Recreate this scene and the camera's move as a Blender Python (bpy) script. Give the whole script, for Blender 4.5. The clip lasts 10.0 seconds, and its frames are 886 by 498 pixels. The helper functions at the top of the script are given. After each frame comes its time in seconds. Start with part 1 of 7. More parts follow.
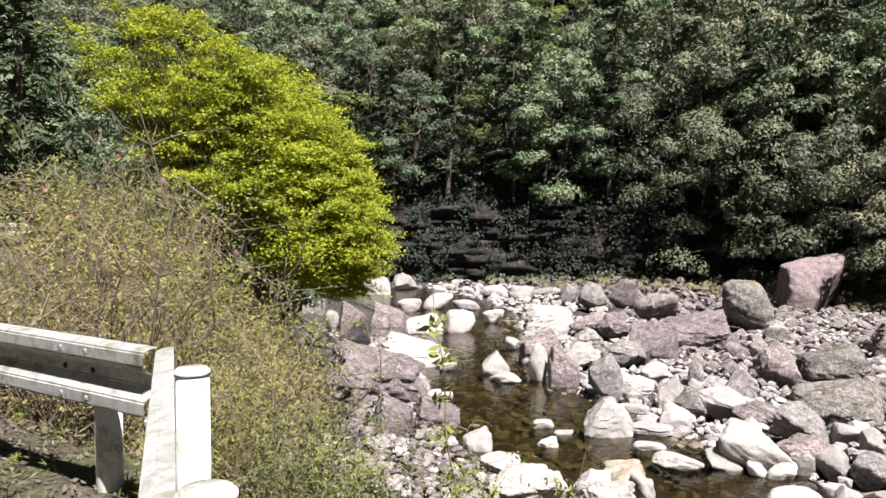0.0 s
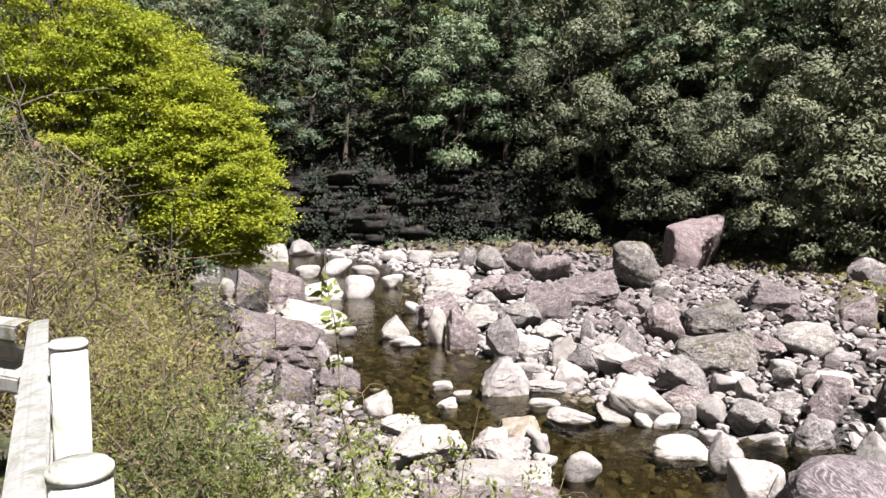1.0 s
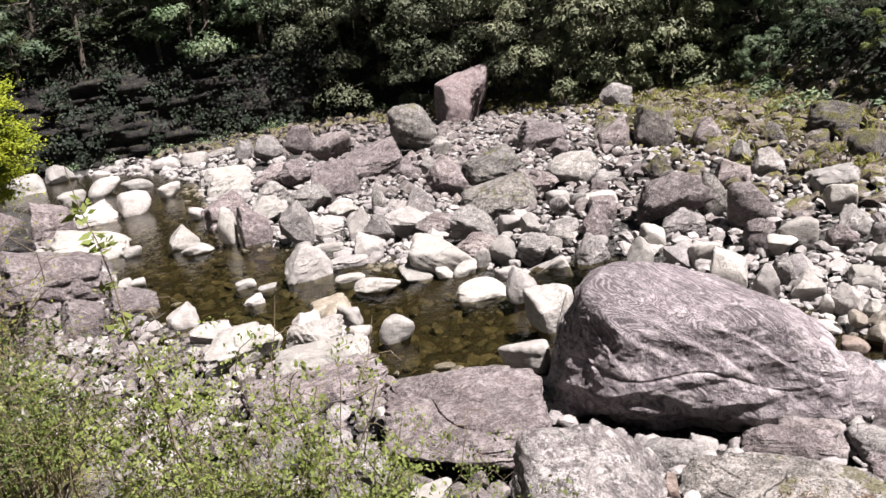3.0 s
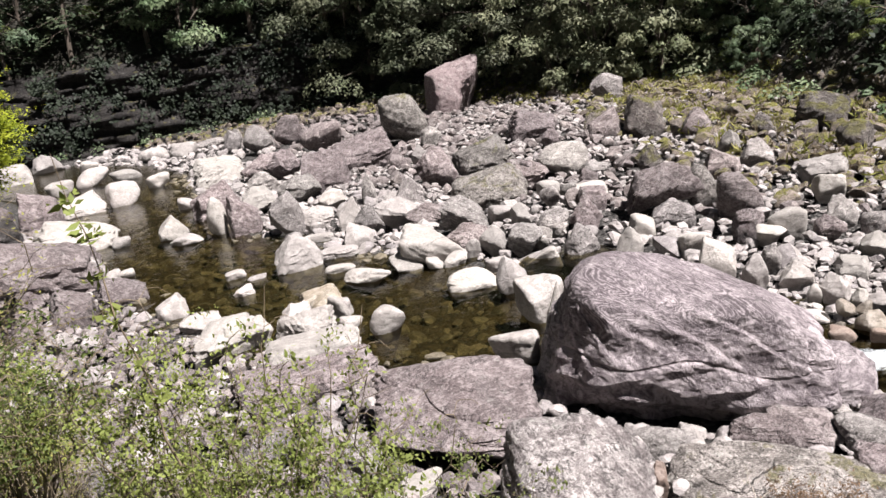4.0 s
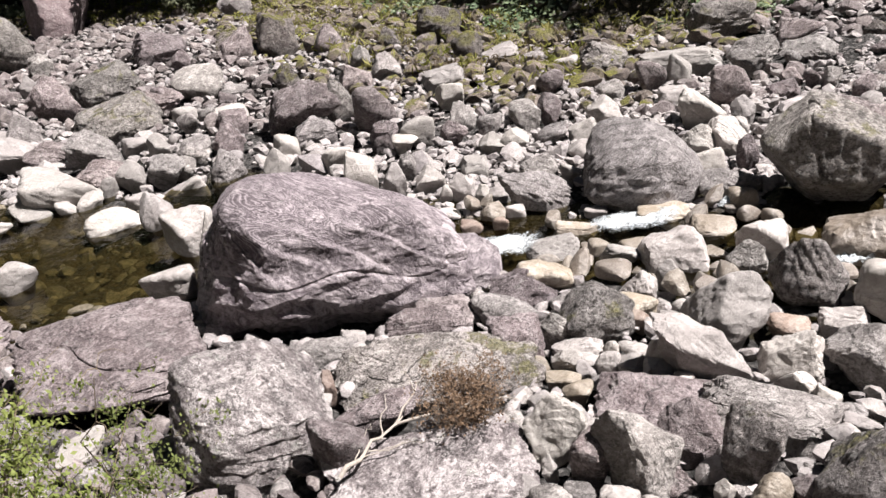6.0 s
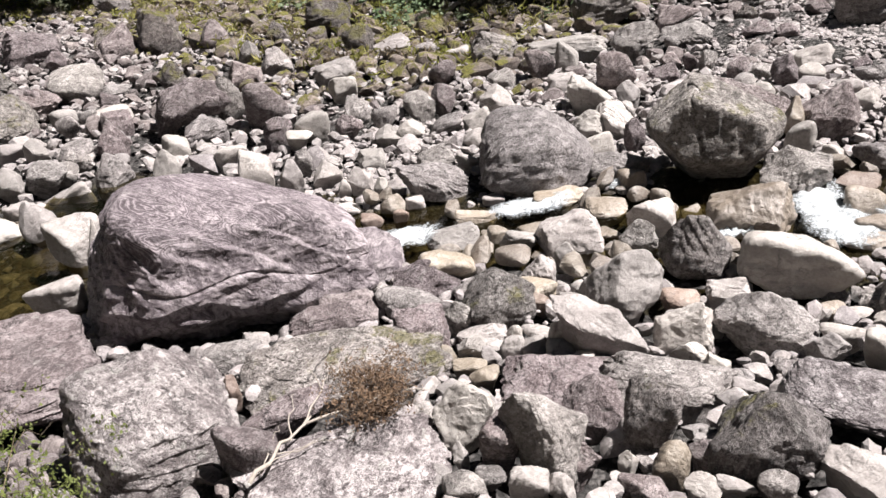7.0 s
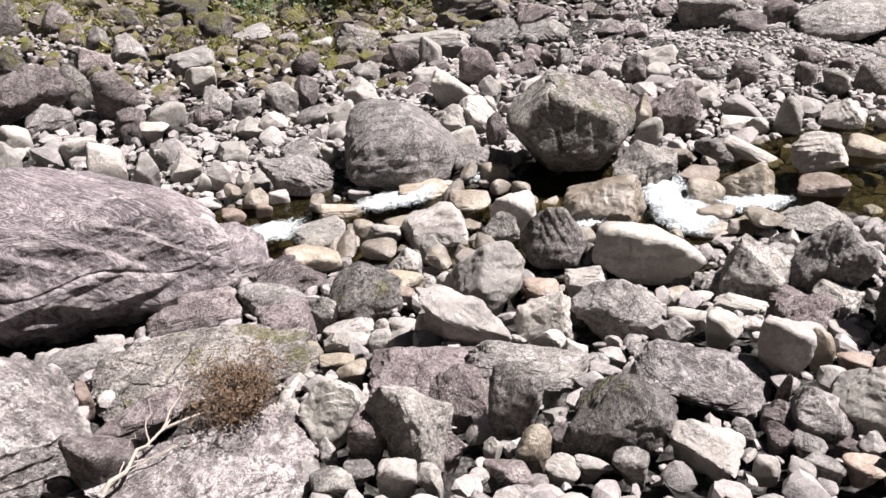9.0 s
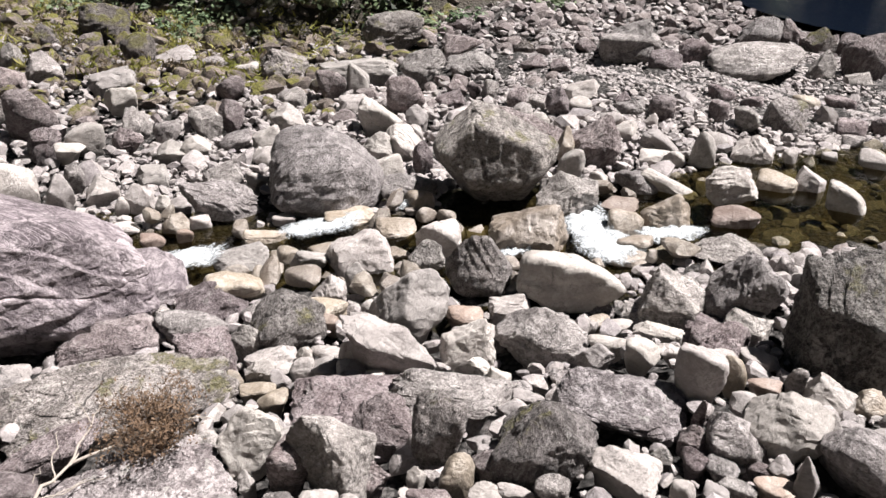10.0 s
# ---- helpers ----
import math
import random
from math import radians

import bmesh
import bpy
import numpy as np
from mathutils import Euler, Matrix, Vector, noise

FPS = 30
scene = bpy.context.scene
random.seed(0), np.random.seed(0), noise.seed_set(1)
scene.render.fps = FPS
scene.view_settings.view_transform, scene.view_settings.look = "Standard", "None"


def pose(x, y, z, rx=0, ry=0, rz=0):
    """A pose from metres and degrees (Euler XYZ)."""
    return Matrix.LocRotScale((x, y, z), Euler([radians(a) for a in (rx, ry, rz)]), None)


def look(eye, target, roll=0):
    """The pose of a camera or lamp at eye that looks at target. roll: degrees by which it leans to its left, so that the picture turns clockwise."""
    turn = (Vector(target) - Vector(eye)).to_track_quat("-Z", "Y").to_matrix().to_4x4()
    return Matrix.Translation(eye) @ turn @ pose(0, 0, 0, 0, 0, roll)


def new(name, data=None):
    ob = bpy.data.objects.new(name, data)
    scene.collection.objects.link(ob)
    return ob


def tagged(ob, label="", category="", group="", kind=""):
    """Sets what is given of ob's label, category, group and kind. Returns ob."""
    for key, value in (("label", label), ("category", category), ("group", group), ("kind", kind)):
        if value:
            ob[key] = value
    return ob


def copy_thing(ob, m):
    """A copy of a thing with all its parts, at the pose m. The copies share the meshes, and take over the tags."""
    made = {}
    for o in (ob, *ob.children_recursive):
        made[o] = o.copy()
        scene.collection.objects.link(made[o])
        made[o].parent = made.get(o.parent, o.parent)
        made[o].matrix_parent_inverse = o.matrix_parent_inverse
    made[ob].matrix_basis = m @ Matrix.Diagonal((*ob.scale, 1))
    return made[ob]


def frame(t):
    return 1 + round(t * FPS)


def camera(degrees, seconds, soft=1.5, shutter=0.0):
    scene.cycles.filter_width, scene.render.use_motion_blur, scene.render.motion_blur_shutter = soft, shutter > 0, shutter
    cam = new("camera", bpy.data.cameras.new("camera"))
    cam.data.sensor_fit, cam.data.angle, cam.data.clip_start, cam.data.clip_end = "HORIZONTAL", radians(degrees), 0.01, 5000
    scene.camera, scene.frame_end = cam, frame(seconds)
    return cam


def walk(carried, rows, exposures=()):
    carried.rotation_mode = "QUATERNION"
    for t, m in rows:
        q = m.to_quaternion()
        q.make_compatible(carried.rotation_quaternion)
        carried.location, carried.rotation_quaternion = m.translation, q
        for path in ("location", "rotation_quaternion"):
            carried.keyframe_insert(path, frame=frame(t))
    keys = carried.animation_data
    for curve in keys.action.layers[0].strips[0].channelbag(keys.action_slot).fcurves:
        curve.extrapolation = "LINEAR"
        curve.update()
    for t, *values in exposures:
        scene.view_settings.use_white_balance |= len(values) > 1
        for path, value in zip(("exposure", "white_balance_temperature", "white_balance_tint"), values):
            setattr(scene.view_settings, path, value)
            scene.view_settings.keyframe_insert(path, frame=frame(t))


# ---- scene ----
cam = camera(59.02, 10.0)
ROWS = [
    (0, 0.0000, -0.0000, 1.5000, -0.000, -3.023, -0.048),
    (0.5, 0.0157, -0.0004, 1.4966, -2.728, -4.212, -0.253),
    (1, 0.0425, -0.0027, 1.4926, -7.393, -5.584, 0.165),
    (1.5, 0.0756, -0.0088, 1.4843, -13.244, -8.489, 2.706),
    (2, 0.1052, -0.0172, 1.4739, -18.583, -12.161, 5.333),
    (2.5, 0.1287, -0.0261, 1.4683, -22.958, -14.174, 7.837),
    (2.7, 0.1347, -0.0287, 1.4656, -24.085, -15.158, 8.574),
    (4, 0.1402, -0.0313, 1.4615, -25.136, -16.625, 8.534),
    (4.5, 0.1667, -0.0452, 1.4550, -30.335, -18.994, 8.618),
    (5, 0.2060, -0.0722, 1.4484, -38.619, -21.423, 7.726),
    (5.5, 0.2365, -0.0999, 1.4407, -45.785, -24.352, 7.057),
    (5.7, 0.2454, -0.1093, 1.4389, -48.038, -25.030, 6.649),
    (6.8, 0.2774, -0.1512, 1.4343, -57.199, -26.818, 6.550),
    (7, 0.2819, -0.1584, 1.4336, -58.661, -27.072, 6.159),
    (7.5, 0.2886, -0.1699, 1.4336, -60.982, -27.076, 5.164),
    (8, 0.2938, -0.1797, 1.4329, -62.907, -27.330, 4.886),
    (8.5, 0.2995, -0.1914, 1.4321, -65.159, -27.659, 3.767),
    (9, 0.3051, -0.2043, 1.4307, -67.616, -28.224, 2.595),
    (9.5, 0.3103, -0.2176, 1.4303, -70.084, -28.364, 2.173),
    (10, 0.3141, -0.2289, 1.4356, -72.155, -26.315, -0.255),
]
walk(cam, [(t, pose(x, y, z, 90 + pitch, roll, yaw)) for t, x, y, z, yaw, pitch, roll in ROWS], exposures=[(0.0, 1.62), (1.0, 1.6), (2.5, 1.5), (4.0, 1.4), (10.0, 1.36)])

# ---- light: a high spring sun from over the road's far end, and the open sky over the gorge ----
SUN_AZIMUTH, SUN_HEIGHT = 150.0, 61.0  # degrees clockwise from +y, degrees above the horizon
world = bpy.data.worlds.new("sky")
scene.world = world
world.use_nodes = True
wt = world.node_tree
sky = wt.nodes.new("ShaderNodeTexSky")
sky.sky_type, sky.sun_disc = "NISHITA", False
sky.sun_elevation, sky.sun_rotation = radians(SUN_HEIGHT), radians(SUN_AZIMUTH)
wt.links.new(sky.outputs[0], wt.nodes["Background"].inputs[0])
wt.nodes["Background"].inputs[1].default_value = 0.006
sun = new("sun", bpy.data.lights.new("sun", "SUN"))
sun.data.energy, sun.data.angle, sun.data.color = 5.0, radians(0.53), (1.0, 0.955, 0.94)
_a, _h = radians(SUN_AZIMUTH), radians(SUN_HEIGHT)
sun.matrix_world = look((math.sin(_a) * math.cos(_h) * 60, math.cos(_a) * math.cos(_h) * 60, math.sin(_h) * 60), (0, 0, 0))


# ---- materials ----
class Nodes:
    """A node material under construction: add() makes a node and sets or links its inputs."""

    def __init__(self, name):
        self.mat = bpy.data.materials.new(name)
        self.mat.use_nodes = True
        self.tree = self.mat.node_tree
        self.shader = self.tree.nodes["Principled BSDF"]
        self.out = self.tree.nodes["Material Output"]

    def put(self, node, key, value):
        if isinstance(value, bpy.types.NodeSocket):
            self.tree.links.new(value, node.inputs[key])
        else:
            if isinstance(value, tuple) and len(value) == 3 and len(node.inputs[key].default_value) == 4:
                value = (*value, 1)
            node.inputs[key].default_value = value

    def add(self, kind, inputs, out=0, operation="", feature="", bands_direction="", attribute_name=""):
        node = self.tree.nodes.new("ShaderNode" + kind)
        if operation:
            node.operation = operation
        if feature:
            node.feature = feature
        if bands_direction:
            node.bands_direction = bands_direction
        if attribute_name:
            node.attribute_name = attribute_name
        for key, value in inputs.items():
            self.put(node, key, value)
        return node.outputs[out]

    def noise(self, where, scale, detail=4.0, rough=0.55, distort=0.0):
        return self.add("TexNoise", {"Vector": where, "Scale": scale, "Detail": detail, "Roughness": rough, "Distortion": distort})

    def band(self, value, low, high, to_low=0.0, to_high=1.0):
        return self.add("MapRange", {0: value, 1: low, 2: high, 3: to_low, 4: to_high})

    def mix(self, factor, a, b, blend="MIX"):
        node = self.tree.nodes.new("ShaderNodeMix")
        node.data_type, node.blend_type = "RGBA", blend
        for key, value in ((0, factor), (6, a), (7, b)):
            self.put(node, key, value)
        return node.outputs[2]

    def math(self, op, a, b=0.0):
        return self.add("Math", {0: a, 1: b}, operation=op)

    def bump(self, height, strength, distance):
        return self.add("Bump", {"Height": height, "Strength": strength, "Distance": distance})

    def finish(self, **inputs):
        for key, value in inputs.items():
            self.put(self.shader, key.replace("_", " "), value)
        return self.mat


def rock_material(name, dark, mid, light, banding=0.4, moss=0.0, lichen=0.3, rough=0.85, islands=False, scale=1.0, relief=1.0, crust_below=None):
    """Weathered foliated river stone: soft mottling, fine streaks along its grain, thin flow lines, pale crust, cracks, and moss where it faces up."""
    g = Nodes(name)
    place = g.add("NewGeometry", {}, 0)
    rnd = g.add("NewGeometry", {}, "Random Per Island") if islands else g.add("ObjectInfo", {}, "Random")
    where = g.add("VectorMath", {0: place, 1: g.add("CombineXYZ", {0: g.math("MULTIPLY", rnd, 37.0), 1: g.math("MULTIPLY", rnd, 19.0), 2: g.math("MULTIPLY", rnd, 53.0)})})
    # the grain of each stone runs its own way
    turn = g.add("VectorRotate", {"Vector": where, "Angle": g.math("MULTIPLY", rnd, 9.0), "Axis": (0.4, 0.5, 0.75)})
    big = g.noise(where, 0.9 * scale, 4, 0.6, 0.5)
    spots = g.noise(where, 3.1 * scale, 6, 0.65, 0.3)
    fine = g.noise(where, 11.0 * scale, 6, 0.65)
    grit = g.noise(where, 48.0 * scale, 3, 0.7)
    streak = g.noise(g.add("Mapping", {0: turn, 3: (1.0, 1.2, 3.4)}), 2.8 * scale, 8, 0.7, 1.1)
    soft = tuple(0.4 * d + 0.6 * m for d, m in zip(dark, mid))
    col = g.mix(g.band(big, 0.4, 0.62), soft, mid)
    col = g.mix(g.math("MULTIPLY", g.band(spots, 0.5, 0.64), 0.7), col, light)
    col = g.mix(g.math("MULTIPLY", g.band(streak, 0.52, 0.62), 0.7 * relief), col, light)
    col = g.mix(g.math("MULTIPLY", g.band(streak, 0.36, 0.46, 1.0, 0.0), 0.75 * relief), col, dark)
    crust = g.noise(where, 1.5 * scale, 9, 0.72, 1.0)
    chalk = g.math("MULTIPLY", g.band(crust, 0.53 - 0.1 * lichen, 0.62 - 0.1 * lichen), g.band(fine, 0.42, 0.54))
    if crust_below is not None:
        height_in = g.add("SeparateXYZ", {0: g.add("TexCoord", {}, "Object")}, 2)
        low = g.band(g.math("ADD", height_in, g.math("MULTIPLY", big, 1.6)), crust_below + 1.1, crust_below + 0.5)
        ragged = g.math("MULTIPLY", g.band(streak, 0.43, 0.53), g.band(spots, 0.36, 0.52))
        chalk = g.math("MAXIMUM", g.math("MULTIPLY", chalk, 0.3), g.math("MULTIPLY", low, ragged))
        col = g.mix(chalk, col, light)
    else:
        col = g.mix(g.math("MULTIPLY", chalk, min(1.0, 0.3 + lichen)), col, light)
    stain = g.noise(g.add("VectorMath", {0: where, 1: (7.0, 3.0, 5.0)}), 1.1 * scale, 8, 0.7, 0.8)
    col = g.mix(g.math("MULTIPLY", g.band(stain, 0.55, 0.62), 0.55 * relief), col, soft if relief < 0.5 else dark)
    if banding > 0.1:
        grain = g.noise(g.add("Mapping", {0: turn, 3: (0.55, 0.9, 2.4)}), 0.9 * scale, 2.5, 0.5, 1.8)
        flow = g.math("SINE", g.math("MULTIPLY", grain, 150.0))
        lines = g.band(g.noise(where, 0.7 * scale, 3, 0.6), 0.44, 0.54)
        if crust_below is not None:
            lines = g.math("SUBTRACT", 1.0, low)
        col = g.mix(g.math("MULTIPLY", g.math("MULTIPLY", g.band(flow, 0.3, 0.95), lines), 0.75 * banding), col, dark)
        col = g.mix(g.math("MULTIPLY", g.math("MULTIPLY", g.band(flow, -0.95, -0.5, 1.0, 0.0), lines), 0.5 * banding), col, light)
    pits = g.noise(where, 26.0 * scale, 5, 0.75, 0.4)
    col = g.mix(g.math("MULTIPLY", g.band(pits, 0.35, 0.45, 1.0, 0.0), 0.95 * relief), col, dark)
    col = g.mix(g.math("MULTIPLY", g.band(pits, 0.54, 0.62), 0.65 * relief), col, light)
    col = g.mix(g.math("MULTIPLY", g.band(fine, 0.35, 0.43, 1.0, 0.0), 0.6 * relief), col, dark)
    tint = g.math("FRACT", g.math("MULTIPLY", rnd, 7.31))
    col = g.mix(0.75, col, g.mix(tint, (1.0, 0.985, 0.962), (0.985, 0.945, 0.975)), "MULTIPLY")
    specks = g.add("TexVoronoi", {"Vector": where, "Scale": 13.0 * scale}, 0)
    col = g.mix(g.math("MULTIPLY", g.band(specks, 0.1, 0.2, 1.0, 0.0), g.math("MULTIPLY", g.band(big, 0.5, 0.6), lichen)), col, (0.43, 0.42, 0.4))
    spread = g.add("VectorMath", {0: where, 1: g.add("CombineXYZ", {0: g.math("MULTIPLY", spots, 0.5), 1: g.math("MULTIPLY", fine, 0.3), 2: g.math("MULTIPLY", spots, 0.4)})})
    blots = g.add("TexVoronoi", {"Vector": spread, "Scale": 3.4 * scale}, 0)
    col = g.mix(g.math("MULTIPLY", g.band(blots, 0.14, 0.2, 1.0, 0.0), 0.9 * lichen), col, (0.4, 0.39, 0.365))
    col = g.mix(g.band(grit, 0.32, 0.46, 0.3 * relief, 0.0), col, dark)
    shift = g.math("FRACT", g.math("MULTIPLY", rnd, 13.7))
    col = g.mix(0.75, col, g.mix(shift, (0.66, 0.655, 0.665), (1.28, 1.26, 1.24)), "MULTIPLY")
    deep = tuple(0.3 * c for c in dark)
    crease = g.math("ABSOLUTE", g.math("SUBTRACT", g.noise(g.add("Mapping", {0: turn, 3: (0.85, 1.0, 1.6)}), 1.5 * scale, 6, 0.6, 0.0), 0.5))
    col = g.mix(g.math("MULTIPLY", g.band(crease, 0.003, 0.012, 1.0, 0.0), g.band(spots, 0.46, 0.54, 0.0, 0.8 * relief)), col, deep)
    if moss:
        up = g.add("SeparateXYZ", {0: g.add("NewGeometry", {}, 1)}, 2)
        patch = g.math("MULTIPLY", g.band(up, 0.35, 0.8), g.band(g.noise(where, 1.6, 8, 0.66), 0.62 - 0.12 * moss, 0.67 - 0.12 * moss))
        green = g.mix(g.band(g.noise(where, 22.0, 5, 0.7), 0.35, 0.65), (0.04, 0.04, 0.01), (0.17, 0.155, 0.03))
        col = g.mix(g.math("MULTIPLY", patch, min(1.0, moss)), col, green)
    cracks = g.add("TexVoronoi", {"Vector": g.add("VectorMath", {0: where, 1: g.add("CombineXYZ", {0: g.math("MULTIPLY", spots, 1.6), 1: g.math("MULTIPLY", big, 1.5), 2: fine})}), "Scale": 0.7 * scale}, feature="DISTANCE_TO_EDGE")
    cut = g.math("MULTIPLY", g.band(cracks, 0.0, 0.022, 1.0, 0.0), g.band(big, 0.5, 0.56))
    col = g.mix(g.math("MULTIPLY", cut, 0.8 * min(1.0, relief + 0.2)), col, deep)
    height = g.math("ADD", g.math("MULTIPLY", fine, 0.65), g.math("ADD", g.math("MULTIPLY", pits, 0.3), g.math("MULTIPLY", spots, 0.7)))
    height = g.math("ADD", height, g.math("MULTIPLY", streak, 0.32))
    height = g.math("ADD", height, g.math("MULTIPLY", g.band(crease, 0.0, 0.035), 0.14))
    chips = g.add("TexVoronoi", {"Vector": g.add("VectorMath", {0: where, 1: g.add("CombineXYZ", {0: spots, 1: fine, 2: big})}), "Scale": 3.6 * scale}, 0)
    height = g.math("ADD", height, g.math("MULTIPLY", chips, 0.7))
    height = g.math("SUBTRACT", height, g.math("MULTIPLY", cut, 0.5))
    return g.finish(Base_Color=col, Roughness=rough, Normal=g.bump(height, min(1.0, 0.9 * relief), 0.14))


ROCK = {
    "purple": rock_material("purple_grey_rock", (0.051, 0.0405, 0.0405), (0.163, 0.131, 0.131), (0.38, 0.338, 0.335), 0.2, 0.0, 0.3, relief=0.8),
    "rose": rock_material("mauve_rock", (0.11, 0.08, 0.081), (0.27, 0.205, 0.207), (0.43, 0.375, 0.37), 0.1, 0.0, 0.2, relief=0.6),
    "mossy": rock_material("mossy_rock", (0.047, 0.039, 0.037), (0.125, 0.105, 0.098), (0.25, 0.23, 0.21), 0.08, 1.3, 0.3),
    "pitted": rock_material("dark_pitted_rock", (0.022, 0.019, 0.017), (0.1, 0.088, 0.08), (0.34, 0.32, 0.3), 0.08, 0.4, 0.6, relief=1.2),
    "patchy": rock_material("grey_rock_with_moss_patch", (0.0484, 0.0429, 0.039), (0.17, 0.154, 0.143), (0.38, 0.357, 0.337), 0.08, 0.62, 0.5, relief=0.95),
    "gray": rock_material("grey_rock", (0.0663, 0.0601, 0.0569), (0.226, 0.209, 0.2), (0.452, 0.429, 0.412), 0.1, 0.0, 0.3, relief=0.75),
    "streaked": rock_material("pale_streaked_rock", (0.0585, 0.0491, 0.0507), (0.203, 0.178, 0.179), (0.468, 0.437, 0.435), 0.08, 0.0, 0.7, relief=0.85),
    "pale": rock_material("pale_rock", (0.179, 0.165, 0.154), (0.32, 0.3, 0.282), (0.437, 0.417, 0.394), 0.08, 0.0, 0.2, 0.85, False, 0.8, 0.42),
    "tan": rock_material("tan_wet_rock", (0.117, 0.092, 0.064), (0.257, 0.222, 0.176), (0.406, 0.374, 0.332), 0.1, 0.0, 0.1, 0.5, False, 0.8, 0.4),
    "rust": rock_material("rust_brown_rock", (0.117, 0.0819, 0.064), (0.226, 0.173, 0.142), (0.335, 0.289, 0.257), 0.1, 0.0, 0.1, 0.55, False, 0.9, 0.4),
    "dark": rock_material("black_wet_rock", (0.0123, 0.0112, 0.0123), (0.0337, 0.0309, 0.0309), (0.14, 0.129, 0.123), 0.3, 0.0, 0.1, 0.35),
    "swirl": rock_material("swirled_purple_rock", (0.0515, 0.0413, 0.0452), (0.112, 0.093, 0.104), (0.35, 0.315, 0.326), 1.0, 0.0, 0.1, 0.75, False, 0.75, 0.55, 0.35),
    "stones": rock_material("river_stones", (0.148, 0.134, 0.129), (0.281, 0.261, 0.254), (0.429, 0.406, 0.394), 0.06, 0.0, 0.2, 0.85, True, 1.0, 0.45),
    "stones_dark": rock_material("upper_bar_stones", (0.0562, 0.046, 0.0445), (0.156, 0.133, 0.129), (0.32, 0.287, 0.278), 0.08, 0.0, 0.25, 0.88, True, 1.0, 0.6),
    "stones_mossy": rock_material("mossy_bank_stones", (0.042, 0.034, 0.029), (0.135, 0.11, 0.094), (0.27, 0.232, 0.198), 0.05, 1.2, 0.2, 0.9, True, 1.0, 0.7),
    "bed": rock_material("stream_bed_stones", (0.035, 0.031, 0.02), (0.13, 0.112, 0.074), (0.3, 0.262, 0.195), 0.08, 0.0, 0.1, 0.6, True, 1.0, 0.5),
    "wet": rock_material("wet_stream_stones", (0.078, 0.0655, 0.053), (0.195, 0.168, 0.139), (0.359, 0.335, 0.304), 0.06, 0.0, 0.1, 0.5, True, 1.0, 0.4),
    # near black: the overhanging trees' shade is put into the rock colour
    "cliff": rock_material("shade_darkened_cliff_rock", (0.00624, 0.00515, 0.00515), (0.0133, 0.0109, 0.0101), (0.025, 0.0211, 0.0187), 0.5, 0.6, 0.1, 0.9, False, 0.6, 1.2),
}


def leaf_material(name, a, b, c, gloss=0.35, through_light=0.35):
    """Leaves that differ from spray to spray and from plant to plant, and let some light through."""
    g = Nodes(name)
    leaf, plant = g.add("NewGeometry", {}, "Random Per Island"), g.add("ObjectInfo", {}, "Random")
    patch = g.noise(g.add("NewGeometry", {}, 0), 0.55, 3)
    col = g.mix(leaf, a, b)
    col = g.mix(g.math("MULTIPLY", g.band(patch, 0.4, 0.65), 0.7), col, c)
    col = g.mix(0.6, col, g.mix(plant, (0.45, 0.52, 0.55), (1.6, 1.62, 1.45)), "MULTIPLY")
    g.finish(Base_Color=col, Roughness=0.75 - 0.25 * gloss, Specular_IOR_Level=0.3)
    clear = g.add("BsdfTranslucent", {"Color": col})
    g.tree.links.new(g.add("MixShader", {0: through_light, 1: g.shader.outputs[0], 2: clear}), g.out.inputs[0])
    return g.mat


LEAF = {
    "evergreen": leaf_material("evergreen_leaves", (0.039, 0.0671, 0.0328), (0.101, 0.142, 0.0741), (0.176, 0.199, 0.121), 0.6, 0.12),
    "olive": leaf_material("olive_leaves", (0.063, 0.0788, 0.0409), (0.119, 0.129, 0.0756), (0.157, 0.157, 0.101), 0.5, 0.15),
    "pale": leaf_material("pale_olive_leaves", (0.078, 0.0936, 0.0507), (0.148, 0.156, 0.0975), (0.195, 0.191, 0.129), 0.5, 0.15),
    "conifer": leaf_material("conifer_needles", (0.022, 0.035, 0.017), (0.047, 0.064, 0.033), (0.074, 0.087, 0.045), 0.3, 0.15),
    "fresh": leaf_material("fresh_spring_leaves", (0.0936, 0.121, 0.00702), (0.191, 0.215, 0.0117), (0.242, 0.254, 0.0195), 0.3, 0.27),
    "young": leaf_material("young_shrub_leaves", (0.0796, 0.109, 0.0224), (0.149, 0.179, 0.0498), (0.189, 0.209, 0.0743), 0.3, 0.4),
    "bright": leaf_material("bright_shrub_leaves", (0.125, 0.156, 0.0351), (0.211, 0.242, 0.0663), (0.257, 0.269, 0.0936), 0.3, 0.4),
    "scrub": leaf_material("scrub_leaves", (0.125, 0.14, 0.03), (0.245, 0.24, 0.06), (0.3, 0.26, 0.105), 0.2, 0.4),
    "dry": leaf_material("dry_leaves", (0.0952, 0.067, 0.043), (0.162, 0.124, 0.0866), (0.191, 0.158, 0.115), 0.1, 0.3),
    # fern colour lowered to hold the shade of wood and cliff
    "shade": leaf_material("shade_darkened_fern_leaves", (0.0078, 0.0125, 0.00702), (0.0187, 0.0281, 0.0156), (0.0265, 0.0359, 0.0187), 0.3, 0.1),
    "brown": leaf_material("dead_brown_leaves", (0.065, 0.038, 0.024), (0.16, 0.1, 0.064), (0.2, 0.13, 0.088), 0.1, 0.15),
    "petal": leaf_material("pink_petals", (0.292, 0.129, 0.14), (0.351, 0.222, 0.211), (0.351, 0.264, 0.234), 0.2, 0.4),
}


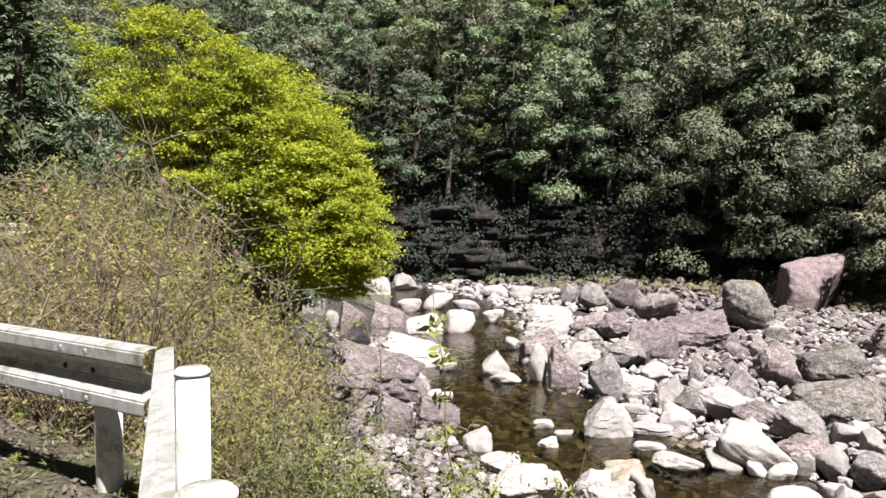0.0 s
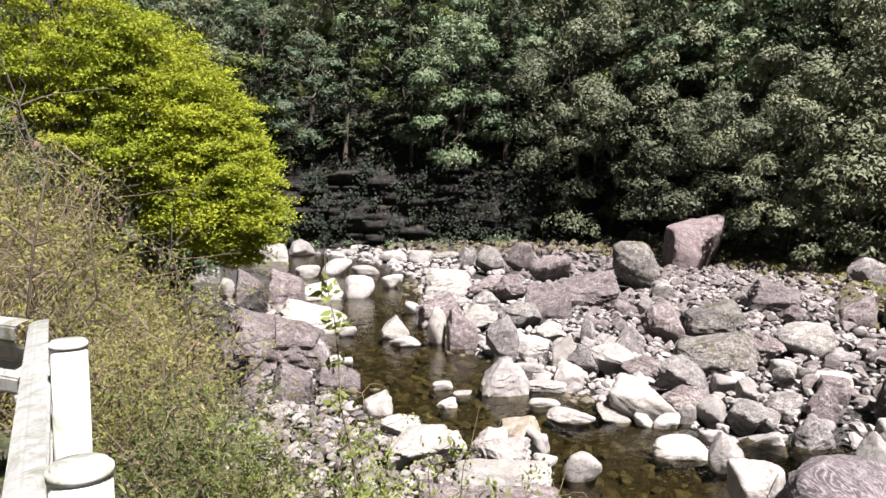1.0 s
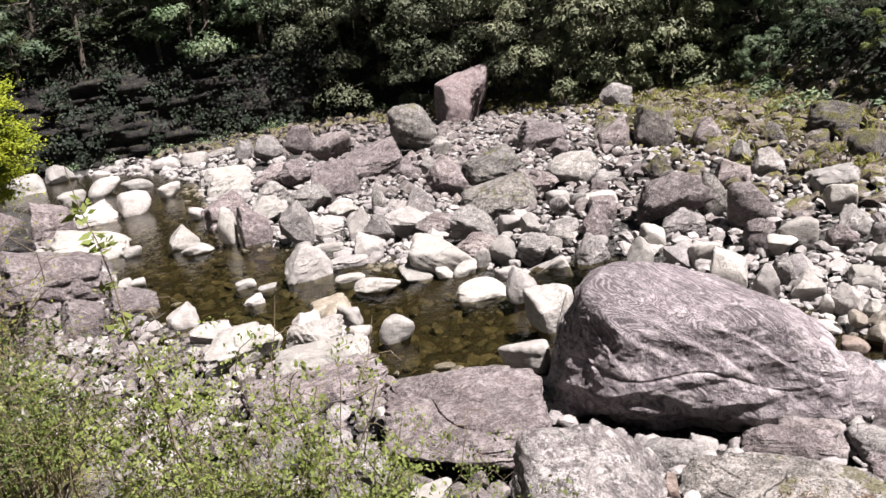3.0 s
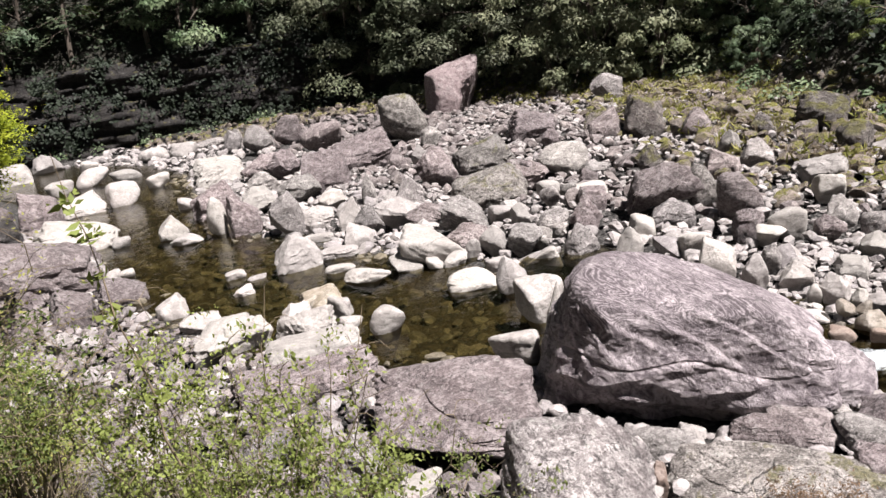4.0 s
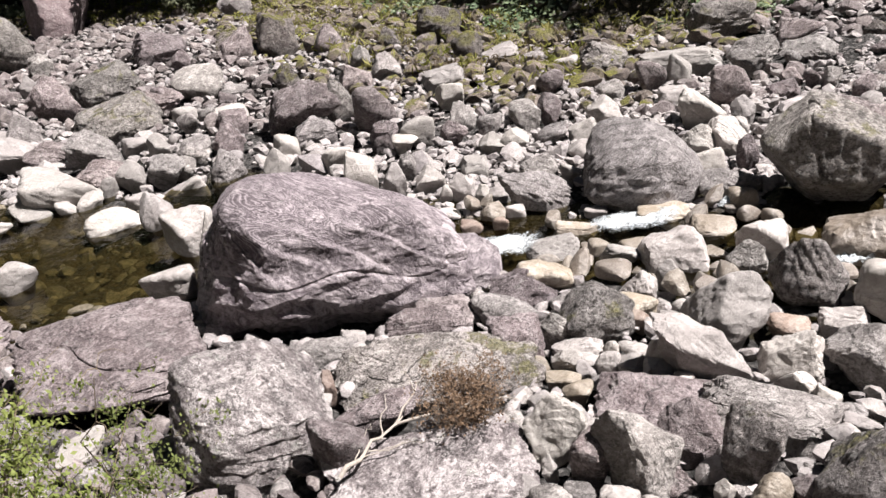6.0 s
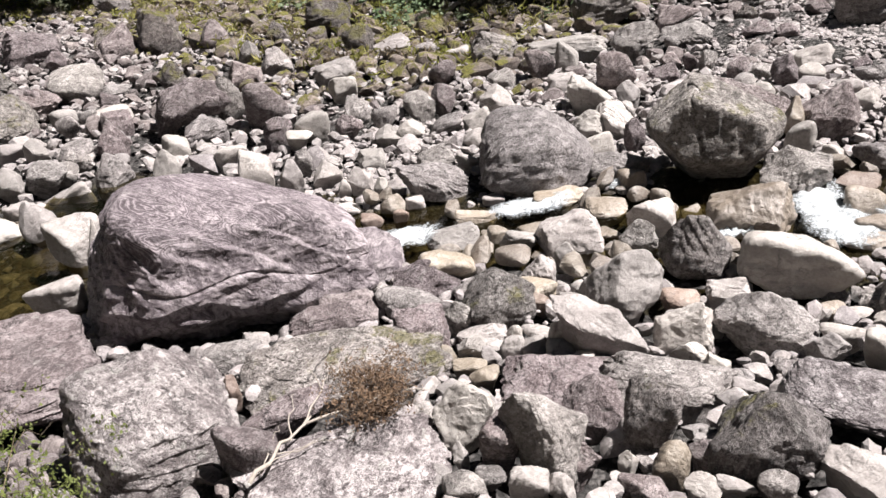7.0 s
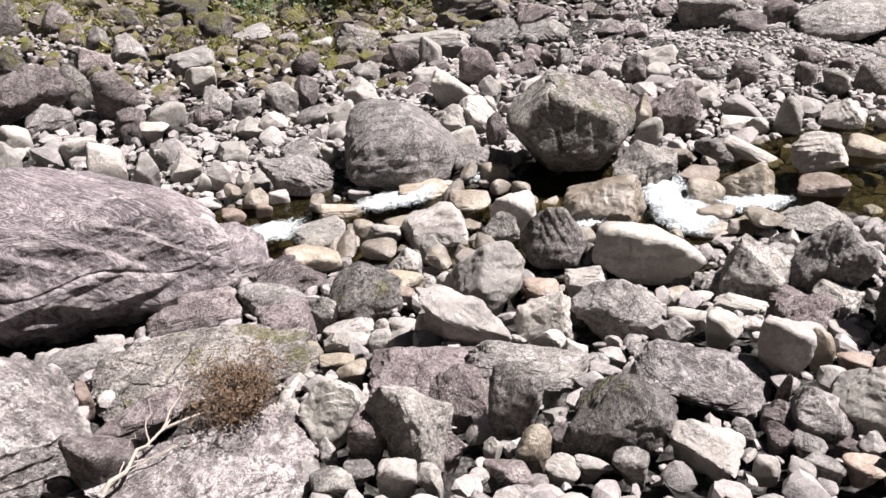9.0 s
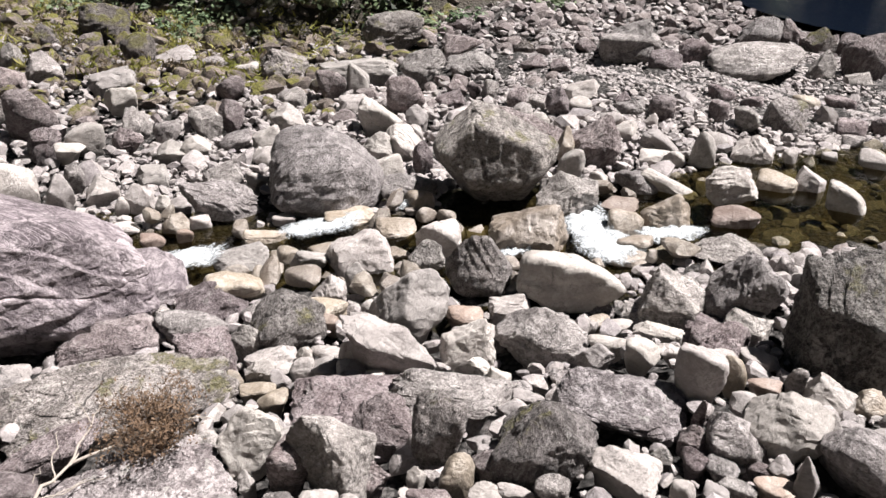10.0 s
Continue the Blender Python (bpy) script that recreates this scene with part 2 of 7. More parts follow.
def bark_material(name, dark, light):
    g = Nodes(name)
    where = g.add("NewGeometry", {}, 0)
    n = g.noise(where, 12.0, 6, 0.7)
    each = g.add("NewGeometry", {}, "Random Per Island")
    col = g.mix(g.band(g.math("ADD", n, g.math("MULTIPLY", each, 0.4)), 0.45, 0.9), dark, light)
    return g.finish(Base_Color=col, Roughness=0.9, Normal=g.bump(n, 0.6, 0.02))


BARK = {
    "brown": bark_material("brown_bark", (0.039, 0.0296, 0.0218), (0.117, 0.0936, 0.0741)),
    "twig": bark_material("grey_brown_twigs", (0.04, 0.029, 0.019), (0.25, 0.195, 0.13)),
    "bleached": bark_material("bleached_driftwood", (0.218, 0.187, 0.156), (0.359, 0.32, 0.281)),
}


def white_paint():
    g = Nodes("weathered_white_paint")
    where = g.add("NewGeometry", {}, 0)
    stain = g.noise(where, 7.0, 7, 0.7, 0.5)
    streak = g.noise(g.add("Mapping", {0: where, 3: (30.0, 30.0, 3.0)}), 1.0, 4)
    col = g.mix(g.band(streak, 0.5, 0.75), (0.562, 0.562, 0.554), (0.406, 0.398, 0.359))
    col = g.mix(g.math("MULTIPLY", g.band(stain, 0.5, 0.64), 0.8), col, (0.203, 0.203, 0.117))
    return g.finish(Base_Color=col, Roughness=0.45, Normal=g.bump(g.noise(where, 60.0, 3), 0.06, 0.01))


def plain(name, colour, rough=0.5, metal=0.0):
    g = Nodes(name)
    n = g.noise(g.add("NewGeometry", {}, 0), 25.0, 4)
    col = g.mix(n, tuple(0.75 * c for c in colour), tuple(min(1.25 * c, 0.9) for c in colour))
    return g.finish(Base_Color=col, Roughness=rough, Metallic=metal)


PAINT = white_paint()
GALVANISED = plain("galvanised_steel", (0.42, 0.43, 0.44), 0.45, 0.7)


def ground_material():
    """Gravel on the bars, darkened for the shade in its gaps, brown bed under water, litter and grass on the banks:
    'soil' and 'bed' tell where the land is which.
    """
    g = Nodes("ground")
    where = g.add("NewGeometry", {}, 0)
    soil, bed = g.add("Attribute", {}, "Fac", attribute_name="soil"), g.add("Attribute", {}, "Fac", attribute_name="bed")
    cells = g.add("TexVoronoi", {"Vector": where, "Scale": 9.0}, "Color")
    edge = g.add("TexVoronoi", {"Vector": where, "Scale": 9.0}, 0)
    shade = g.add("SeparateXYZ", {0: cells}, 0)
    # gravel kept dark, darkest at cell edges: shade between stones in the colour
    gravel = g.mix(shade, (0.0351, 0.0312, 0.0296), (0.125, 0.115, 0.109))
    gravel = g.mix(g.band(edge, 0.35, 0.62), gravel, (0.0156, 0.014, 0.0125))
    mud = g.mix(shade, (0.0273, 0.0211, 0.0117), (0.101, 0.0764, 0.0452))
    patch, crumbs = g.noise(where, 0.8, 6, 0.65), g.noise(where, 26.0, 6, 0.7)
    litter = g.mix(g.band(crumbs, 0.4, 0.62), (0.0273, 0.0218, 0.014), (0.156, 0.125, 0.0897))
    litter = g.mix(g.math("MULTIPLY", g.band(patch, 0.5, 0.62), 0.75), litter, g.mix(crumbs, (0.0234, 0.0351, 0.0078), (0.117, 0.133, 0.0312)))
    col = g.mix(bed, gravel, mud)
    col = g.mix(soil, col, litter)
    # leaf mould, darkened further for the shade under the trees
    shaded_humus = g.mix(g.band(crumbs, 0.4, 0.65), (0.0078, 0.0078, 0.00546), (0.0312, 0.0273, 0.0172))
    col = g.mix(g.add("Attribute", {}, "Fac", attribute_name="wood"), col, shaded_humus)
    height = g.math("ADD", g.math("MULTIPLY", edge, -0.9), g.math("MULTIPLY", crumbs, 0.5))
    return g.finish(Base_Color=col, Roughness=0.92, Normal=g.bump(height, 1.0, 0.12))


def water_material(name, body_colour, ripple_size=2.4, ripple_depth=0.25, clear=True):
    """Stream water: a tinted clear body, or an opaque one coloured for reflected sky, under a rippled gloss."""
    g = Nodes(name)
    where = g.add("NewGeometry", {}, 0)
    ripple = g.math("ADD", g.noise(where, ripple_size, 3, 0.5, 0.4), g.math("MULTIPLY", g.noise(where, 9.0, 2, 0.5), 0.3))
    normal = g.bump(ripple, ripple_depth, 0.06)
    body = g.add("BsdfTransparent" if clear else "BsdfDiffuse", {"Color": body_colour})
    gloss = g.add("BsdfGlossy", {"Roughness": 0.04, "Normal": normal})
    mixed = g.add("MixShader", {0: g.add("Fresnel", {"IOR": 1.33, "Normal": normal}), 1: body, 2: gloss})
    g.tree.links.new(mixed, g.out.inputs[0])
    return g.mat


def foam_material():
    """White water: dense foam in the middle, torn streaks and clear water at the rim."""
    g = Nodes("white_water")
    where = g.add("NewGeometry", {}, 0)
    n, m = g.noise(where, 5.0, 7, 0.75, 1.6), g.noise(where, 22.0, 4, 0.7)
    cover = g.add("Attribute", {}, "Fac", attribute_name="cover")
    g.finish(Base_Color=g.mix(g.band(m, 0.2, 0.66), (0.36, 0.42, 0.45), (0.8, 0.83, 0.85)), Roughness=0.4, Normal=g.bump(g.math("ADD", n, g.math("MULTIPLY", m, 0.4)), 0.8, 0.1))
    clear = g.add("BsdfTransparent", {"Color": (1, 1, 1)})
    fac = g.band(g.math("ADD", g.math("ADD", g.math("MULTIPLY", n, 1.2), g.math("MULTIPLY", m, 0.5)), cover), 0.98, 1.45)
    g.tree.links.new(g.add("MixShader", {0: fac, 1: clear, 2: g.shader.outputs[0]}), g.out.inputs[0])
    return g.mat


GROUND, FOAM = ground_material(), foam_material()
# far pool's dark blue body colour stands in for the sky's reflection
WATER, SKY_TINTED_WATER = water_material("stream_water", (0.47, 0.44, 0.3), 2.4, 0.5), water_material("sky_tinted_pool_water", (0.0028, 0.005, 0.011), 1.2, 0.9, False)


# ---- meshes ----
def mesh_np(name, verts, faces, material, smooth=False, crease=0):
    """A mesh from arrays: faces is one array (n, 3 or 4) or a list of such arrays."""
    faces = [np.asarray(f, np.int32) for f in (faces if isinstance(faces, list) else [faces]) if len(f)]
    me = bpy.data.meshes.new(name)
    verts = np.asarray(verts, np.float32)
    me.vertices.add(len(verts))
    me.vertices.foreach_set("co", verts.ravel())
    idx = np.concatenate([f.ravel() for f in faces])
    sizes = np.concatenate([np.full(len(f), f.shape[1], np.int32) for f in faces])
    me.loops.add(len(idx))
    me.loops.foreach_set("vertex_index", idx)
    me.polygons.add(len(sizes))
    me.polygons.foreach_set("loop_start", np.concatenate([[0], np.cumsum(sizes)[:-1]]).astype(np.int32))
    if smooth:
        me.polygons.foreach_set("use_smooth", np.ones(len(sizes), bool))
    me.update(calc_edges=True)
    if crease:
        me.set_sharp_from_angle(angle=radians(crease))
    me.materials.append(material)
    return me


def part(name, me, parent, label=""):
    ob = new(name, me)
    ob.parent = parent
    return tagged(ob, label)


def bm_mesh(name, bm, material, smooth=False):
    me = bpy.data.meshes.new(name)
    bmesh.ops.recalc_face_normals(bm, faces=bm.faces)
    for f in bm.faces:
        f.smooth = smooth
    bm.to_mesh(me)
    bm.free()
    me.materials.append(material)
    return me


class Soup:
    """Collects tubes and leaf blades for one mesh."""

    def __init__(self):
        self.v, self.f, self.n = [], [], 0

    def tube(self, pts, radii, sides=4):
        pts = np.asarray(pts, float)
        k = len(pts)
        tang = np.gradient(pts, axis=0)
        tang /= np.linalg.norm(tang, axis=1)[:, None] + 1e-9
        ref = np.where(np.abs(tang[:, 2:3]) > 0.9, [[1.0, 0, 0]], [[0, 0, 1.0]])
        a = np.cross(tang, ref)
        a /= np.linalg.norm(a, axis=1)[:, None] + 1e-9
        b = np.cross(tang, a)
        ang = np.arange(sides) * 2 * np.pi / sides
        ring = pts[:, None] + np.asarray(radii, float)[:, None, None] * (a[:, None] * np.cos(ang)[None, :, None] + b[:, None] * np.sin(ang)[None, :, None])
        i, j = np.meshgrid(np.arange(k - 1), np.arange(sides), indexing="ij")
        j2 = (j + 1) % sides
        f = np.stack([i * sides + j, i * sides + j2, (i + 1) * sides + j2, (i + 1) * sides + j], -1).reshape(-1, 4) + self.n
        self.v.append(ring.reshape(-1, 3)), self.f.append(f)
        self.n += k * sides

    def blades(self, centres, normals, length, width, rng, spread=0.6):
        """Leaf blades: lozenges that face about along the normals, each bent a little at its middle."""
        n = len(centres)
        nm = np.asarray(normals) + rng.normal(0, spread, (n, 3))
        nm /= np.linalg.norm(nm, axis=1)[:, None] + 1e-9
        u = np.cross(nm, rng.normal(0, 1, (n, 3)))
        u /= np.linalg.norm(u, axis=1)[:, None] + 1e-9
        w = np.cross(nm, u)
        s = rng.uniform(0.6, 1.3, (n, 1))
        lo, wi = length * s / 2, width * s / 2
        c = np.asarray(centres)
        q = np.stack([c - u * lo, c + w * wi - nm * lo * 0.25, c + u * lo - nm * lo * 0.15, c - w * wi - nm * lo * 0.25], 1)
        self.v.append(q.reshape(-1, 3)), self.f.append(np.arange(4 * n).reshape(-1, 4) + self.n)
        self.n += 4 * n

    def flecks(self, centres, normals, size, rng, spread=0.4, slim=0.75):
        """Small three-cornered leaves that face about along the normals."""
        n = len(centres)
        nm = np.asarray(normals) + rng.normal(0, spread, (n, 3))
        nm /= np.linalg.norm(nm, axis=1)[:, None] + 1e-9
        u = np.cross(nm, rng.normal(0, 1, (n, 3)))
        u /= np.linalg.norm(u, axis=1)[:, None] + 1e-9
        w = np.cross(nm, u)
        s = size * rng.uniform(0.55, 1.3, (n, 1))
        c = np.asarray(centres)
        q = np.stack([c - u * s * 0.55 - w * s * slim * 0.3, c - u * s * 0.3 + w * s * slim * 0.45, c + u * s * 0.6 + nm * s * 0.1], 1)
        self.v.append(q.reshape(-1, 3)), self.f.append(np.arange(3 * n).reshape(-1, 3) + self.n)
        self.n += 3 * n

    def mesh(self, name, material, smooth=False):
        return mesh_np(name, np.concatenate(self.v), np.concatenate(self.f), material, smooth)


_balls = {}


def ball(level):
    """Vertices and triangles of an icosphere."""
    if level not in _balls:
        bm = bmesh.new()
        bmesh.ops.create_icosphere(bm, subdivisions=level + 1, radius=1)
        _balls[level] = (np.array([v.co for v in bm.verts]), np.array([[v.index for v in f.verts] for f in bm.faces]))
        bm.free()
    return _balls[level]


def rock_shape(level, seed, sharp=30, faces=14, cuts=(), rough=0.06, grooves=(), hollow=0.0, extra=()):
    """Vertices of a broken or water-worn stone inside a box of -1 to 1: a body bounded by planes, its edges worn, its faces uneven."""
    rng = np.random.default_rng(seed)
    v, tri = ball(level)
    n = rng.normal(0, 1, (faces, 3))
    n /= np.linalg.norm(n, axis=1)[:, None]
    d = rng.uniform(0.58, 0.98, faces)
    if len(cuts):
        c = np.array(cuts, float)
        n = np.concatenate([n[:2], c[:, :3] / np.linalg.norm(c[:, :3], axis=1)[:, None]])
        d = np.concatenate([np.full(2, 1.08), c[:, 3]])
    if len(extra):
        c = np.array(extra, float)
        n, d = np.concatenate([n, c[:, :3] / np.linalg.norm(c[:, :3], axis=1)[:, None]]), np.concatenate([d, c[:, 3]])
    n = np.concatenate([n, np.eye(3), -np.eye(3)])
    d = np.concatenate([d, np.ones(6)])
    r = (np.clip(v @ n.T / d, 0, None) ** sharp).sum(1) ** (-1 / sharp)
    p = v * r[:, None]
    off = Vector(rng.uniform(-50, 50, 3))
    if rough:
        k = np.array([noise.fractal(Vector(q) * 1.6 + off, 0.9, 2.1, 5 if level > 3 else 3) for q in p])
        p = p * (1 + rough * k[:, None])
        if level > 2:
            k = np.array([noise.ridged_multi_fractal(Vector((q[0] * 1.5, q[1] * 1.5, q[2] * 3.2)) + off, 0.9, 2.2, 4, 1.0, 2.0) for q in p])
            p = p * (1 + rough * 0.5 * (k[:, None] - 1))
        grain = rng.normal(0, 1, 3)
        grain /= np.linalg.norm(grain)
        if level > 3:
            s = p @ grain * rng.uniform(3.5, 6) + 0.5 * np.array([noise.noise(Vector(q) * 1.4 + off) for q in p])
            step = s - np.floor(s)
            patch = np.clip(0.5 + 1.5 * np.array([noise.noise(Vector(q) * 1.1 - off) for q in p]), 0, 1)
            p = p * (1 - rough * 0.62 * patch * np.clip(step / 0.85, 0, 1) * np.where(step > 0.85, (1 - step) / 0.15, 1))[:, None]
            k = np.array([noise.hetero_terrain(Vector(q) * 5.5 + off, 0.7, 2.1, 5, 0.4) for q in p])
            p = p * (1 + rough * 0.16 * (k[:, None] - k.mean()))
    if hollow:
        k = np.array([noise.noise(Vector((q[0] * 2.6, q[1] * 2.0, q[2] * 3.5)) + off) for q in p])
        p = p * (1 - hollow * np.clip(k + 0.1, 0, 0.5) * np.clip((-0.15 - p[:, 2]) / 0.25, 0, 1))[:, None]
    for gx, gy, gz, gd, wide, deep in grooves:
        q = p + 0.07 * np.sin(p[:, [1, 2, 0]] * 7 + gd * 9)
        p = p * (1 - deep * np.exp(-((q @ np.array((gx, gy, gz)) - gd) / wide) ** 2))[:, None]
    lo, hi = p.min(0), p.max(0)
    return (p - (lo + hi) / 2) / ((hi - lo) / 2), tri


FORMS = {
    "block": (),
    "round": (),
    "peak": ((-0.72, -0.1, 0.66, 0.6), (0.72, -0.1, 0.66, 0.6), (0.1, -0.1, 0.98, 0.8), (0.05, -0.75, 0.62, 0.6), (0.1, 0.8, 0.5, 0.7), (0.4, -0.85, 0.2, 0.75)),
    "left": ((0.5, -0.1, 0.85, 0.45), (-0.9, -0.1, 0.3, 0.8), (0.0, -0.78, 0.6, 0.6), (0.1, 0.8, 0.5, 0.7), (0.9, -0.3, 0.2, 0.85)),
    "right": ((-0.5, -0.1, 0.85, 0.45), (0.9, -0.1, 0.3, 0.8), (0.0, -0.78, 0.6, 0.6), (-0.1, 0.8, 0.5, 0.7), (-0.9, -0.3, 0.2, 0.85)),
    "flat": ((0.08, -0.15, 0.98, 0.45), (-0.8, -0.3, 0.5, 0.75), (0.8, -0.3, 0.5, 0.75), (0.1, -0.9, 0.4, 0.65)),
}


def stone_form(level, seed, form, rough=0.1, sharp=0, grooves=(), hollow=0.0):
    """A loose stone of one of the common forms: broken block, water-worn, peaked, leaning to either side, or flat-topped."""
    r = random.Random(seed)
    if form == "round":
        return rock_shape(level, 500 + seed, sharp or r.choice((5, 7, 10)), 9, (), 0.07)
    cuts = [tuple(c + r.uniform(-0.14, 0.14) for c in cut[:3]) + (cut[3] * r.uniform(0.9, 1.1),) for cut in FORMS[form]]
    slope = () if cuts else [(r.uniform(-0.5, 0.5), -0.62, 0.72, r.uniform(0.5, 0.68)), (r.choice((-0.7, 0.7)), r.uniform(-0.4, 0.1), 0.66, r.uniform(0.58, 0.8))]
    v, tri = rock_shape(level, 500 + seed, sharp or r.choice((14, 22, 34)), 12 + seed % 6, cuts, rough, grooves, hollow, slope)
    if not cuts:
        v = v * np.stack([1.04 - 0.14 * (v[:, 2] + 1), 1.04 - 0.14 * (v[:, 2] + 1), np.ones(len(v))], 1)
    return v, tri


# end of forms
TONE_WORDS = {"purple": "purple-grey weathered river boulder", "mossy": "grey boulder with yellow-green moss", "patchy": "grey lichened boulder with some moss",
              "gray": "grey river boulder with paler lichen", "pale": "sun-bleached pale river boulder", "tan": "tan water-stained boulder beside the stream",
              "rust": "rust-brown river stone", "dark": "black wet boulder at the water's edge", "streaked": "purple-grey boulder with pale streaked crust", "swirl": "purple-grey boulder with swirling pale bands"}
FORM_WORDS = {"block": "broken angular", "round": "smooth rounded", "peak": "peaked", "left": "wedge-shaped", "right": "slanting", "flat": "low flat-topped"}


# ---- the land ----
# the stream: x, y, half width, water level
STREAM = np.array([(30, -28, 3.5, -4.55), (19.6, -9, 3.0, -4.6), (16.6, -2.5, 2.05, -4.65), (14.6, 0.7, 1.6, -4.9), (13.0, 3.9, 1.9, -5.15),
                   (11.9, 7.9, 1.2, -5.4), (11.4, 11.0, 0.8, -5.46), (9.0, 13.7, 2.3, -5.5), (6.5, 17.4, 3.0, -5.5), (4.0, 22.6, 3.3, -5.5), (2.0, 29, 2.9, -5.5),
                   (1.4, 36, 2.6, -5.5), (1.3, 42, 2.9, -5.5), (1.4, 49, 3.4, -5.5), (-1.0, 58, 4.2, -5.52), (-6, 66, 4.5, -5.55), (-22, 74, 6, -5.6), (-70, 86, 7, -5.7)])
# the road's edge, and the foot of the wooded slope across the stream
EDGE = np.array([(14, -60), (4.5, -12), (1.2, -1.5), (0.2, 0.9), (-0.75, 2.4), (-1.12, 3.4), (-1.5, 4.5), (-3.2, 5.6), (-5.5, 8.0), (-8.6, 15), (-11, 22), (-17, 38), (-30, 58), (-60, 75)])
FOOT = np.array([(70, -60), (58, -24), (53, -8), (40, 3.5), (29.5, 10), (27.5, 17), (31, 27), (36, 38), (33, 50), (29, 61), (22, 68.5), (6, 71), (-12, 77), (-40, 90), (-80, 100)])


def along(line, x, y):
    """Signed distance to a polyline (plus on its right-hand side) and the position along it."""
    best, side, pos = np.full(x.shape, 1e9), np.zeros(x.shape), np.zeros(x.shape)
    for i in range(len(line) - 1):
        ax, ay, bx, by = *line[i][:2], *line[i + 1][:2]
        dx, dy = bx - ax, by - ay
        u = np.clip(((x - ax) * dx + (y - ay) * dy) / (dx * dx + dy * dy), 0, 1)
        d = np.hypot(x - ax - u * dx, y - ay - u * dy)
        s = np.where(dx * (y - ay) - dy * (x - ax) > 0, -1.0, 1.0)
        closer = d < best - 1e-9
        best, side, pos = np.where(closer, d, best), np.where(closer, s, side), np.where(closer, i + u, pos)
    return best * side, pos


def ground(x, y):
    """The height of the land at x, y, and that of the water's level there."""
    x, y = np.asarray(x, float), np.asarray(y, float)
    d, p = along(STREAM, x, y)
    half, level = np.interp(p, np.arange(len(STREAM)), STREAM[:, 2]), np.interp(p, np.arange(len(STREAM)), STREAM[:, 3])
    out = np.abs(d) - half
    ripple = 0.12 * np.sin(0.9 * x + 0.4 * y) * np.sin(0.7 * y - 0.5 * x) + 0.07 * np.sin(2.1 * x - 1.3 * y)
    puddle = 0.4 * np.exp(-(((x - 11.1) / 1.3) ** 2 + ((y - 17.3) / 1.5) ** 2) ** 2)
    bed = level - 0.36 * np.clip(1 - (np.abs(d) / half) ** 2, 0, 1)
    hollow = 2.6 * np.exp(-(((x - 42) / 10) ** 2 + ((y + 9) / 6.5) ** 2) ** 2)
    far_bar = -hollow - puddle + level + 1.15 * (1 - np.exp(-np.clip(out, 0, 99) / 12)) + ripple * np.clip(out / 2, 0, 1)
    near_bar = level + np.clip(out, 0, 9) * 0.1 + ripple * np.clip(out / 2, 0, 1)
    e, _ = along(EDGE, x, y)
    bank = np.where(e > 0, -1.2 * e - 0.1 * np.sin(1.3 * x) * np.clip(e, 0, 1), 0.55 * np.clip(-e - 7, 0, 70))
    near = np.maximum(near_bar, bank)
    f, _ = along(FOOT, x, y)
    rise = np.clip(f, 0, 75)
    far = far_bar + (0.85 - 0.22 * np.exp(-((x - 38) ** 2 + (y - 45) ** 2) / 300)) * rise + (0.5 + 2.0 * np.clip((y - 52) / 10, 0, 1)) * np.clip(rise, 0, 2)
    z = np.where(out < 0, bed, np.where(d > 0, far, near))
    return np.where((out < 0) & (f > 0), np.maximum(z, level + 0.8 * rise), z), level


def steps(*spans):
    """Grid lines: (start, end, step) spans joined."""
    out = []
    for a, b, h in spans:
        out += list(np.arange(a, b, h))
    return np.array(out + [spans[-1][1]])


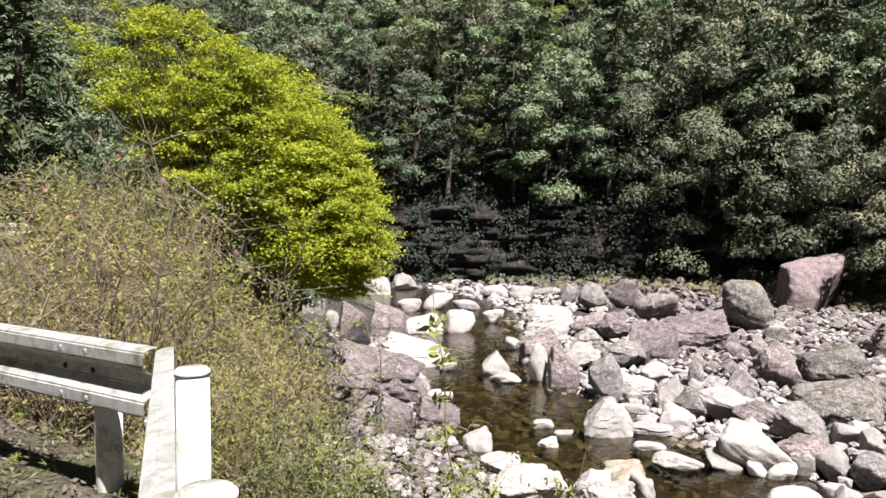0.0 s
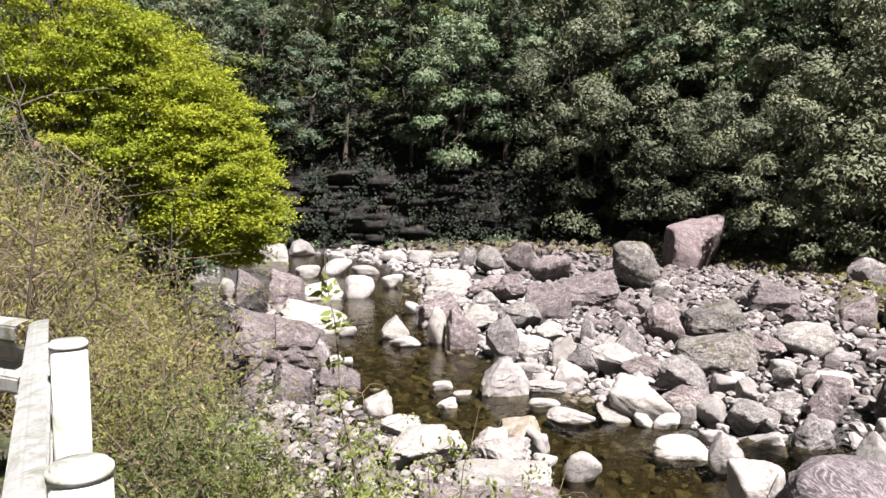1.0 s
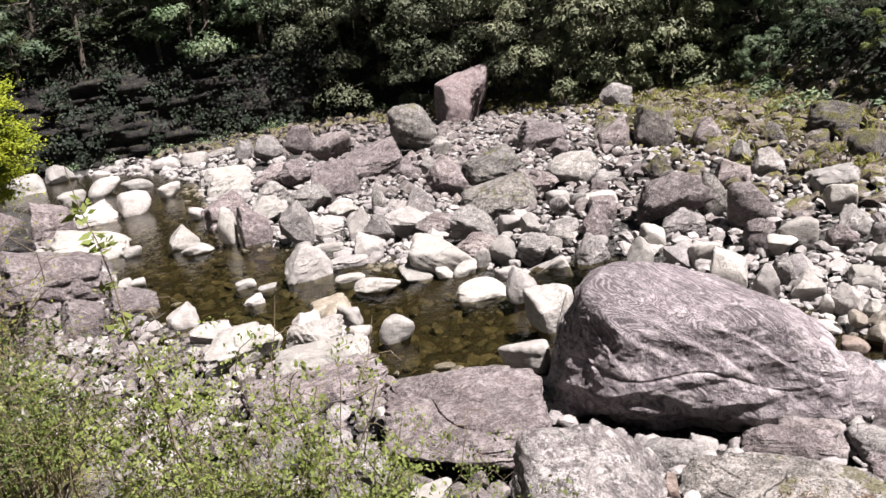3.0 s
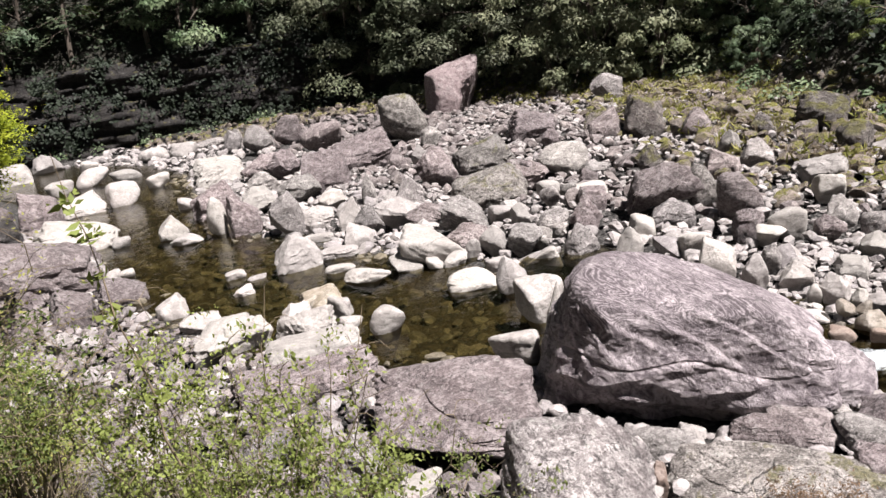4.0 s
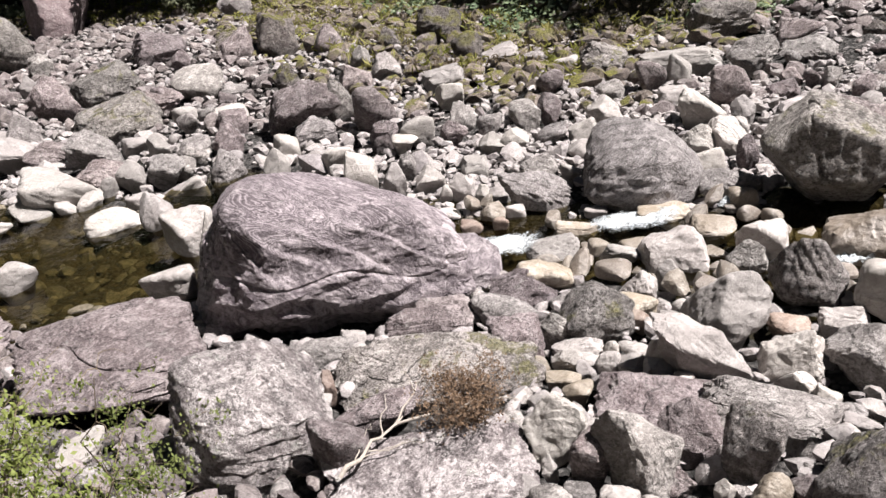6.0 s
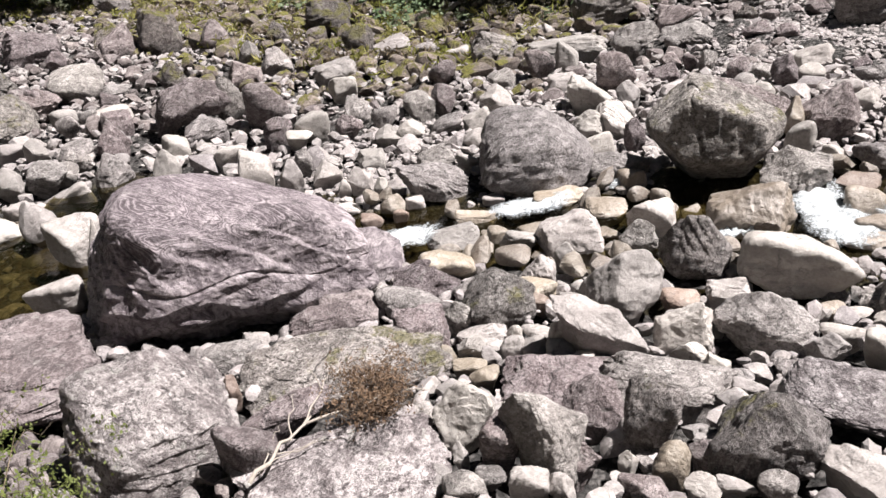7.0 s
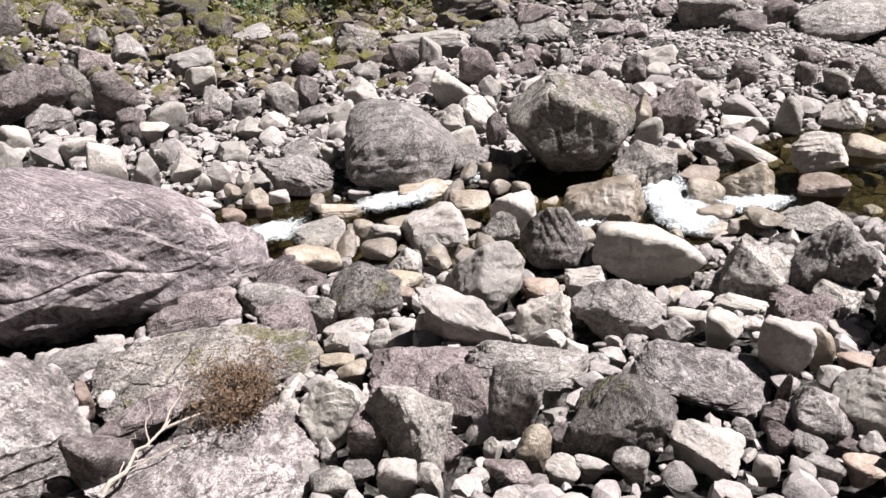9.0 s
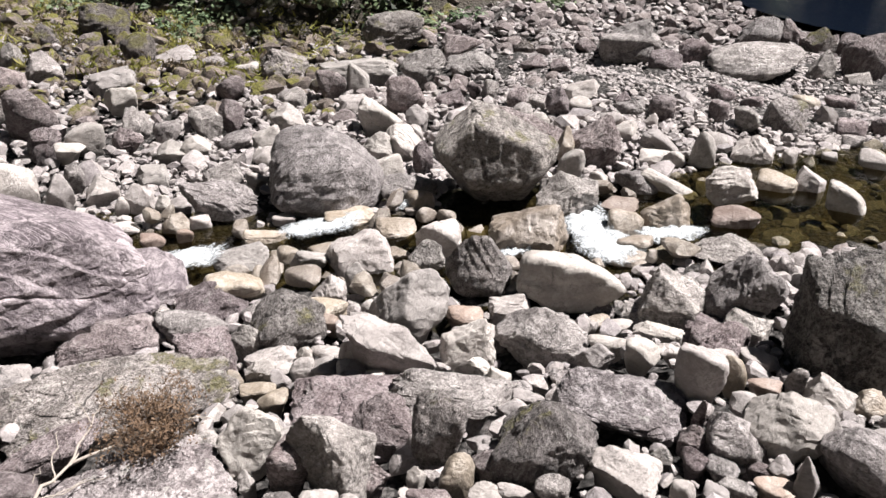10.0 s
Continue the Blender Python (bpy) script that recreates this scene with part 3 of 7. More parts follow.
def make_ground():
    xs = steps((-400, -120, 40), (-120, -40, 8), (-40, -12, 2), (-12, 30, 0.4), (30, 60, 1.2), (60, 120, 6), (120, 400, 40))
    ys = steps((-400, -120, 40), (-120, -30, 8), (-30, -8, 1.5), (-8, 40, 0.4), (40, 90, 1.2), (90, 140, 5), (140, 400, 40))
    gx, gy = np.meshgrid(xs, ys)
    z, level = ground(gx, gy)
    rng = np.random.default_rng(5)
    e, _ = along(EDGE, gx, gy)
    f, _ = along(FOOT, gx, gy)
    away = np.abs(along(STREAM, gx, gy)[0]) - np.interp(along(STREAM, gx, gy)[1], np.arange(len(STREAM)), STREAM[:, 2])
    bar = ((gx - 24.4) / 3.2) ** 2 + ((gy + 1.2) / 6.5) ** 2
    z = z - 0.3 * np.clip(bar - 0.9, 0, 1) * np.clip((away - 0.2) / 1.0, 0, 1) * np.clip((e - 2.8) / 1.0, 0, 1) * np.clip((-f - 0.5) / 1.5, 0, 1)
    rough = np.where((e > 0.4) & (f < 60), 0.06, 0.012)
    z = z + rng.normal(0, 1, z.shape) * rough
    h, w = z.shape
    i, j = np.meshgrid(np.arange(h - 1), np.arange(w - 1), indexing="ij")
    a = i * w + j
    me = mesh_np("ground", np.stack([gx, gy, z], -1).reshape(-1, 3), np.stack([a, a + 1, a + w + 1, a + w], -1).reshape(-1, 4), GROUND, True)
    d, p = along(STREAM, gx, gy)
    half = np.interp(p, np.arange(len(STREAM)), STREAM[:, 2])
    soil = np.clip(np.maximum(np.where(d < 0, 3.6 - e, -9), f + 0.8) / 1.5, 0, 1)
    bed = np.clip((half - np.abs(d)) / 0.5 + 0.3, 0, 1)
    # mask of the darkened floor: under trees, and the far pool's bed
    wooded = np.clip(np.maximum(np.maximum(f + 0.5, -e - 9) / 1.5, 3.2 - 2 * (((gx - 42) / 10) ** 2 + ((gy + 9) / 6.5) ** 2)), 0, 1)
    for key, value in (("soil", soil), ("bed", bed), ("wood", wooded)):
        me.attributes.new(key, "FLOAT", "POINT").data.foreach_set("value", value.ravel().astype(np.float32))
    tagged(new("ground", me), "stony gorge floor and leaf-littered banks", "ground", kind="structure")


def make_water():
    """One sheet of water down the stream, following its fall."""
    line = []
    for i in range(len(STREAM) - 1):
        n = max(2, int(np.hypot(*(STREAM[i + 1] - STREAM[i])[:2]) / 0.3))
        line += [STREAM[i] + (STREAM[i + 1] - STREAM[i]) * k / n for k in range(n)]
    line = np.array(line)
    for _ in range(6):
        line[1:-1] = (line[:-2] + line[1:-1] + line[2:]) / 3
    tang = np.gradient(line[:, :2], axis=0)
    tang /= np.linalg.norm(tang, axis=1)[:, None]
    side = np.stack([tang[:, 1], -tang[:, 0]], 1)
    across = np.linspace(-1, 1, 25)
    grid = line[:, None, :2] + side[:, None] * (across[None, :, None] * (line[:, 2] * 1.0 + 0.9)[:, None, None])
    _, level = ground(grid[..., 0], grid[..., 1])
    for _ in range(3):
        level[1:-1] = (level[:-2] + level[1:-1] + level[2:]) / 3
    fall = np.clip(np.abs(np.gradient(level, axis=0)) * 12, 0, 1)
    wobble = np.array([[noise.fractal(Vector((x * 2.2, y * 2.2, 0)), 1, 2, 3) for x, y in row] for row in grid])
    z = level + wobble * (0.004 + 0.07 * fall)
    h, w = z.shape
    i, j = np.meshgrid(np.arange(h - 1), np.arange(w - 1), indexing="ij")
    a = i * w + j
    me = mesh_np("water", np.concatenate([grid, z[..., None]], -1).reshape(-1, 3), np.stack([a, a + 1, a + w + 1, a + w], -1).reshape(-1, 4), WATER, True)
    tagged(new("water", me), "clear brownish mountain stream", "stream", kind="structure")


def white_water(x, y, length, width, heading, drop, seed):
    """A broken white chute between stones: a lumpy sheet that thins out at its rim."""
    rng = np.random.default_rng(seed)
    n, m = 34, 22
    u, v = np.meshgrid(np.linspace(-1, 1, n), np.linspace(-1, 1, m), indexing="ij")
    off = Vector(rng.uniform(0, 40, 3))
    lump = np.array([noise.fractal(Vector((a * 3, b * 3, 0)) + off, 0.8, 2.1, 4) for a, b in zip(u.ravel(), v.ravel())]).reshape(u.shape)
    c, s = math.cos(radians(heading)), math.sin(radians(heading))
    lx, ly = u * length / 2, v * width / 2
    gx, gy = x + c * lx - s * ly, y + s * lx + c * ly
    _, level = ground(gx, gy)
    z = level + 0.15 - drop * u / 2 + 0.07 * lump + 0.05 * (1 - v * v)
    i, j = np.meshgrid(np.arange(n - 1), np.arange(m - 1), indexing="ij")
    a = i * m + j
    me = mesh_np("white_water", np.stack([gx, gy, z], -1).reshape(-1, 3), np.stack([a, a + 1, a + m + 1, a + m], -1).reshape(-1, 4), FOAM, True)
    cover = np.clip(0.62 - (u * u) ** 1.5 * 0.65 - (v * v) * 0.65, -0.6, 1)
    me.attributes.new("cover", "FLOAT", "POINT").data.foreach_set("value", cover.ravel().astype(np.float32))
    tagged(new("white_water", me), "foaming white water running between the stones", "rapids", "rapids in the stream", "stuff")


def make_cliff():
    """A ledged rock wall along the far water, coloured near black for the shade of the trees above."""
    line = np.array([(32.5, 51), (29, 59.5), (22.5, 66.8), (15, 68.6), (6, 69.8), (-8, 74.2), (-24, 81.5), (-46, 91)], float)
    seg = np.concatenate([[0], np.cumsum(np.hypot(*np.diff(line, axis=0).T))])
    s = np.arange(0, seg[-1], 0.45)
    px, py = np.interp(s, seg, line[:, 0]), np.interp(s, seg, line[:, 1])
    t = np.stack([np.gradient(px), np.gradient(py)], 1)
    t /= np.linalg.norm(t, axis=1)[:, None]
    out = np.stack([-t[:, 1], t[:, 0]], 1)
    hs = np.linspace(-0.6, 7.2, 44)
    verts = []
    for k in range(len(s)):
        low = np.interp(s[k], [0, 14, 26, seg[-1]], [0.35, 0.6, 1.0, 1.0])
        for hgt in hs:
            ledge = 0.5 * noise.cell(Vector((s[k] * 0.3, hgt * 1.6 + 0.35 * math.sin(s[k] * 0.13), 3))) + 0.25 * noise.cell(Vector((s[k] * 0.5, hgt * 2.7, 9)))
            lump = 0.5 * noise.fractal(Vector((s[k] * 0.22, hgt * 0.3, 1)), 0.9, 2, 4)
            back = -0.22 * max(hgt, 0) + ledge + lump
            verts.append((px[k] + out[k, 0] * back, py[k] + out[k, 1] * back, -5.5 + hgt * low))
    n, m = len(s), len(hs)
    i, j = np.meshgrid(np.arange(n - 1), np.arange(m - 1), indexing="ij")
    a = i * m + j
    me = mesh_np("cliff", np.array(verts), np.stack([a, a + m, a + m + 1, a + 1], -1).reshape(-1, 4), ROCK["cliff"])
    tagged(new("cliff", me), "ledged rock wall at the water's edge, coloured dark for shade", "cliff", kind="structure")


def still_pool(x, y, z, rx, ry, water, label):
    """A still pool beside the stream: one level sheet that runs under its shore."""
    a = np.linspace(0, 2 * np.pi, 49)[:-1]
    ring = np.stack([x + rx * np.cos(a), y + ry * np.sin(a), np.full(48, z)], 1)
    verts = np.concatenate([ring, [[x, y, z]]])
    k = np.arange(48)
    tagged(new("water", mesh_np("water", verts, np.stack([k, (k + 1) % 48, np.full(48, 48)], 1), water)), label, "pool", kind="structure")


make_ground()
make_water()
still_pool(42, -9, -3.8, 12.5, 8.2, SKY_TINTED_WATER, "dark pool beyond the gravel bar")
still_pool(11.1, 17.3, -5.44, 1.5, 1.6, WATER, "small brown pool among the stones")
make_cliff()
# the foaming chutes: x, y, clear radius
RAPIDS = [(11.25, 8.35, 1.1), (13.2, 6.45, 1.1), (14.3, 1.3, 0.9), (13.5, 0.75, 0.9), (14.1, -0.3, 0.8)]
white_water(11.25, 8.35, 1.8, 1.2, 118, 0.2, 1)
white_water(13.2, 6.45, 2.0, 1.0, 122, 0.1, 2)
white_water(14.35, 1.35, 1.7, 1.1, 200, 0.16, 3)
white_water(13.4, 0.8, 1.5, 1.3, 225, 0.16, 7)
white_water(14.1, -0.25, 1.5, 0.8, 100, 0.1, 4)
white_water(12.85, 2.4, 0.7, 0.4, 120, 0.06, 5)
white_water(14.6, 5.1, 0.9, 0.4, 110, 0.06, 6)


# ---- boulders ----
def boulder(x, y, z, w, d, h, turn, tone, seed, form="block", tilt=0, cuts=(), level=0, label="", rough=0.1, sharp=0, grooves=(), hollow=0.0):
    """A single boulder: its middle, its width, depth and height, its turn about the upright, and its form."""
    far = math.hypot(x, y)
    level = level or (4 if w / far > 0.05 else 3 if w / far > 0.022 else 2)
    if len(cuts):
        v, tri = rock_shape(level, 500 + seed, sharp or 34, 12 + seed % 6, cuts, rough, grooves, hollow)
    else:
        v, tri = stone_form(level, seed, form, rough, sharp, grooves, hollow)
    name = "boulder" if w > 0.85 else "stone"
    v = v * (w / 2, d / 2, h / 2)
    # the foot goes on down between its neighbours
    sunk = min(0.28 * h, 0.1 + 0.1 * h) - h / 2
    v[:, :2] *= 1 - 0.1 * np.clip((sunk + 0.02 - v[:, 2:]) / (sunk + h / 2), 0, 1)
    v[:, 2] = np.where(v[:, 2] < sunk, sunk + (v[:, 2] - sunk) * (1 + min(0.26, 0.5 * w) / (sunk + h / 2)), v[:, 2])
    me = mesh_np(name, v, tri, ROCK[tone], True, 0 if form == "round" else 24)
    ob = new(name, me)
    ob.matrix_world = pose(x, y, z, 0, tilt, turn)
    BIG.append((x, y, max(w, d) / 2))
    return tagged(ob, label or FORM_WORDS[form] + " " + TONE_WORDS[tone].replace("boulder", name), name, "boulders in the stream bed" if name == "boulder" else "loose stones on the stream bars")


BIG = []
# great and marked boulders, then the rest by colour
boulder(8.39, 10.22, -4.34, 5.14, 3.19, 2.88, -39, "swirl", 900, level=6, sharp=18, rough=0.05, hollow=0.2, label="huge purple-grey boulder with swirling pale bands, undercut",
        cuts=[[0.3, 0.05, 0.95, 0.76], [0.6, 0.1, 0.79, 0.68], [0.85, 0.0, 0.5, 0.86], [0.55, 0.75, 0.35, 0.66], [-0.97, -0.1, 0.24, 0.78], [-0.8, -0.56, 0.2, 0.8], [-0.5, 0.1, 0.85, 1.0], [0, -0.5, 0.86, 0.78], [0.05, -0.96, 0.2, 0.8], [-0.1, 0.85, 0.5, 0.75], [-0.2, -0.75, -0.65, 0.98]], grooves=[[0.93, 0.2, -0.2, 0.72, 0.016, 0.04], [0.15, 0.25, 0.95, -0.3, 0.014, 0.02]])
boulder(10.21, 8.26, -5.13, 1.20, 1.20, 0.88, -51, "swirl", 911, level=4, sharp=7, rough=0.06, label="rounded purple-grey end of a cracked boulder",
        cuts=[[0.7, -0.2, 0.68, 0.68], [-0.1, -0.5, 0.85, 0.8], [0.2, -0.95, 0.2, 0.8]])
boulder(4.45, 10.77, -4.83, 2.91, 2.32, 1.19, -22, "purple", 901, level=5, sharp=16, rough=0.07, label="cracked purple-brown rock slab by the stream",
        cuts=[[-0.3, -0.58, 0.76, 0.5], [0.5, -0.35, 0.79, 0.62], [0.05, -0.9, 0.3, 0.8], [0.85, -0.3, 0.4, 0.8], [-0.4, -0.7, -0.6, 0.68]], grooves=[[0.6, 0.1, 0.79, 0.25, 0.035, 0.14], [0.5, 0.2, 0.84, -0.05, 0.014, 0.04]])
boulder(2.90, 14.77, -5.20, 3.04, 1.22, 0.61, -10, "purple", 912, level=5, sharp=20, rough=0.08, label="long striped purple-grey rock slab half under scrub",
        cuts=[[0.05, -0.3, 0.95, 0.5], [-0.1, -0.9, 0.4, 0.7], [0.8, -0.4, 0.4, 0.85]], grooves=[[0.1, -0.3, 0.95, 0.1, 0.02, 0.05]])
boulder(4.44, 7.21, -4.29, 1.98, 1.48, 1.41, -31, "streaked", 902, level=5, sharp=9, rough=0.07, label="big pale-streaked purple-grey boulder below the bank",
        cuts=[[0.05, -0.4, 0.9, 0.62], [-0.8, -0.35, 0.3, 0.72], [0.75, -0.2, 0.55, 0.74], [0.15, -0.95, 0.15, 0.78]])
boulder(6.89, 6.27, -4.78, 2.97, 1.19, 0.59, -47, "patchy", 903, level=5, sharp=12, rough=0.07, label="broad grey boulder with a patch of moss on top",
        cuts=[[0.32, -0.25, 0.9, 0.55], [-0.75, -0.3, 0.6, 0.72], [0.1, -0.85, 0.45, 0.66]])
boulder(4.98, 4.80, -4.64, 2.53, 1.27, 0.58, -45, "streaked", 904, level=5, sharp=14, rough=0.09, label="long pale grey boulder under a bleached branch",
        cuts=[[-0.36, -0.3, 0.9, 0.5], [0.75, -0.2, 0.6, 0.78], [0.1, -0.85, 0.5, 0.6]])
boulder(14.71, 7.04, -4.62, 2.60, 2.21, 1.67, -64, "gray", 905, level=5, sharp=8, rough=0.05, label="big grey boulder with a water-stained pale foot",
        cuts=[[-0.25, -0.4, 0.86, 0.74], [0.75, 0.0, 0.66, 0.76], [-0.8, -0.3, 0.4, 0.82], [-0.15, -0.95, 0.15, 0.76], [0.72, -0.68, 0.1, 0.8]])
boulder(15.53, 3.51, -4.23, 2.71, 1.68, 2.22, -78, "patchy", 926, level=5, sharp=26, rough=0.03, label="big grey lichened boulder overhanging the stream",
        cuts=[[0.42, -0.05, 0.9, 0.66], [-0.75, -0.1, 0.65, 0.8], [0.04, -0.98, 0.2, 0.62], [-0.75, -0.3, -0.55, 0.62], [0.05, -0.6, -0.8, 0.6], [0.8, -0.2, -0.5, 0.75], [0.9, -0.3, 0.15, 0.88]], grooves=[[0.97, 0.1, 0.1, -0.2, 0.018, 0.07]])
boulder(22.81, 48.46, -3.24, 3.94, 2.76, 3.89, -25, "rose", 907, level=4, sharp=18, rough=0.06, label="tall upright mauve rock block on the far bank",
        cuts=[[-0.25, -0.1, 0.95, 0.72], [0.8, -0.2, -0.35, 0.62], [-0.9, -0.2, 0.1, 0.8], [0.4, -0.82, 0.42, 0.68]])
boulder(8.43, 0.05, -4.55, 1.65, 1.04, 0.34, -90, "streaked", 908, level=5, sharp=8, rough=0.09, label="purple-grey boulder with deep horizontal cracks",
        cuts=[[-0.1, -0.3, 0.93, 0.8], [0.0, -0.95, 0.2, 0.85], [0.8, -0.3, 0.5, 0.78], [-0.8, -0.3, 0.5, 0.78], [-0.3, -0.75, -0.6, 0.7]], grooves=[[0.12, 0.1, 0.98, 0.12, 0.025, 0.05], [0.2, 0.1, 0.95, -0.35, 0.02, 0.05]])
boulder(10.29, -2.64, -3.97, 1.58, 1.27, 1.83, -106, "pitted", 909, level=5, sharp=14, rough=0.1, label="big dark pitted boulder with moss",
        cuts=[[0.15, -0.35, 0.92, 0.6], [-0.88, -0.45, 0.05, 0.76], [0.1, -0.97, 0.05, 0.72]])
boulder(22.45, 24.94, -4.21, 1.17, 0.94, 1.26, -42, "purple", 3, "peak")
boulder(18.54, 29.87, -4.41, 0.91, 0.73, 0.98, -32, "purple", 7)
boulder(16.86, 26.37, -4.52, 1.56, 1.25, 1.00, -32, "purple", 8, "left")
boulder(14.86, 25.45, -4.65, 0.93, 0.74, 0.92, -30, "purple", 9, "round")
boulder(14.20, 20.68, -4.82, 0.96, 0.77, 0.65, -34, "purple", 12, "flat")
boulder(12.82, 19.11, -4.87, 0.76, 0.57, 0.88, -34, "purple", 13, "right")
boulder(16.18, 23.70, -4.89, 0.72, 0.57, 0.55, -34, "purple", 18, "left")
boulder(15.22, 18.84, -4.51, 2.59, 1.77, 1.37, -39, "purple", 20, tilt=-42)
boulder(16.23, 16.40, -4.57, 1.28, 1.03, 1.36, -44, "purple", 22, "round")
boulder(18.65, 19.58, -4.48, 1.19, 0.95, 0.86, -43, "purple", 23, "left")
boulder(15.26, 15.11, -4.91, 0.94, 0.75, 0.70, -45, "purple", 25)
boulder(20.02, 12.65, -4.57, 0.87, 0.70, 0.75, -58, "purple", 43, "round")
boulder(21.27, 9.98, -4.55, 0.91, 0.73, 1.03, -65, "purple", 45, "round")
boulder(20.01, 7.15, -4.27, 1.06, 0.85, 1.10, -70, "purple", 48, "round")
boulder(18.27, 11.56, -4.83, 0.82, 0.65, 1.04, -58, "purple", 54)
boulder(16.03, 13.23, -4.92, 0.84, 0.67, 0.63, -50, "purple", 57)
boulder(16.79, 5.54, -4.83, 0.54, 0.43, 0.89, -72, "purple", 77)
boulder(25.72, 7.23, -4.05, 1.33, 1.06, 0.60, -74, "purple", 81, "round")
boulder(17.90, 3.27, -4.26, 2.34, 1.05, 0.81, -80, "purple", 83, tilt=28)
boulder(17.96, 1.73, -4.31, 1.25, 0.94, 1.16, -85, "purple", 85, "right")
boulder(20.45, 3.07, -4.24, 0.72, 0.58, 0.88, -82, "purple", 89)
boulder(20.80, 6.12, -4.50, 0.85, 0.64, 0.58, -74, "purple", 92, "right")
boulder(21.05, 4.29, -4.35, 0.55, 0.44, 0.57, -78, "purple", 93, "round")
boulder(21.67, 1.47, -4.29, 0.54, 0.44, 0.36, -86, "purple", 95)
boulder(21.01, 0.39, -4.33, 0.67, 0.53, 0.58, -89, "purple", 97, "round")
boulder(23.88, 4.43, -4.02, 0.92, 0.73, 0.47, -79, "purple", 105)
boulder(23.68, 3.59, -4.04, 0.69, 0.55, 0.49, -81, "purple", 107)
boulder(25.02, 0.61, -3.99, 1.02, 0.82, 0.72, -89, "purple", 109, "round")
boulder(26.35, 3.19, -3.94, 0.93, 0.75, 0.45, -83, "purple", 110)
boulder(21.69, 6.23, -4.43, 0.69, 0.55, 0.48, -74, "purple", 114)
boulder(21.62, 5.66, -4.39, 0.41, 0.32, 0.48, -75, "purple", 115, "round")
boulder(9.88, 6.85, -5.13, 1.25, 1.00, 0.68, -55, "purple", 135, "peak")
boulder(7.98, 5.69, -4.84, 0.86, 0.69, 0.73, -54, "purple", 138, "flat")
boulder(8.60, 7.57, -5.16, 1.01, 0.75, 0.29, -49, "purple", 141, "flat")
boulder(8.10, 7.57, -5.09, 1.36, 0.54, 0.38, -47, "purple", 142, "flat")
boulder(5.78, 6.33, -4.73, 1.36, 0.54, 0.38, -42, "purple", 171)
boulder(4.67, 5.86, -4.42, 0.70, 0.56, 0.89, -38, "purple", 172, "round")
boulder(6.15, 12.11, -5.31, 1.22, 0.49, 0.34, -27, "purple", 175)
boulder(6.03, 3.33, -4.48, 0.48, 0.38, 0.75, -61, "purple", 177, "round")
boulder(7.88, 3.40, -4.89, 1.76, 1.30, 0.50, -67, "purple", 178, "left")
boulder(7.54, 2.82, -4.77, 0.90, 0.72, 0.70, -69, "purple", 180, "peak")
boulder(6.39, 2.53, -4.67, 0.49, 0.39, 0.50, -68, "purple", 181)
boulder(6.24, 1.79, -4.66, 0.55, 0.37, 0.20, -74, "purple", 207, "round")
boulder(6.94, 1.33, -4.61, 0.48, 0.38, 0.38, -79, "purple", 208)
boulder(7.15, 0.61, -4.54, 0.44, 0.30, 0.15, -85, "purple", 212)
boulder(25.18, 0.49, -4.03, 0.63, 0.50, 0.59, -89, "purple", 220)
boulder(26.28, -0.20, -3.90, 1.05, 0.84, 0.85, -91, "purple", 221, "round")
boulder(29.70, -3.09, -3.75, 0.83, 0.66, 0.98, -96, "purple", 224, "peak")
boulder(29.17, -2.45, -3.82, 0.58, 0.47, 0.65, -95, "purple", 226, "round")
boulder(26.37, -5.06, -3.76, 1.42, 1.13, 1.58, -101, "purple", 227, "round")
boulder(29.79, -5.14, -3.98, 0.96, 0.77, 0.73, -100, "purple", 229)
boulder(44.86, -8.95, -5.92, 1.47, 1.17, 1.32, -101, "purple", 230)
boulder(22.79, -1.05, -4.25, 0.77, 0.61, 0.62, -93, "purple", 232, "round")
boulder(21.05, -1.00, -4.33, 0.56, 0.45, 0.64, -93, "purple", 233, "round")
boulder(22.96, -4.07, -4.37, 0.83, 0.67, 0.55, -100, "purple", 237, "round")
boulder(22.62, -1.85, -4.37, 0.61, 0.49, 0.37, -95, "purple", 238, "round")
boulder(21.03, 0.42, -4.30, 0.68, 0.54, 0.65, -89, "purple", 239, "round")
boulder(21.18, -4.15, -4.49, 0.71, 0.56, 0.54, -101, "purple", 241, "round")
boulder(21.37, -4.90, -4.46, 0.64, 0.51, 0.65, -103, "purple", 244, "round")
boulder(11.03, -0.91, -4.70, 0.72, 0.49, 0.21, -95, "purple", 258, "left")
boulder(10.19, -1.08, -4.49, 0.83, 0.62, 0.63, -96, "purple", 259, "right")
boulder(7.93, -0.81, -4.46, 0.35, 0.28, 0.32, -96, "purple", 271)
boulder(7.56, -0.83, -4.48, 0.38, 0.30, 0.34, -97, "purple", 272)
boulder(8.28, -0.86, -4.38, 0.18, 0.14, 0.43, -96, "purple", 273)
boulder(7.65, -1.52, -4.46, 0.31, 0.18, 0.10, -101, "purple", 279, "left")
boulder(12.26, 37.43, -4.21, 3.39, 2.54, 1.70, -18, "purple", 285, "right")
boulder(12.55, 45.88, -4.42, 2.62, 2.10, 1.90, -15, "purple", 286, "round")
boulder(11.93, 51.48, -4.19, 1.88, 1.51, 2.02, -13, "purple", 287, "round")
boulder(9.38, 34.49, -4.46, 2.22, 1.77, 1.88, -15, "purple", 288, "round")
boulder(4.45, 35.41, -4.85, 2.26, 1.69, 1.74, -7, "purple", 292, "right")
boulder(7.91, 41.52, -4.72, 2.51, 2.01, 1.36, -11, "purple", 294)
boulder(8.70, 39.80, -4.55, 2.05, 1.64, 1.56, -12, "purple", 295)
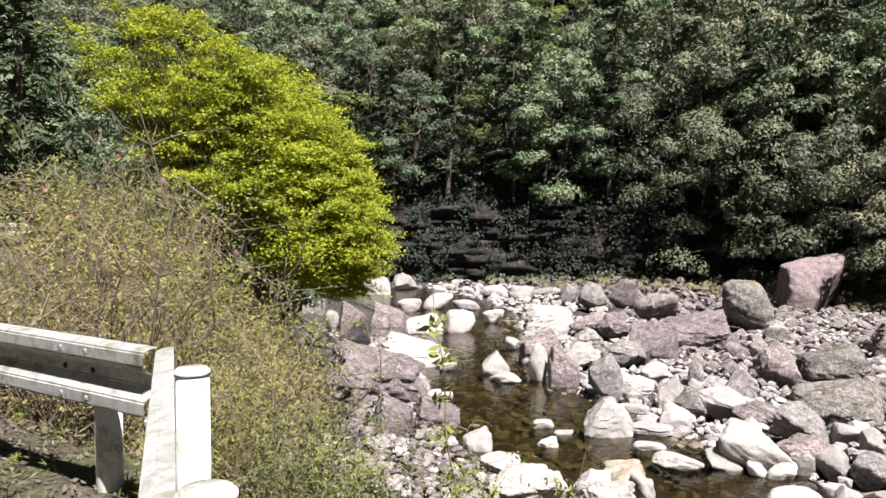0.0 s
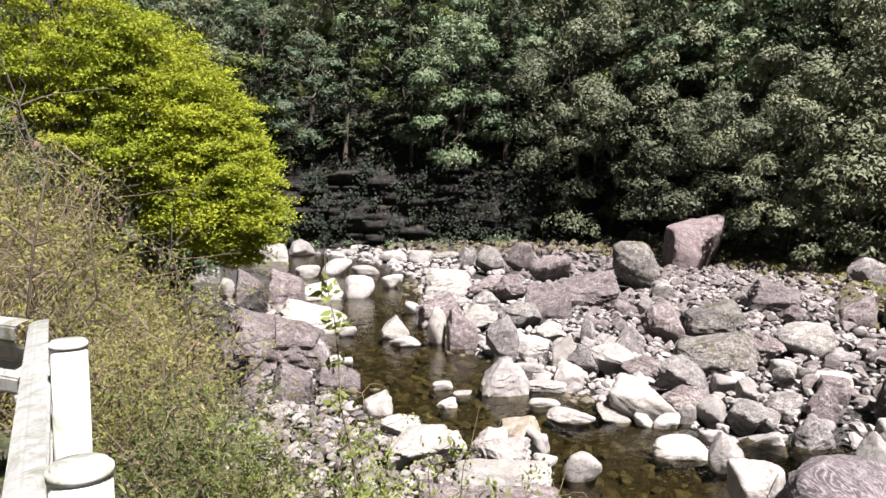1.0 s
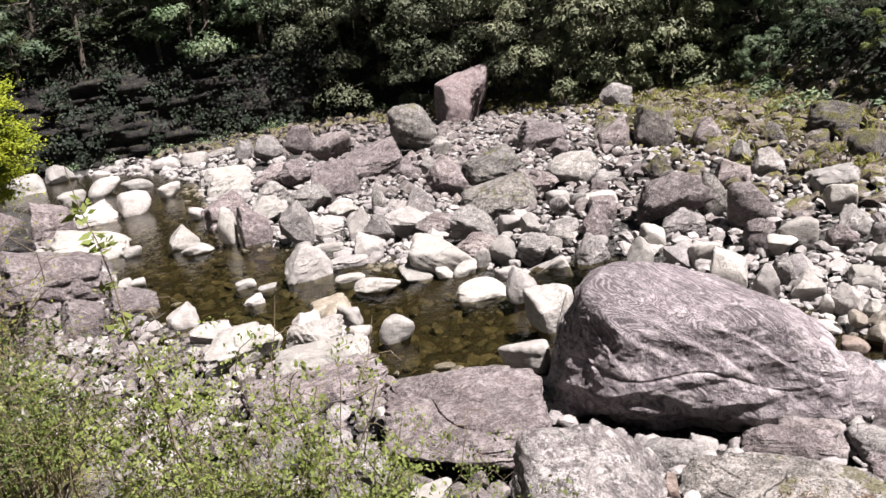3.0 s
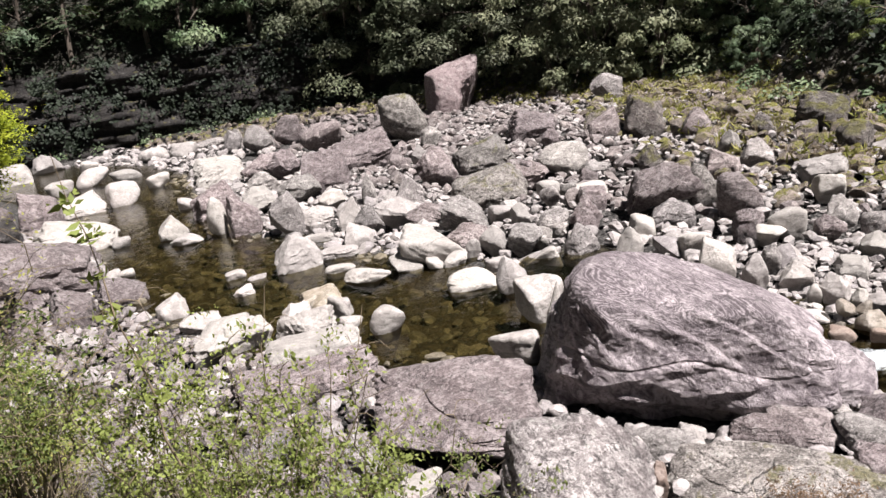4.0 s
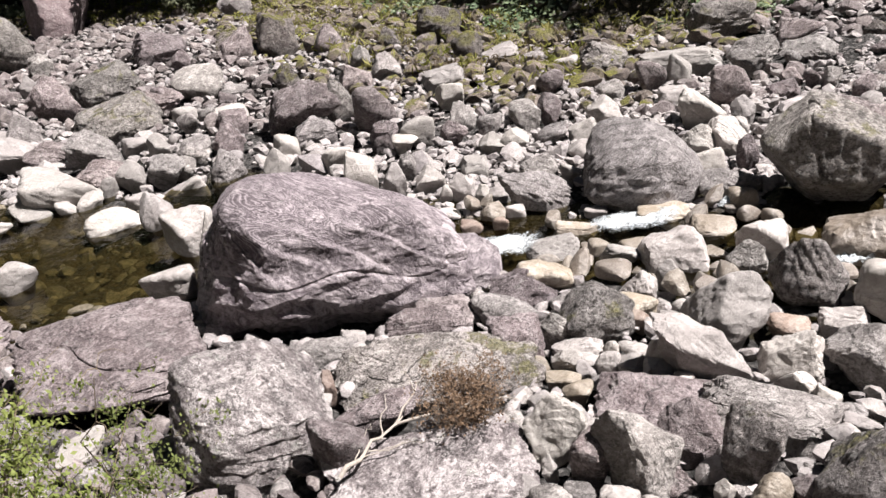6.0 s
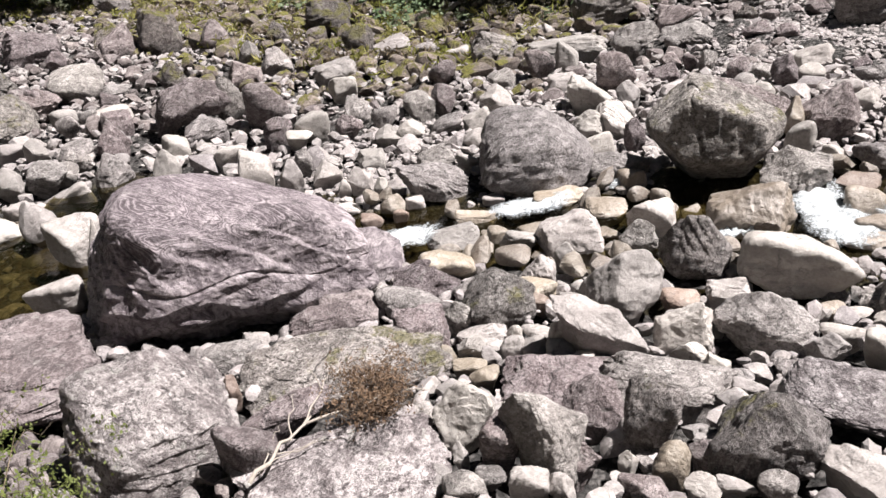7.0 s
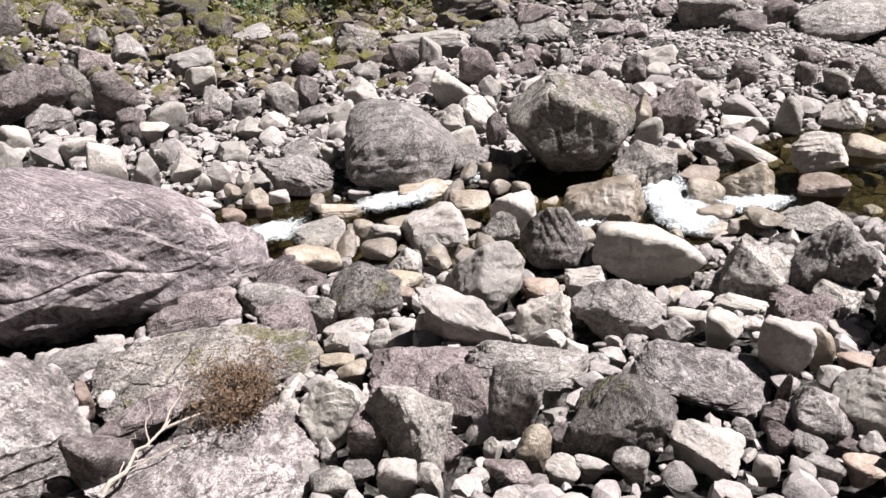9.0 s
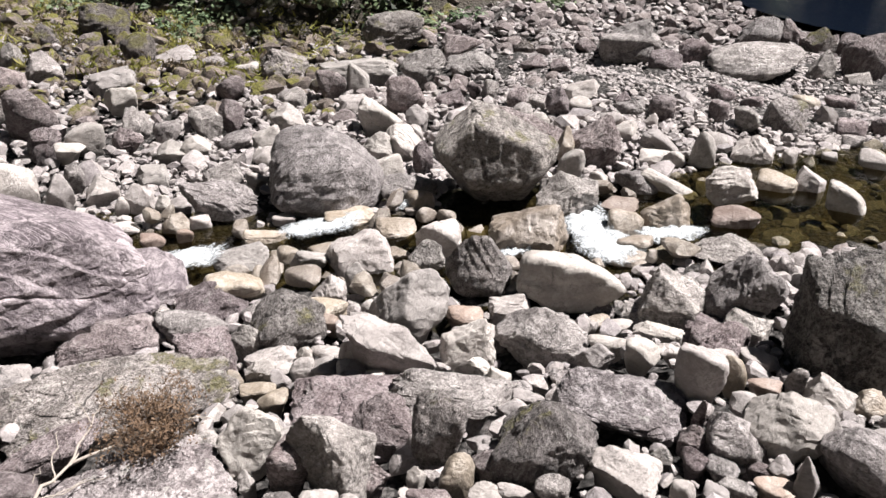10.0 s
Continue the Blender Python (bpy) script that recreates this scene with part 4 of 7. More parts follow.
boulder(4.81, 30.79, -4.88, 1.38, 1.10, 1.78, -9, "purple", 297, "left")
boulder(10.04, 24.49, -4.99, 1.83, 1.47, 0.72, -22, "purple", 309)
boulder(12.60, 33.41, -4.51, 0.96, 0.77, 1.02, -21, "purple", 311, "round")
boulder(12.78, 29.77, -4.47, 1.89, 1.51, 1.67, -23, "purple", 312)
boulder(9.88, 21.09, -5.10, 1.61, 1.29, 0.86, -25, "purple", 323)
boulder(19.70, 33.27, -4.24, 2.46, 1.97, 1.59, -31, "purple", 353, "left")
boulder(14.74, 25.47, -4.64, 1.64, 1.31, 0.91, -30, "purple", 355)
boulder(20.90, 29.15, -4.18, 1.68, 1.26, 1.43, -36, "purple", 356, "right")
boulder(12.95, 19.25, -4.76, 1.06, 0.85, 1.10, -34, "purple", 359)
boulder(-4.80, 41.62, -4.52, 1.63, 1.30, 2.07, 7, "purple", 366, "left")
boulder(-2.95, 42.36, -4.62, 2.12, 1.70, 2.07, 4, "purple", 367, "left")
boulder(-2.50, 29.18, -4.54, 4.09, 3.27, 2.16, 5, "purple", 369, "left")
boulder(-1.59, 24.30, -5.00, 1.35, 1.08, 1.23, 4, "purple", 387, "left")
boulder(-0.21, 25.52, -5.19, 1.67, 1.34, 0.99, 0, "purple", 388, "left")
boulder(-2.82, 25.07, -4.92, 1.34, 1.07, 1.11, 6, "purple", 389)
boulder(10.72, 55.20, -4.46, 1.85, 1.48, 1.37, -11, "purple", 398)
boulder(-5.20, 26.60, -4.50, 2.90, 2.32, 1.83, 11, "purple", 412, "left")
boulder(-3.18, 23.14, -4.65, 1.86, 1.49, 1.37, 8, "purple", 413, "left")
boulder(16.39, 18.11, -4.60, 0.98, 0.78, 1.38, -42, "patchy", 21, "round")
boulder(22.82, 12.34, -4.44, 1.59, 1.27, 1.04, -62, "patchy", 42, "left")
boulder(27.01, 10.22, -4.06, 2.27, 1.82, 1.46, -69, "patchy", 82, "round")
boulder(9.26, 5.08, -4.77, 1.18, 0.95, 0.85, -61, "patchy", 136, "peak")
boulder(11.58, 2.75, -4.70, 1.29, 1.03, 1.30, -77, "patchy", 149)
boulder(7.15, 1.99, -4.52, 0.65, 0.52, 0.99, -75, "patchy", 202, "round")
boulder(7.23, 0.77, -4.32, 1.18, 0.95, 0.95, -84, "patchy", 203, "peak")
boulder(21.02, -2.57, -4.30, 1.05, 0.84, 0.96, -97, "patchy", 235, "round")
boulder(16.11, 41.16, -3.77, 2.61, 2.09, 3.01, -21, "patchy", 284, "round")
boulder(12.78, 25.08, -4.65, 2.97, 2.23, 1.33, -27, "patchy", 351, "right")
boulder(15.05, 29.73, -4.41, 2.87, 2.16, 1.46, -27, "patchy", 352, "right")
boulder(14.29, 22.17, -4.83, 0.57, 0.45, 0.56, -33, "gray", 10, "round")
boulder(13.64, 22.33, -4.88, 0.73, 0.58, 0.68, -31, "gray", 11, "round")
boulder(12.25, 20.06, -5.10, 0.96, 0.77, 0.51, -31, "gray", 14, "round")
boulder(11.57, 19.81, -5.26, 0.86, 0.68, 0.59, -30, "gray", 15, "round")
boulder(11.96, 18.06, -5.28, 0.83, 0.67, 0.83, -33, "gray", 16, "round")
boulder(17.07, 24.44, -4.83, 1.06, 0.85, 0.43, -35, "gray", 17, "left")
boulder(14.83, 17.56, -4.94, 1.27, 1.02, 0.79, -40, "gray", 24, "peak")
boulder(20.14, 19.54, -4.53, 1.19, 0.95, 1.11, -46, "gray", 27)
boulder(21.07, 21.75, -4.52, 0.88, 0.70, 0.96, -44, "gray", 28)
boulder(13.83, 13.04, -5.16, 0.54, 0.43, 0.79, -47, "gray", 33)
boulder(23.34, 15.34, -4.76, 0.90, 0.72, 0.51, -57, "gray", 40, "round")
boulder(20.42, 10.84, -4.74, 0.85, 0.63, 0.58, -62, "gray", 51, "right")
boulder(17.73, 12.04, -4.84, 1.05, 0.84, 0.78, -56, "gray", 53)
boulder(16.74, 12.52, -4.90, 0.72, 0.58, 0.59, -53, "gray", 55, "round")
boulder(17.01, 13.68, -4.80, 0.83, 0.66, 0.76, -51, "gray", 56)
boulder(16.90, 10.68, -5.00, 0.84, 0.67, 0.53, -58, "gray", 60, "round")
boulder(14.73, 9.65, -5.03, 0.97, 0.72, 0.71, -57, "gray", 64, "right")
boulder(13.60, 8.87, -4.99, 2.16, 0.79, 0.61, -56, "gray", 66, tilt=20)
boulder(15.30, 5.35, -5.00, 1.26, 1.01, 0.56, -71, "gray", 75, "round")
boulder(23.19, 7.73, -4.15, 1.57, 1.26, 0.93, -72, "gray", 79)
boulder(23.64, 6.38, -4.13, 1.68, 1.35, 0.67, -75, "gray", 80)
boulder(14.94, 1.82, -4.62, 1.44, 1.15, 1.10, -83, "gray", 87)
boulder(21.09, 1.10, -4.38, 0.70, 0.56, 0.43, -87, "gray", 96)
boulder(16.52, 0.60, -4.70, 0.97, 0.77, 0.54, -88, "gray", 98, "round")
boulder(25.98, 1.79, -3.83, 1.91, 1.53, 1.04, -86, "gray", 108, "round")
boulder(20.92, 3.63, -4.40, 0.59, 0.47, 0.40, -80, "gray", 111, "round")
boulder(22.94, 6.56, -4.22, 0.47, 0.37, 0.39, -74, "gray", 113, "round")
boulder(21.59, 5.18, -4.34, 0.59, 0.47, 0.57, -76, "gray", 116)
boulder(8.76, 5.51, -4.97, 0.63, 0.51, 0.63, -58, "gray", 137)
boulder(9.15, 6.75, -5.18, 1.12, 0.89, 0.41, -53, "gray", 139, "round")
boulder(9.44, 7.68, -5.26, 0.53, 0.42, 0.31, -51, "gray", 140, "round")
boulder(12.26, 3.90, -4.99, 0.76, 0.61, 0.68, -72, "gray", 146)
boulder(9.92, 1.35, -4.64, 1.46, 1.16, 0.78, -83, "gray", 156)
boulder(11.21, 0.07, -4.85, 0.55, 0.44, 0.23, -90, "gray", 162, "flat")
boulder(11.26, 0.62, -4.90, 0.44, 0.35, 0.28, -87, "gray", 163)
boulder(6.55, 8.27, -4.92, 0.77, 0.62, 0.27, -38, "gray", 173, "round")
boulder(6.31, 2.79, -4.33, 1.52, 0.92, 0.71, -65, "gray", 179, tilt=62)
boulder(5.40, 3.45, -4.57, 0.49, 0.40, 0.25, -57, "gray", 199, "round")
boulder(5.64, 3.26, -4.58, 0.35, 0.28, 0.13, -60, "gray", 200, "round")
boulder(8.18, 2.16, -4.70, 1.74, 0.94, 0.53, -76, "gray", 201, "left")
boulder(6.63, 0.57, -4.50, 0.38, 0.31, 0.31, -85, "gray", 210, "round")
boulder(8.72, 1.37, -4.81, 0.33, 0.26, 0.13, -81, "gray", 216, "round")
boulder(25.97, 1.86, -3.65, 1.83, 1.38, 1.48, -86, "gray", 218, "right")
boulder(25.83, -1.97, -3.89, 2.78, 2.22, 0.88, -95, "gray", 222, "round")
boulder(28.94, -2.20, -3.66, 1.58, 1.26, 1.12, -94, "gray", 225)
boulder(25.63, -3.84, -3.93, 0.84, 0.67, 1.02, -99, "gray", 228)
boulder(25.27, -4.78, -4.16, 0.87, 0.65, 0.51, -101, "gray", 231, "right")
boulder(20.74, -1.67, -4.37, 0.70, 0.56, 0.72, -95, "gray", 234, "round")
boulder(21.14, 1.24, -4.39, 0.79, 0.63, 0.37, -87, "gray", 240, "round")
boulder(20.45, -4.11, -4.56, 0.51, 0.41, 0.30, -101, "gray", 243, "round")
boulder(13.76, -1.26, -4.73, 1.39, 1.11, 0.44, -96, "gray", 254)
boulder(11.55, -1.47, -4.26, 1.29, 1.03, 1.13, -97, "gray", 255)
boulder(13.05, -2.12, -4.61, 0.30, 0.24, 0.44, -99, "gray", 256, "round")
boulder(11.33, -0.42, -4.53, 1.00, 0.80, 0.97, -92, "gray", 257, "left")
boulder(10.95, -1.48, -4.58, 0.73, 0.58, 0.38, -98, "gray", 260, "left")
boulder(9.26, -1.98, -4.34, 0.26, 0.21, 0.45, -102, "gray", 265, "round")
boulder(7.96, -1.28, -4.35, 0.76, 0.60, 0.52, -100, "gray", 268, "left")
boulder(7.73, -2.49, -4.16, 0.94, 0.75, 0.64, -109, "gray", 269, "round")
boulder(7.58, -1.14, -4.51, 0.38, 0.28, 0.12, -99, "gray", 270, "round")
boulder(7.55, -0.49, -4.51, 0.29, 0.23, 0.26, -94, "gray", 274)
boulder(7.29, -1.29, -4.51, 0.42, 0.20, 0.12, -100, "gray", 278, "round")
boulder(8.93, 55.61, -4.60, 1.44, 1.15, 1.51, -9, "gray", 289)
boulder(9.95, 51.69, -4.41, 2.18, 1.75, 1.98, -11, "gray", 290)
boulder(8.16, 59.76, -4.91, 2.17, 1.74, 0.64, -8, "gray", 291, "round")
boulder(6.96, 37.19, -4.92, 1.91, 1.53, 1.33, -11, "gray", 298)
boulder(7.87, 33.78, -4.81, 2.17, 1.74, 1.15, -13, "gray", 299)
boulder(6.01, 28.69, -4.76, 1.44, 1.15, 1.79, -12, "gray", 301)
boulder(8.35, 26.10, -5.02, 1.13, 0.90, 1.13, -18, "gray", 305)
boulder(9.75, 29.89, -4.74, 0.64, 0.51, 1.23, -18, "gray", 307)
boulder(10.43, 27.11, -4.65, 1.11, 0.89, 1.35, -21, "gray", 308, "peak")
boulder(15.96, 37.26, -4.41, 1.28, 1.02, 1.12, -23, "gray", 313)
boulder(11.04, 19.68, -5.19, 1.23, 0.98, 0.91, -29, "gray", 329)
boulder(11.84, 17.94, -5.22, 1.09, 0.87, 1.18, -33, "gray", 331)
boulder(16.40, 25.57, -4.47, 1.93, 1.54, 1.11, -33, "gray", 354, "round")
boulder(12.32, 20.09, -5.04, 0.96, 0.77, 0.63, -31, "gray", 360, "round")
boulder(10.53, 22.47, -4.78, 1.96, 1.17, 0.90, -25, "gray", 363, tilt=30)
boulder(27.86, 38.25, -3.90, 2.22, 1.78, 1.64, -36, "gray", 365)
boulder(-1.24, 28.81, -5.09, 1.56, 1.24, 1.26, 2, "gray", 370, "round")
boulder(-7.53, 63.56, -5.03, 1.64, 1.31, 1.53, 7, "gray", 376)
boulder(-8.74, 49.91, -4.56, 2.45, 1.96, 1.46, 10, "gray", 382, "flat")
boulder(9.32, 56.18, -4.59, 1.06, 0.85, 1.45, -9, "gray", 397)
boulder(-1.85, 22.01, -5.25, 1.07, 0.86, 0.51, 5, "gray", 401)
boulder(-1.64, 13.99, -4.64, 0.95, 0.76, 0.78, 7, "gray", 405)
boulder(-1.06, 12.69, -4.69, 1.03, 0.82, 0.77, 5, "gray", 406)
boulder(2.73, 11.00, -4.95, 0.89, 0.71, 0.69, -14, "gray", 407)
boulder(2.84, 10.02, -4.96, 0.68, 0.54, 0.58, -16, "gray", 408, "round")
boulder(2.15, 10.21, -4.90, 0.74, 0.59, 0.55, -12, "gray", 410)
boulder(1.41, 11.65, -4.83, 1.05, 0.84, 0.78, -6, "gray", 411)
boulder(15.59, 14.15, -4.80, 0.96, 0.77, 0.65, -48, "pale", 26, "round")
boulder(20.10, 16.90, -4.62, 1.49, 1.12, 0.67, -50, "pale", 29, "right")
boulder(18.60, 15.43, -4.78, 0.92, 0.74, 0.80, -50, "pale", 30, "round")
boulder(12.40, 16.49, -5.09, 0.82, 0.66, 0.95, -37, "pale", 31)
boulder(12.89, 13.79, -4.99, 0.89, 0.71, 1.02, -43, "pale", 32, "left")
boulder(12.87, 12.60, -5.14, 0.65, 0.52, 0.97, -45, "pale", 34)
boulder(15.03, 14.15, -4.98, 0.73, 0.58, 0.37, -47, "pale", 35, "round")
boulder(13.36, 15.09, -5.00, 0.85, 0.68, 0.59, -41, "pale", 36, "round")
boulder(13.51, 12.01, -5.23, 0.81, 0.64, 0.68, -48, "pale", 37)
boulder(13.53, 17.38, -5.05, 0.75, 0.60, 0.79, -38, "pale", 38, "round")
boulder(22.82, 16.42, -4.47, 1.53, 1.14, 0.74, -54, "pale", 39, "right")
boulder(22.43, 13.53, -4.74, 0.83, 0.66, 0.68, -59, "pale", 41, "round")
boulder(23.47, 10.09, -4.56, 2.55, 1.02, 0.71, -67, "pale", 46, "right")
boulder(21.85, 9.39, -4.49, 0.73, 0.58, 1.03, -67, "pale", 47, "left")
boulder(20.22, 8.80, -4.73, 0.87, 0.70, 0.43, -66, "pale", 49, "flat")
boulder(18.81, 7.43, -4.58, 1.33, 0.89, 0.68, -69, "pale", 50, "round", tilt=38)
boulder(18.38, 9.94, -4.79, 1.07, 0.85, 0.89, -62, "pale", 52)
boulder(16.02, 11.89, -5.06, 0.88, 0.71, 0.48, -53, "pale", 58)
boulder(16.29, 11.39, -4.98, 0.83, 0.66, 0.54, -55, "pale", 59)
boulder(17.37, 9.97, -5.00, 0.88, 0.67, 0.73, -60, "pale", 61, "right")
boulder(15.94, 9.20, -4.92, 0.76, 0.61, 0.49, -60, "pale", 62, "round")
boulder(14.66, 11.53, -5.22, 0.71, 0.57, 0.44, -52, "pale", 63, "flat")
boulder(14.79, 8.82, -5.02, 0.51, 0.41, 0.40, -59, "pale", 65, "round")
boulder(13.28, 10.84, -5.18, 0.71, 0.57, 0.70, -51, "pale", 67)
boulder(13.02, 11.12, -5.29, 0.31, 0.25, 0.47, -49, "pale", 68, "round")
boulder(13.33, 10.26, -5.25, 0.40, 0.32, 0.45, -52, "pale", 69)
boulder(13.58, 9.95, -5.26, 0.67, 0.53, 0.36, -54, "pale", 70)
boulder(17.13, 6.79, -4.79, 0.95, 0.76, 0.72, -68, "pale", 71)
boulder(17.52, 6.27, -4.75, 1.10, 0.88, 0.78, -70, "pale", 72, tilt=40)
boulder(18.26, 6.28, -4.80, 0.46, 0.37, 0.59, -71, "pale", 73, "round")
boulder(15.98, 6.10, -4.89, 0.76, 0.61, 0.76, -69, "pale", 74, "round")
boulder(18.95, 6.46, -4.56, 0.70, 0.56, 0.73, -71, "pale", 78)
boulder(16.97, 2.09, -4.58, 0.63, 0.50, 0.66, -83, "pale", 86, "round")
boulder(16.60, 1.40, -4.76, 0.45, 0.36, 0.38, -85, "pale", 88, "round")
boulder(22.10, 2.65, -4.27, 0.97, 0.72, 0.64, -83, "pale", 90, "right")
boulder(20.76, 2.51, -4.37, 0.64, 0.51, 0.50, -83, "pale", 91, "round")
boulder(19.32, 1.52, -4.33, 0.59, 0.47, 0.58, -86, "pale", 94, "round")
boulder(16.51, -0.06, -4.72, 1.30, 0.51, 0.39, -90, "pale", 99, "round", tilt=25)
boulder(18.13, 0.35, -4.66, 0.70, 0.56, 0.25, -89, "pale", 100, "flat")
boulder(17.95, -0.09, -4.62, 0.52, 0.41, 0.48, -90, "pale", 101, "round")
boulder(20.48, 0.63, -4.48, 0.39, 0.31, 0.40, -88, "pale", 102)
boulder(19.22, 1.20, -4.40, 0.69, 0.52, 0.46, -87, "pale", 103, "right")
boulder(18.80, 0.27, -4.54, 0.94, 0.52, 0.40, -89, "pale", 104, "round", tilt=35)
boulder(19.73, 3.39, -4.52, 0.62, 0.49, 0.38, -80, "pale", 112)
boulder(10.81, 18.57, -5.52, 1.37, 0.54, 0.42, -30, "pale", 117, "round", tilt=-22)
boulder(12.22, 10.56, -5.40, 0.76, 0.51, 0.23, -49, "pale", 118, "round")
boulder(12.97, 9.13, -5.33, 0.44, 0.35, 0.33, -55, "pale", 122, "round")
boulder(11.63, 7.37, -5.26, 1.10, 0.83, 0.50, -58, "pale", 124, "right")
boulder(13.53, 7.49, -5.29, 0.50, 0.40, 0.24, -61, "pale", 125, "round")
boulder(11.84, 6.06, -5.20, 0.75, 0.60, 0.43, -63, "pale", 126, "round")
boulder(12.07, 5.13, -4.99, 1.31, 0.98, 0.86, -67, "pale", 129, "right")
boulder(11.22, 4.80, -5.06, 0.53, 0.42, 0.67, -67, "pale", 130)
boulder(10.48, 4.98, -4.99, 0.66, 0.53, 0.69, -64, "pale", 131)
boulder(10.09, 3.41, -4.70, 1.42, 1.14, 1.17, -71, "pale", 143)
boulder(8.73, 3.20, -4.52, 1.69, 0.78, 0.60, -70, "pale", 144, tilt=38)
boulder(12.83, 3.85, -4.91, 0.88, 0.71, 0.83, -73, "pale", 148, "round")
boulder(11.75, 1.22, -4.70, 1.73, 1.38, 1.05, -84, "pale", 151, "round")
boulder(11.66, 2.30, -5.04, 0.44, 0.35, 0.20, -79, "pale", 152, "round")
boulder(10.96, 2.05, -4.94, 0.70, 0.52, 0.40, -79, "pale", 153, "right")
boulder(9.43, 2.31, -4.77, 0.84, 0.63, 0.85, -76, "pale", 155, "right")
boulder(10.78, 0.32, -4.84, 0.42, 0.26, 0.13, -88, "pale", 165, "round")
boulder(10.62, -0.27, -4.74, 0.78, 0.31, 0.22, -92, "pale", 166, "left")
boulder(9.87, 0.38, -4.62, 0.59, 0.24, 0.17, -88, "pale", 167, "round")
boulder(9.42, -0.11, -4.43, 0.47, 0.38, 0.45, -91, "pale", 168, "round")
boulder(9.36, 0.49, -4.57, 0.61, 0.49, 0.43, -87, "pale", 169)
boulder(9.74, -0.46, -4.50, 0.41, 0.28, 0.14, -93, "pale", 170, "round")
boulder(6.34, 3.99, -4.50, 0.87, 0.70, 0.87, -58, "pale", 176)
boulder(5.81, 3.74, -4.59, 0.21, 0.17, 0.36, -57, "pale", 182)
boulder(8.61, 5.03, -5.02, 0.82, 0.44, 0.25, -60, "pale", 183, "right")
boulder(8.71, 4.53, -4.95, 0.28, 0.23, 0.28, -62, "pale", 184, "round")
boulder(8.80, 4.25, -4.93, 0.44, 0.35, 0.15, -64, "pale", 185, "round")
boulder(8.71, 3.84, -4.82, 0.33, 0.26, 0.50, -66, "pale", 186)
boulder(8.52, 4.14, -4.95, 0.43, 0.35, 0.21, -64, "pale", 187)
boulder(8.48, 3.71, -4.90, 0.42, 0.34, 0.24, -66, "pale", 188, "flat")
boulder(8.40, 4.75, -5.04, 0.36, 0.29, 0.13, -60, "pale", 189, "round")
boulder(8.47, 4.46, -4.97, 0.37, 0.30, 0.28, -62, "pale", 190, "round")
boulder(8.17, 4.95, -4.98, 0.50, 0.40, 0.42, -59, "pale", 191)
boulder(8.14, 4.64, -5.01, 0.34, 0.27, 0.25, -60, "pale", 192)
boulder(8.42, 3.34, -4.87, 0.37, 0.30, 0.21, -68, "pale", 196)
boulder(5.61, 2.78, -4.46, 0.43, 0.34, 0.45, -64, "pale", 197, "round")
boulder(5.76, 2.49, -4.51, 0.31, 0.24, 0.33, -67, "pale", 198)
boulder(7.11, -0.12, -4.45, 0.90, 0.72, 0.32, -92, "pale", 204)
boulder(6.65, 2.10, -4.75, 0.25, 0.20, 0.26, -73, "pale", 206)
boulder(6.50, 1.26, -4.63, 0.43, 0.34, 0.22, -79, "pale", 209)
boulder(7.01, 0.98, -4.58, 0.39, 0.31, 0.26, -82, "pale", 211)
boulder(6.61, 0.95, -4.61, 0.42, 0.17, 0.12, -82, "pale", 213, "round")
boulder(8.97, 1.97, -4.83, 0.55, 0.33, 0.25, -78, "pale", 214, tilt=60)
boulder(8.86, 1.69, -4.83, 0.35, 0.28, 0.30, -79, "pale", 215, "left")
boulder(8.48, 1.21, -4.76, 0.43, 0.19, 0.13, -82, "pale", 217, "round")
boulder(26.09, 0.92, -4.05, 0.87, 0.69, 0.56, -88, "pale", 219, "round")
boulder(19.06, -4.36, -4.53, 0.67, 0.54, 0.45, -103, "pale", 242, "round")
boulder(18.07, -0.69, -4.40, 0.58, 0.46, 0.97, -92, "pale", 245, "round")
boulder(18.75, -1.80, -4.46, 0.96, 0.77, 0.73, -96, "pale", 246, "peak")
boulder(16.27, -1.28, -4.47, 1.17, 0.93, 0.90, -95, "pale", 247)
boulder(17.17, -2.86, -4.50, 0.63, 0.50, 0.62, -100, "pale", 249, "left")
boulder(16.20, -3.45, -4.42, 0.97, 0.48, 0.37, -102, "pale", 250, "round", tilt=40)
boulder(18.74, -2.57, -4.55, 0.33, 0.27, 0.41, -98, "pale", 251, "round")
boulder(19.19, -3.46, -4.58, 0.36, 0.29, 0.25, -100, "pale", 252, "round")
boulder(8.92, -0.84, -4.21, 0.64, 0.51, 0.75, -96, "pale", 261, "round")
boulder(9.95, -1.56, -4.54, 0.51, 0.41, 0.24, -99, "pale", 263, "round")
boulder(9.04, -2.33, -4.31, 0.64, 0.51, 0.52, -105, "pale", 266, "left")
boulder(8.21, -1.78, -4.19, 0.98, 0.79, 0.67, -103, "pale", 267, "peak")
boulder(7.64, -1.73, -4.40, 0.28, 0.22, 0.26, -103, "pale", 276)
boulder(7.42, -1.97, -4.32, 0.26, 0.21, 0.59, -105, "pale", 277, "left")
boulder(6.96, -0.74, -4.44, 0.27, 0.21, 0.29, -96, "pale", 280, "round")
boulder(7.15, -1.08, -4.50, 0.31, 0.25, 0.12, -99, "pale", 281)
boulder(8.31, -2.27, -4.23, 0.25, 0.20, 0.30, -105, "pale", 283)
boulder(6.09, 44.39, -4.89, 2.83, 2.26, 1.58, -8, "pale", 293, "flat")
boulder(3.87, 31.62, -4.88, 0.81, 0.65, 1.80, -7, "pale", 296, "round")
boulder(6.06, 34.06, -4.95, 1.77, 1.41, 1.20, -10, "pale", 300)
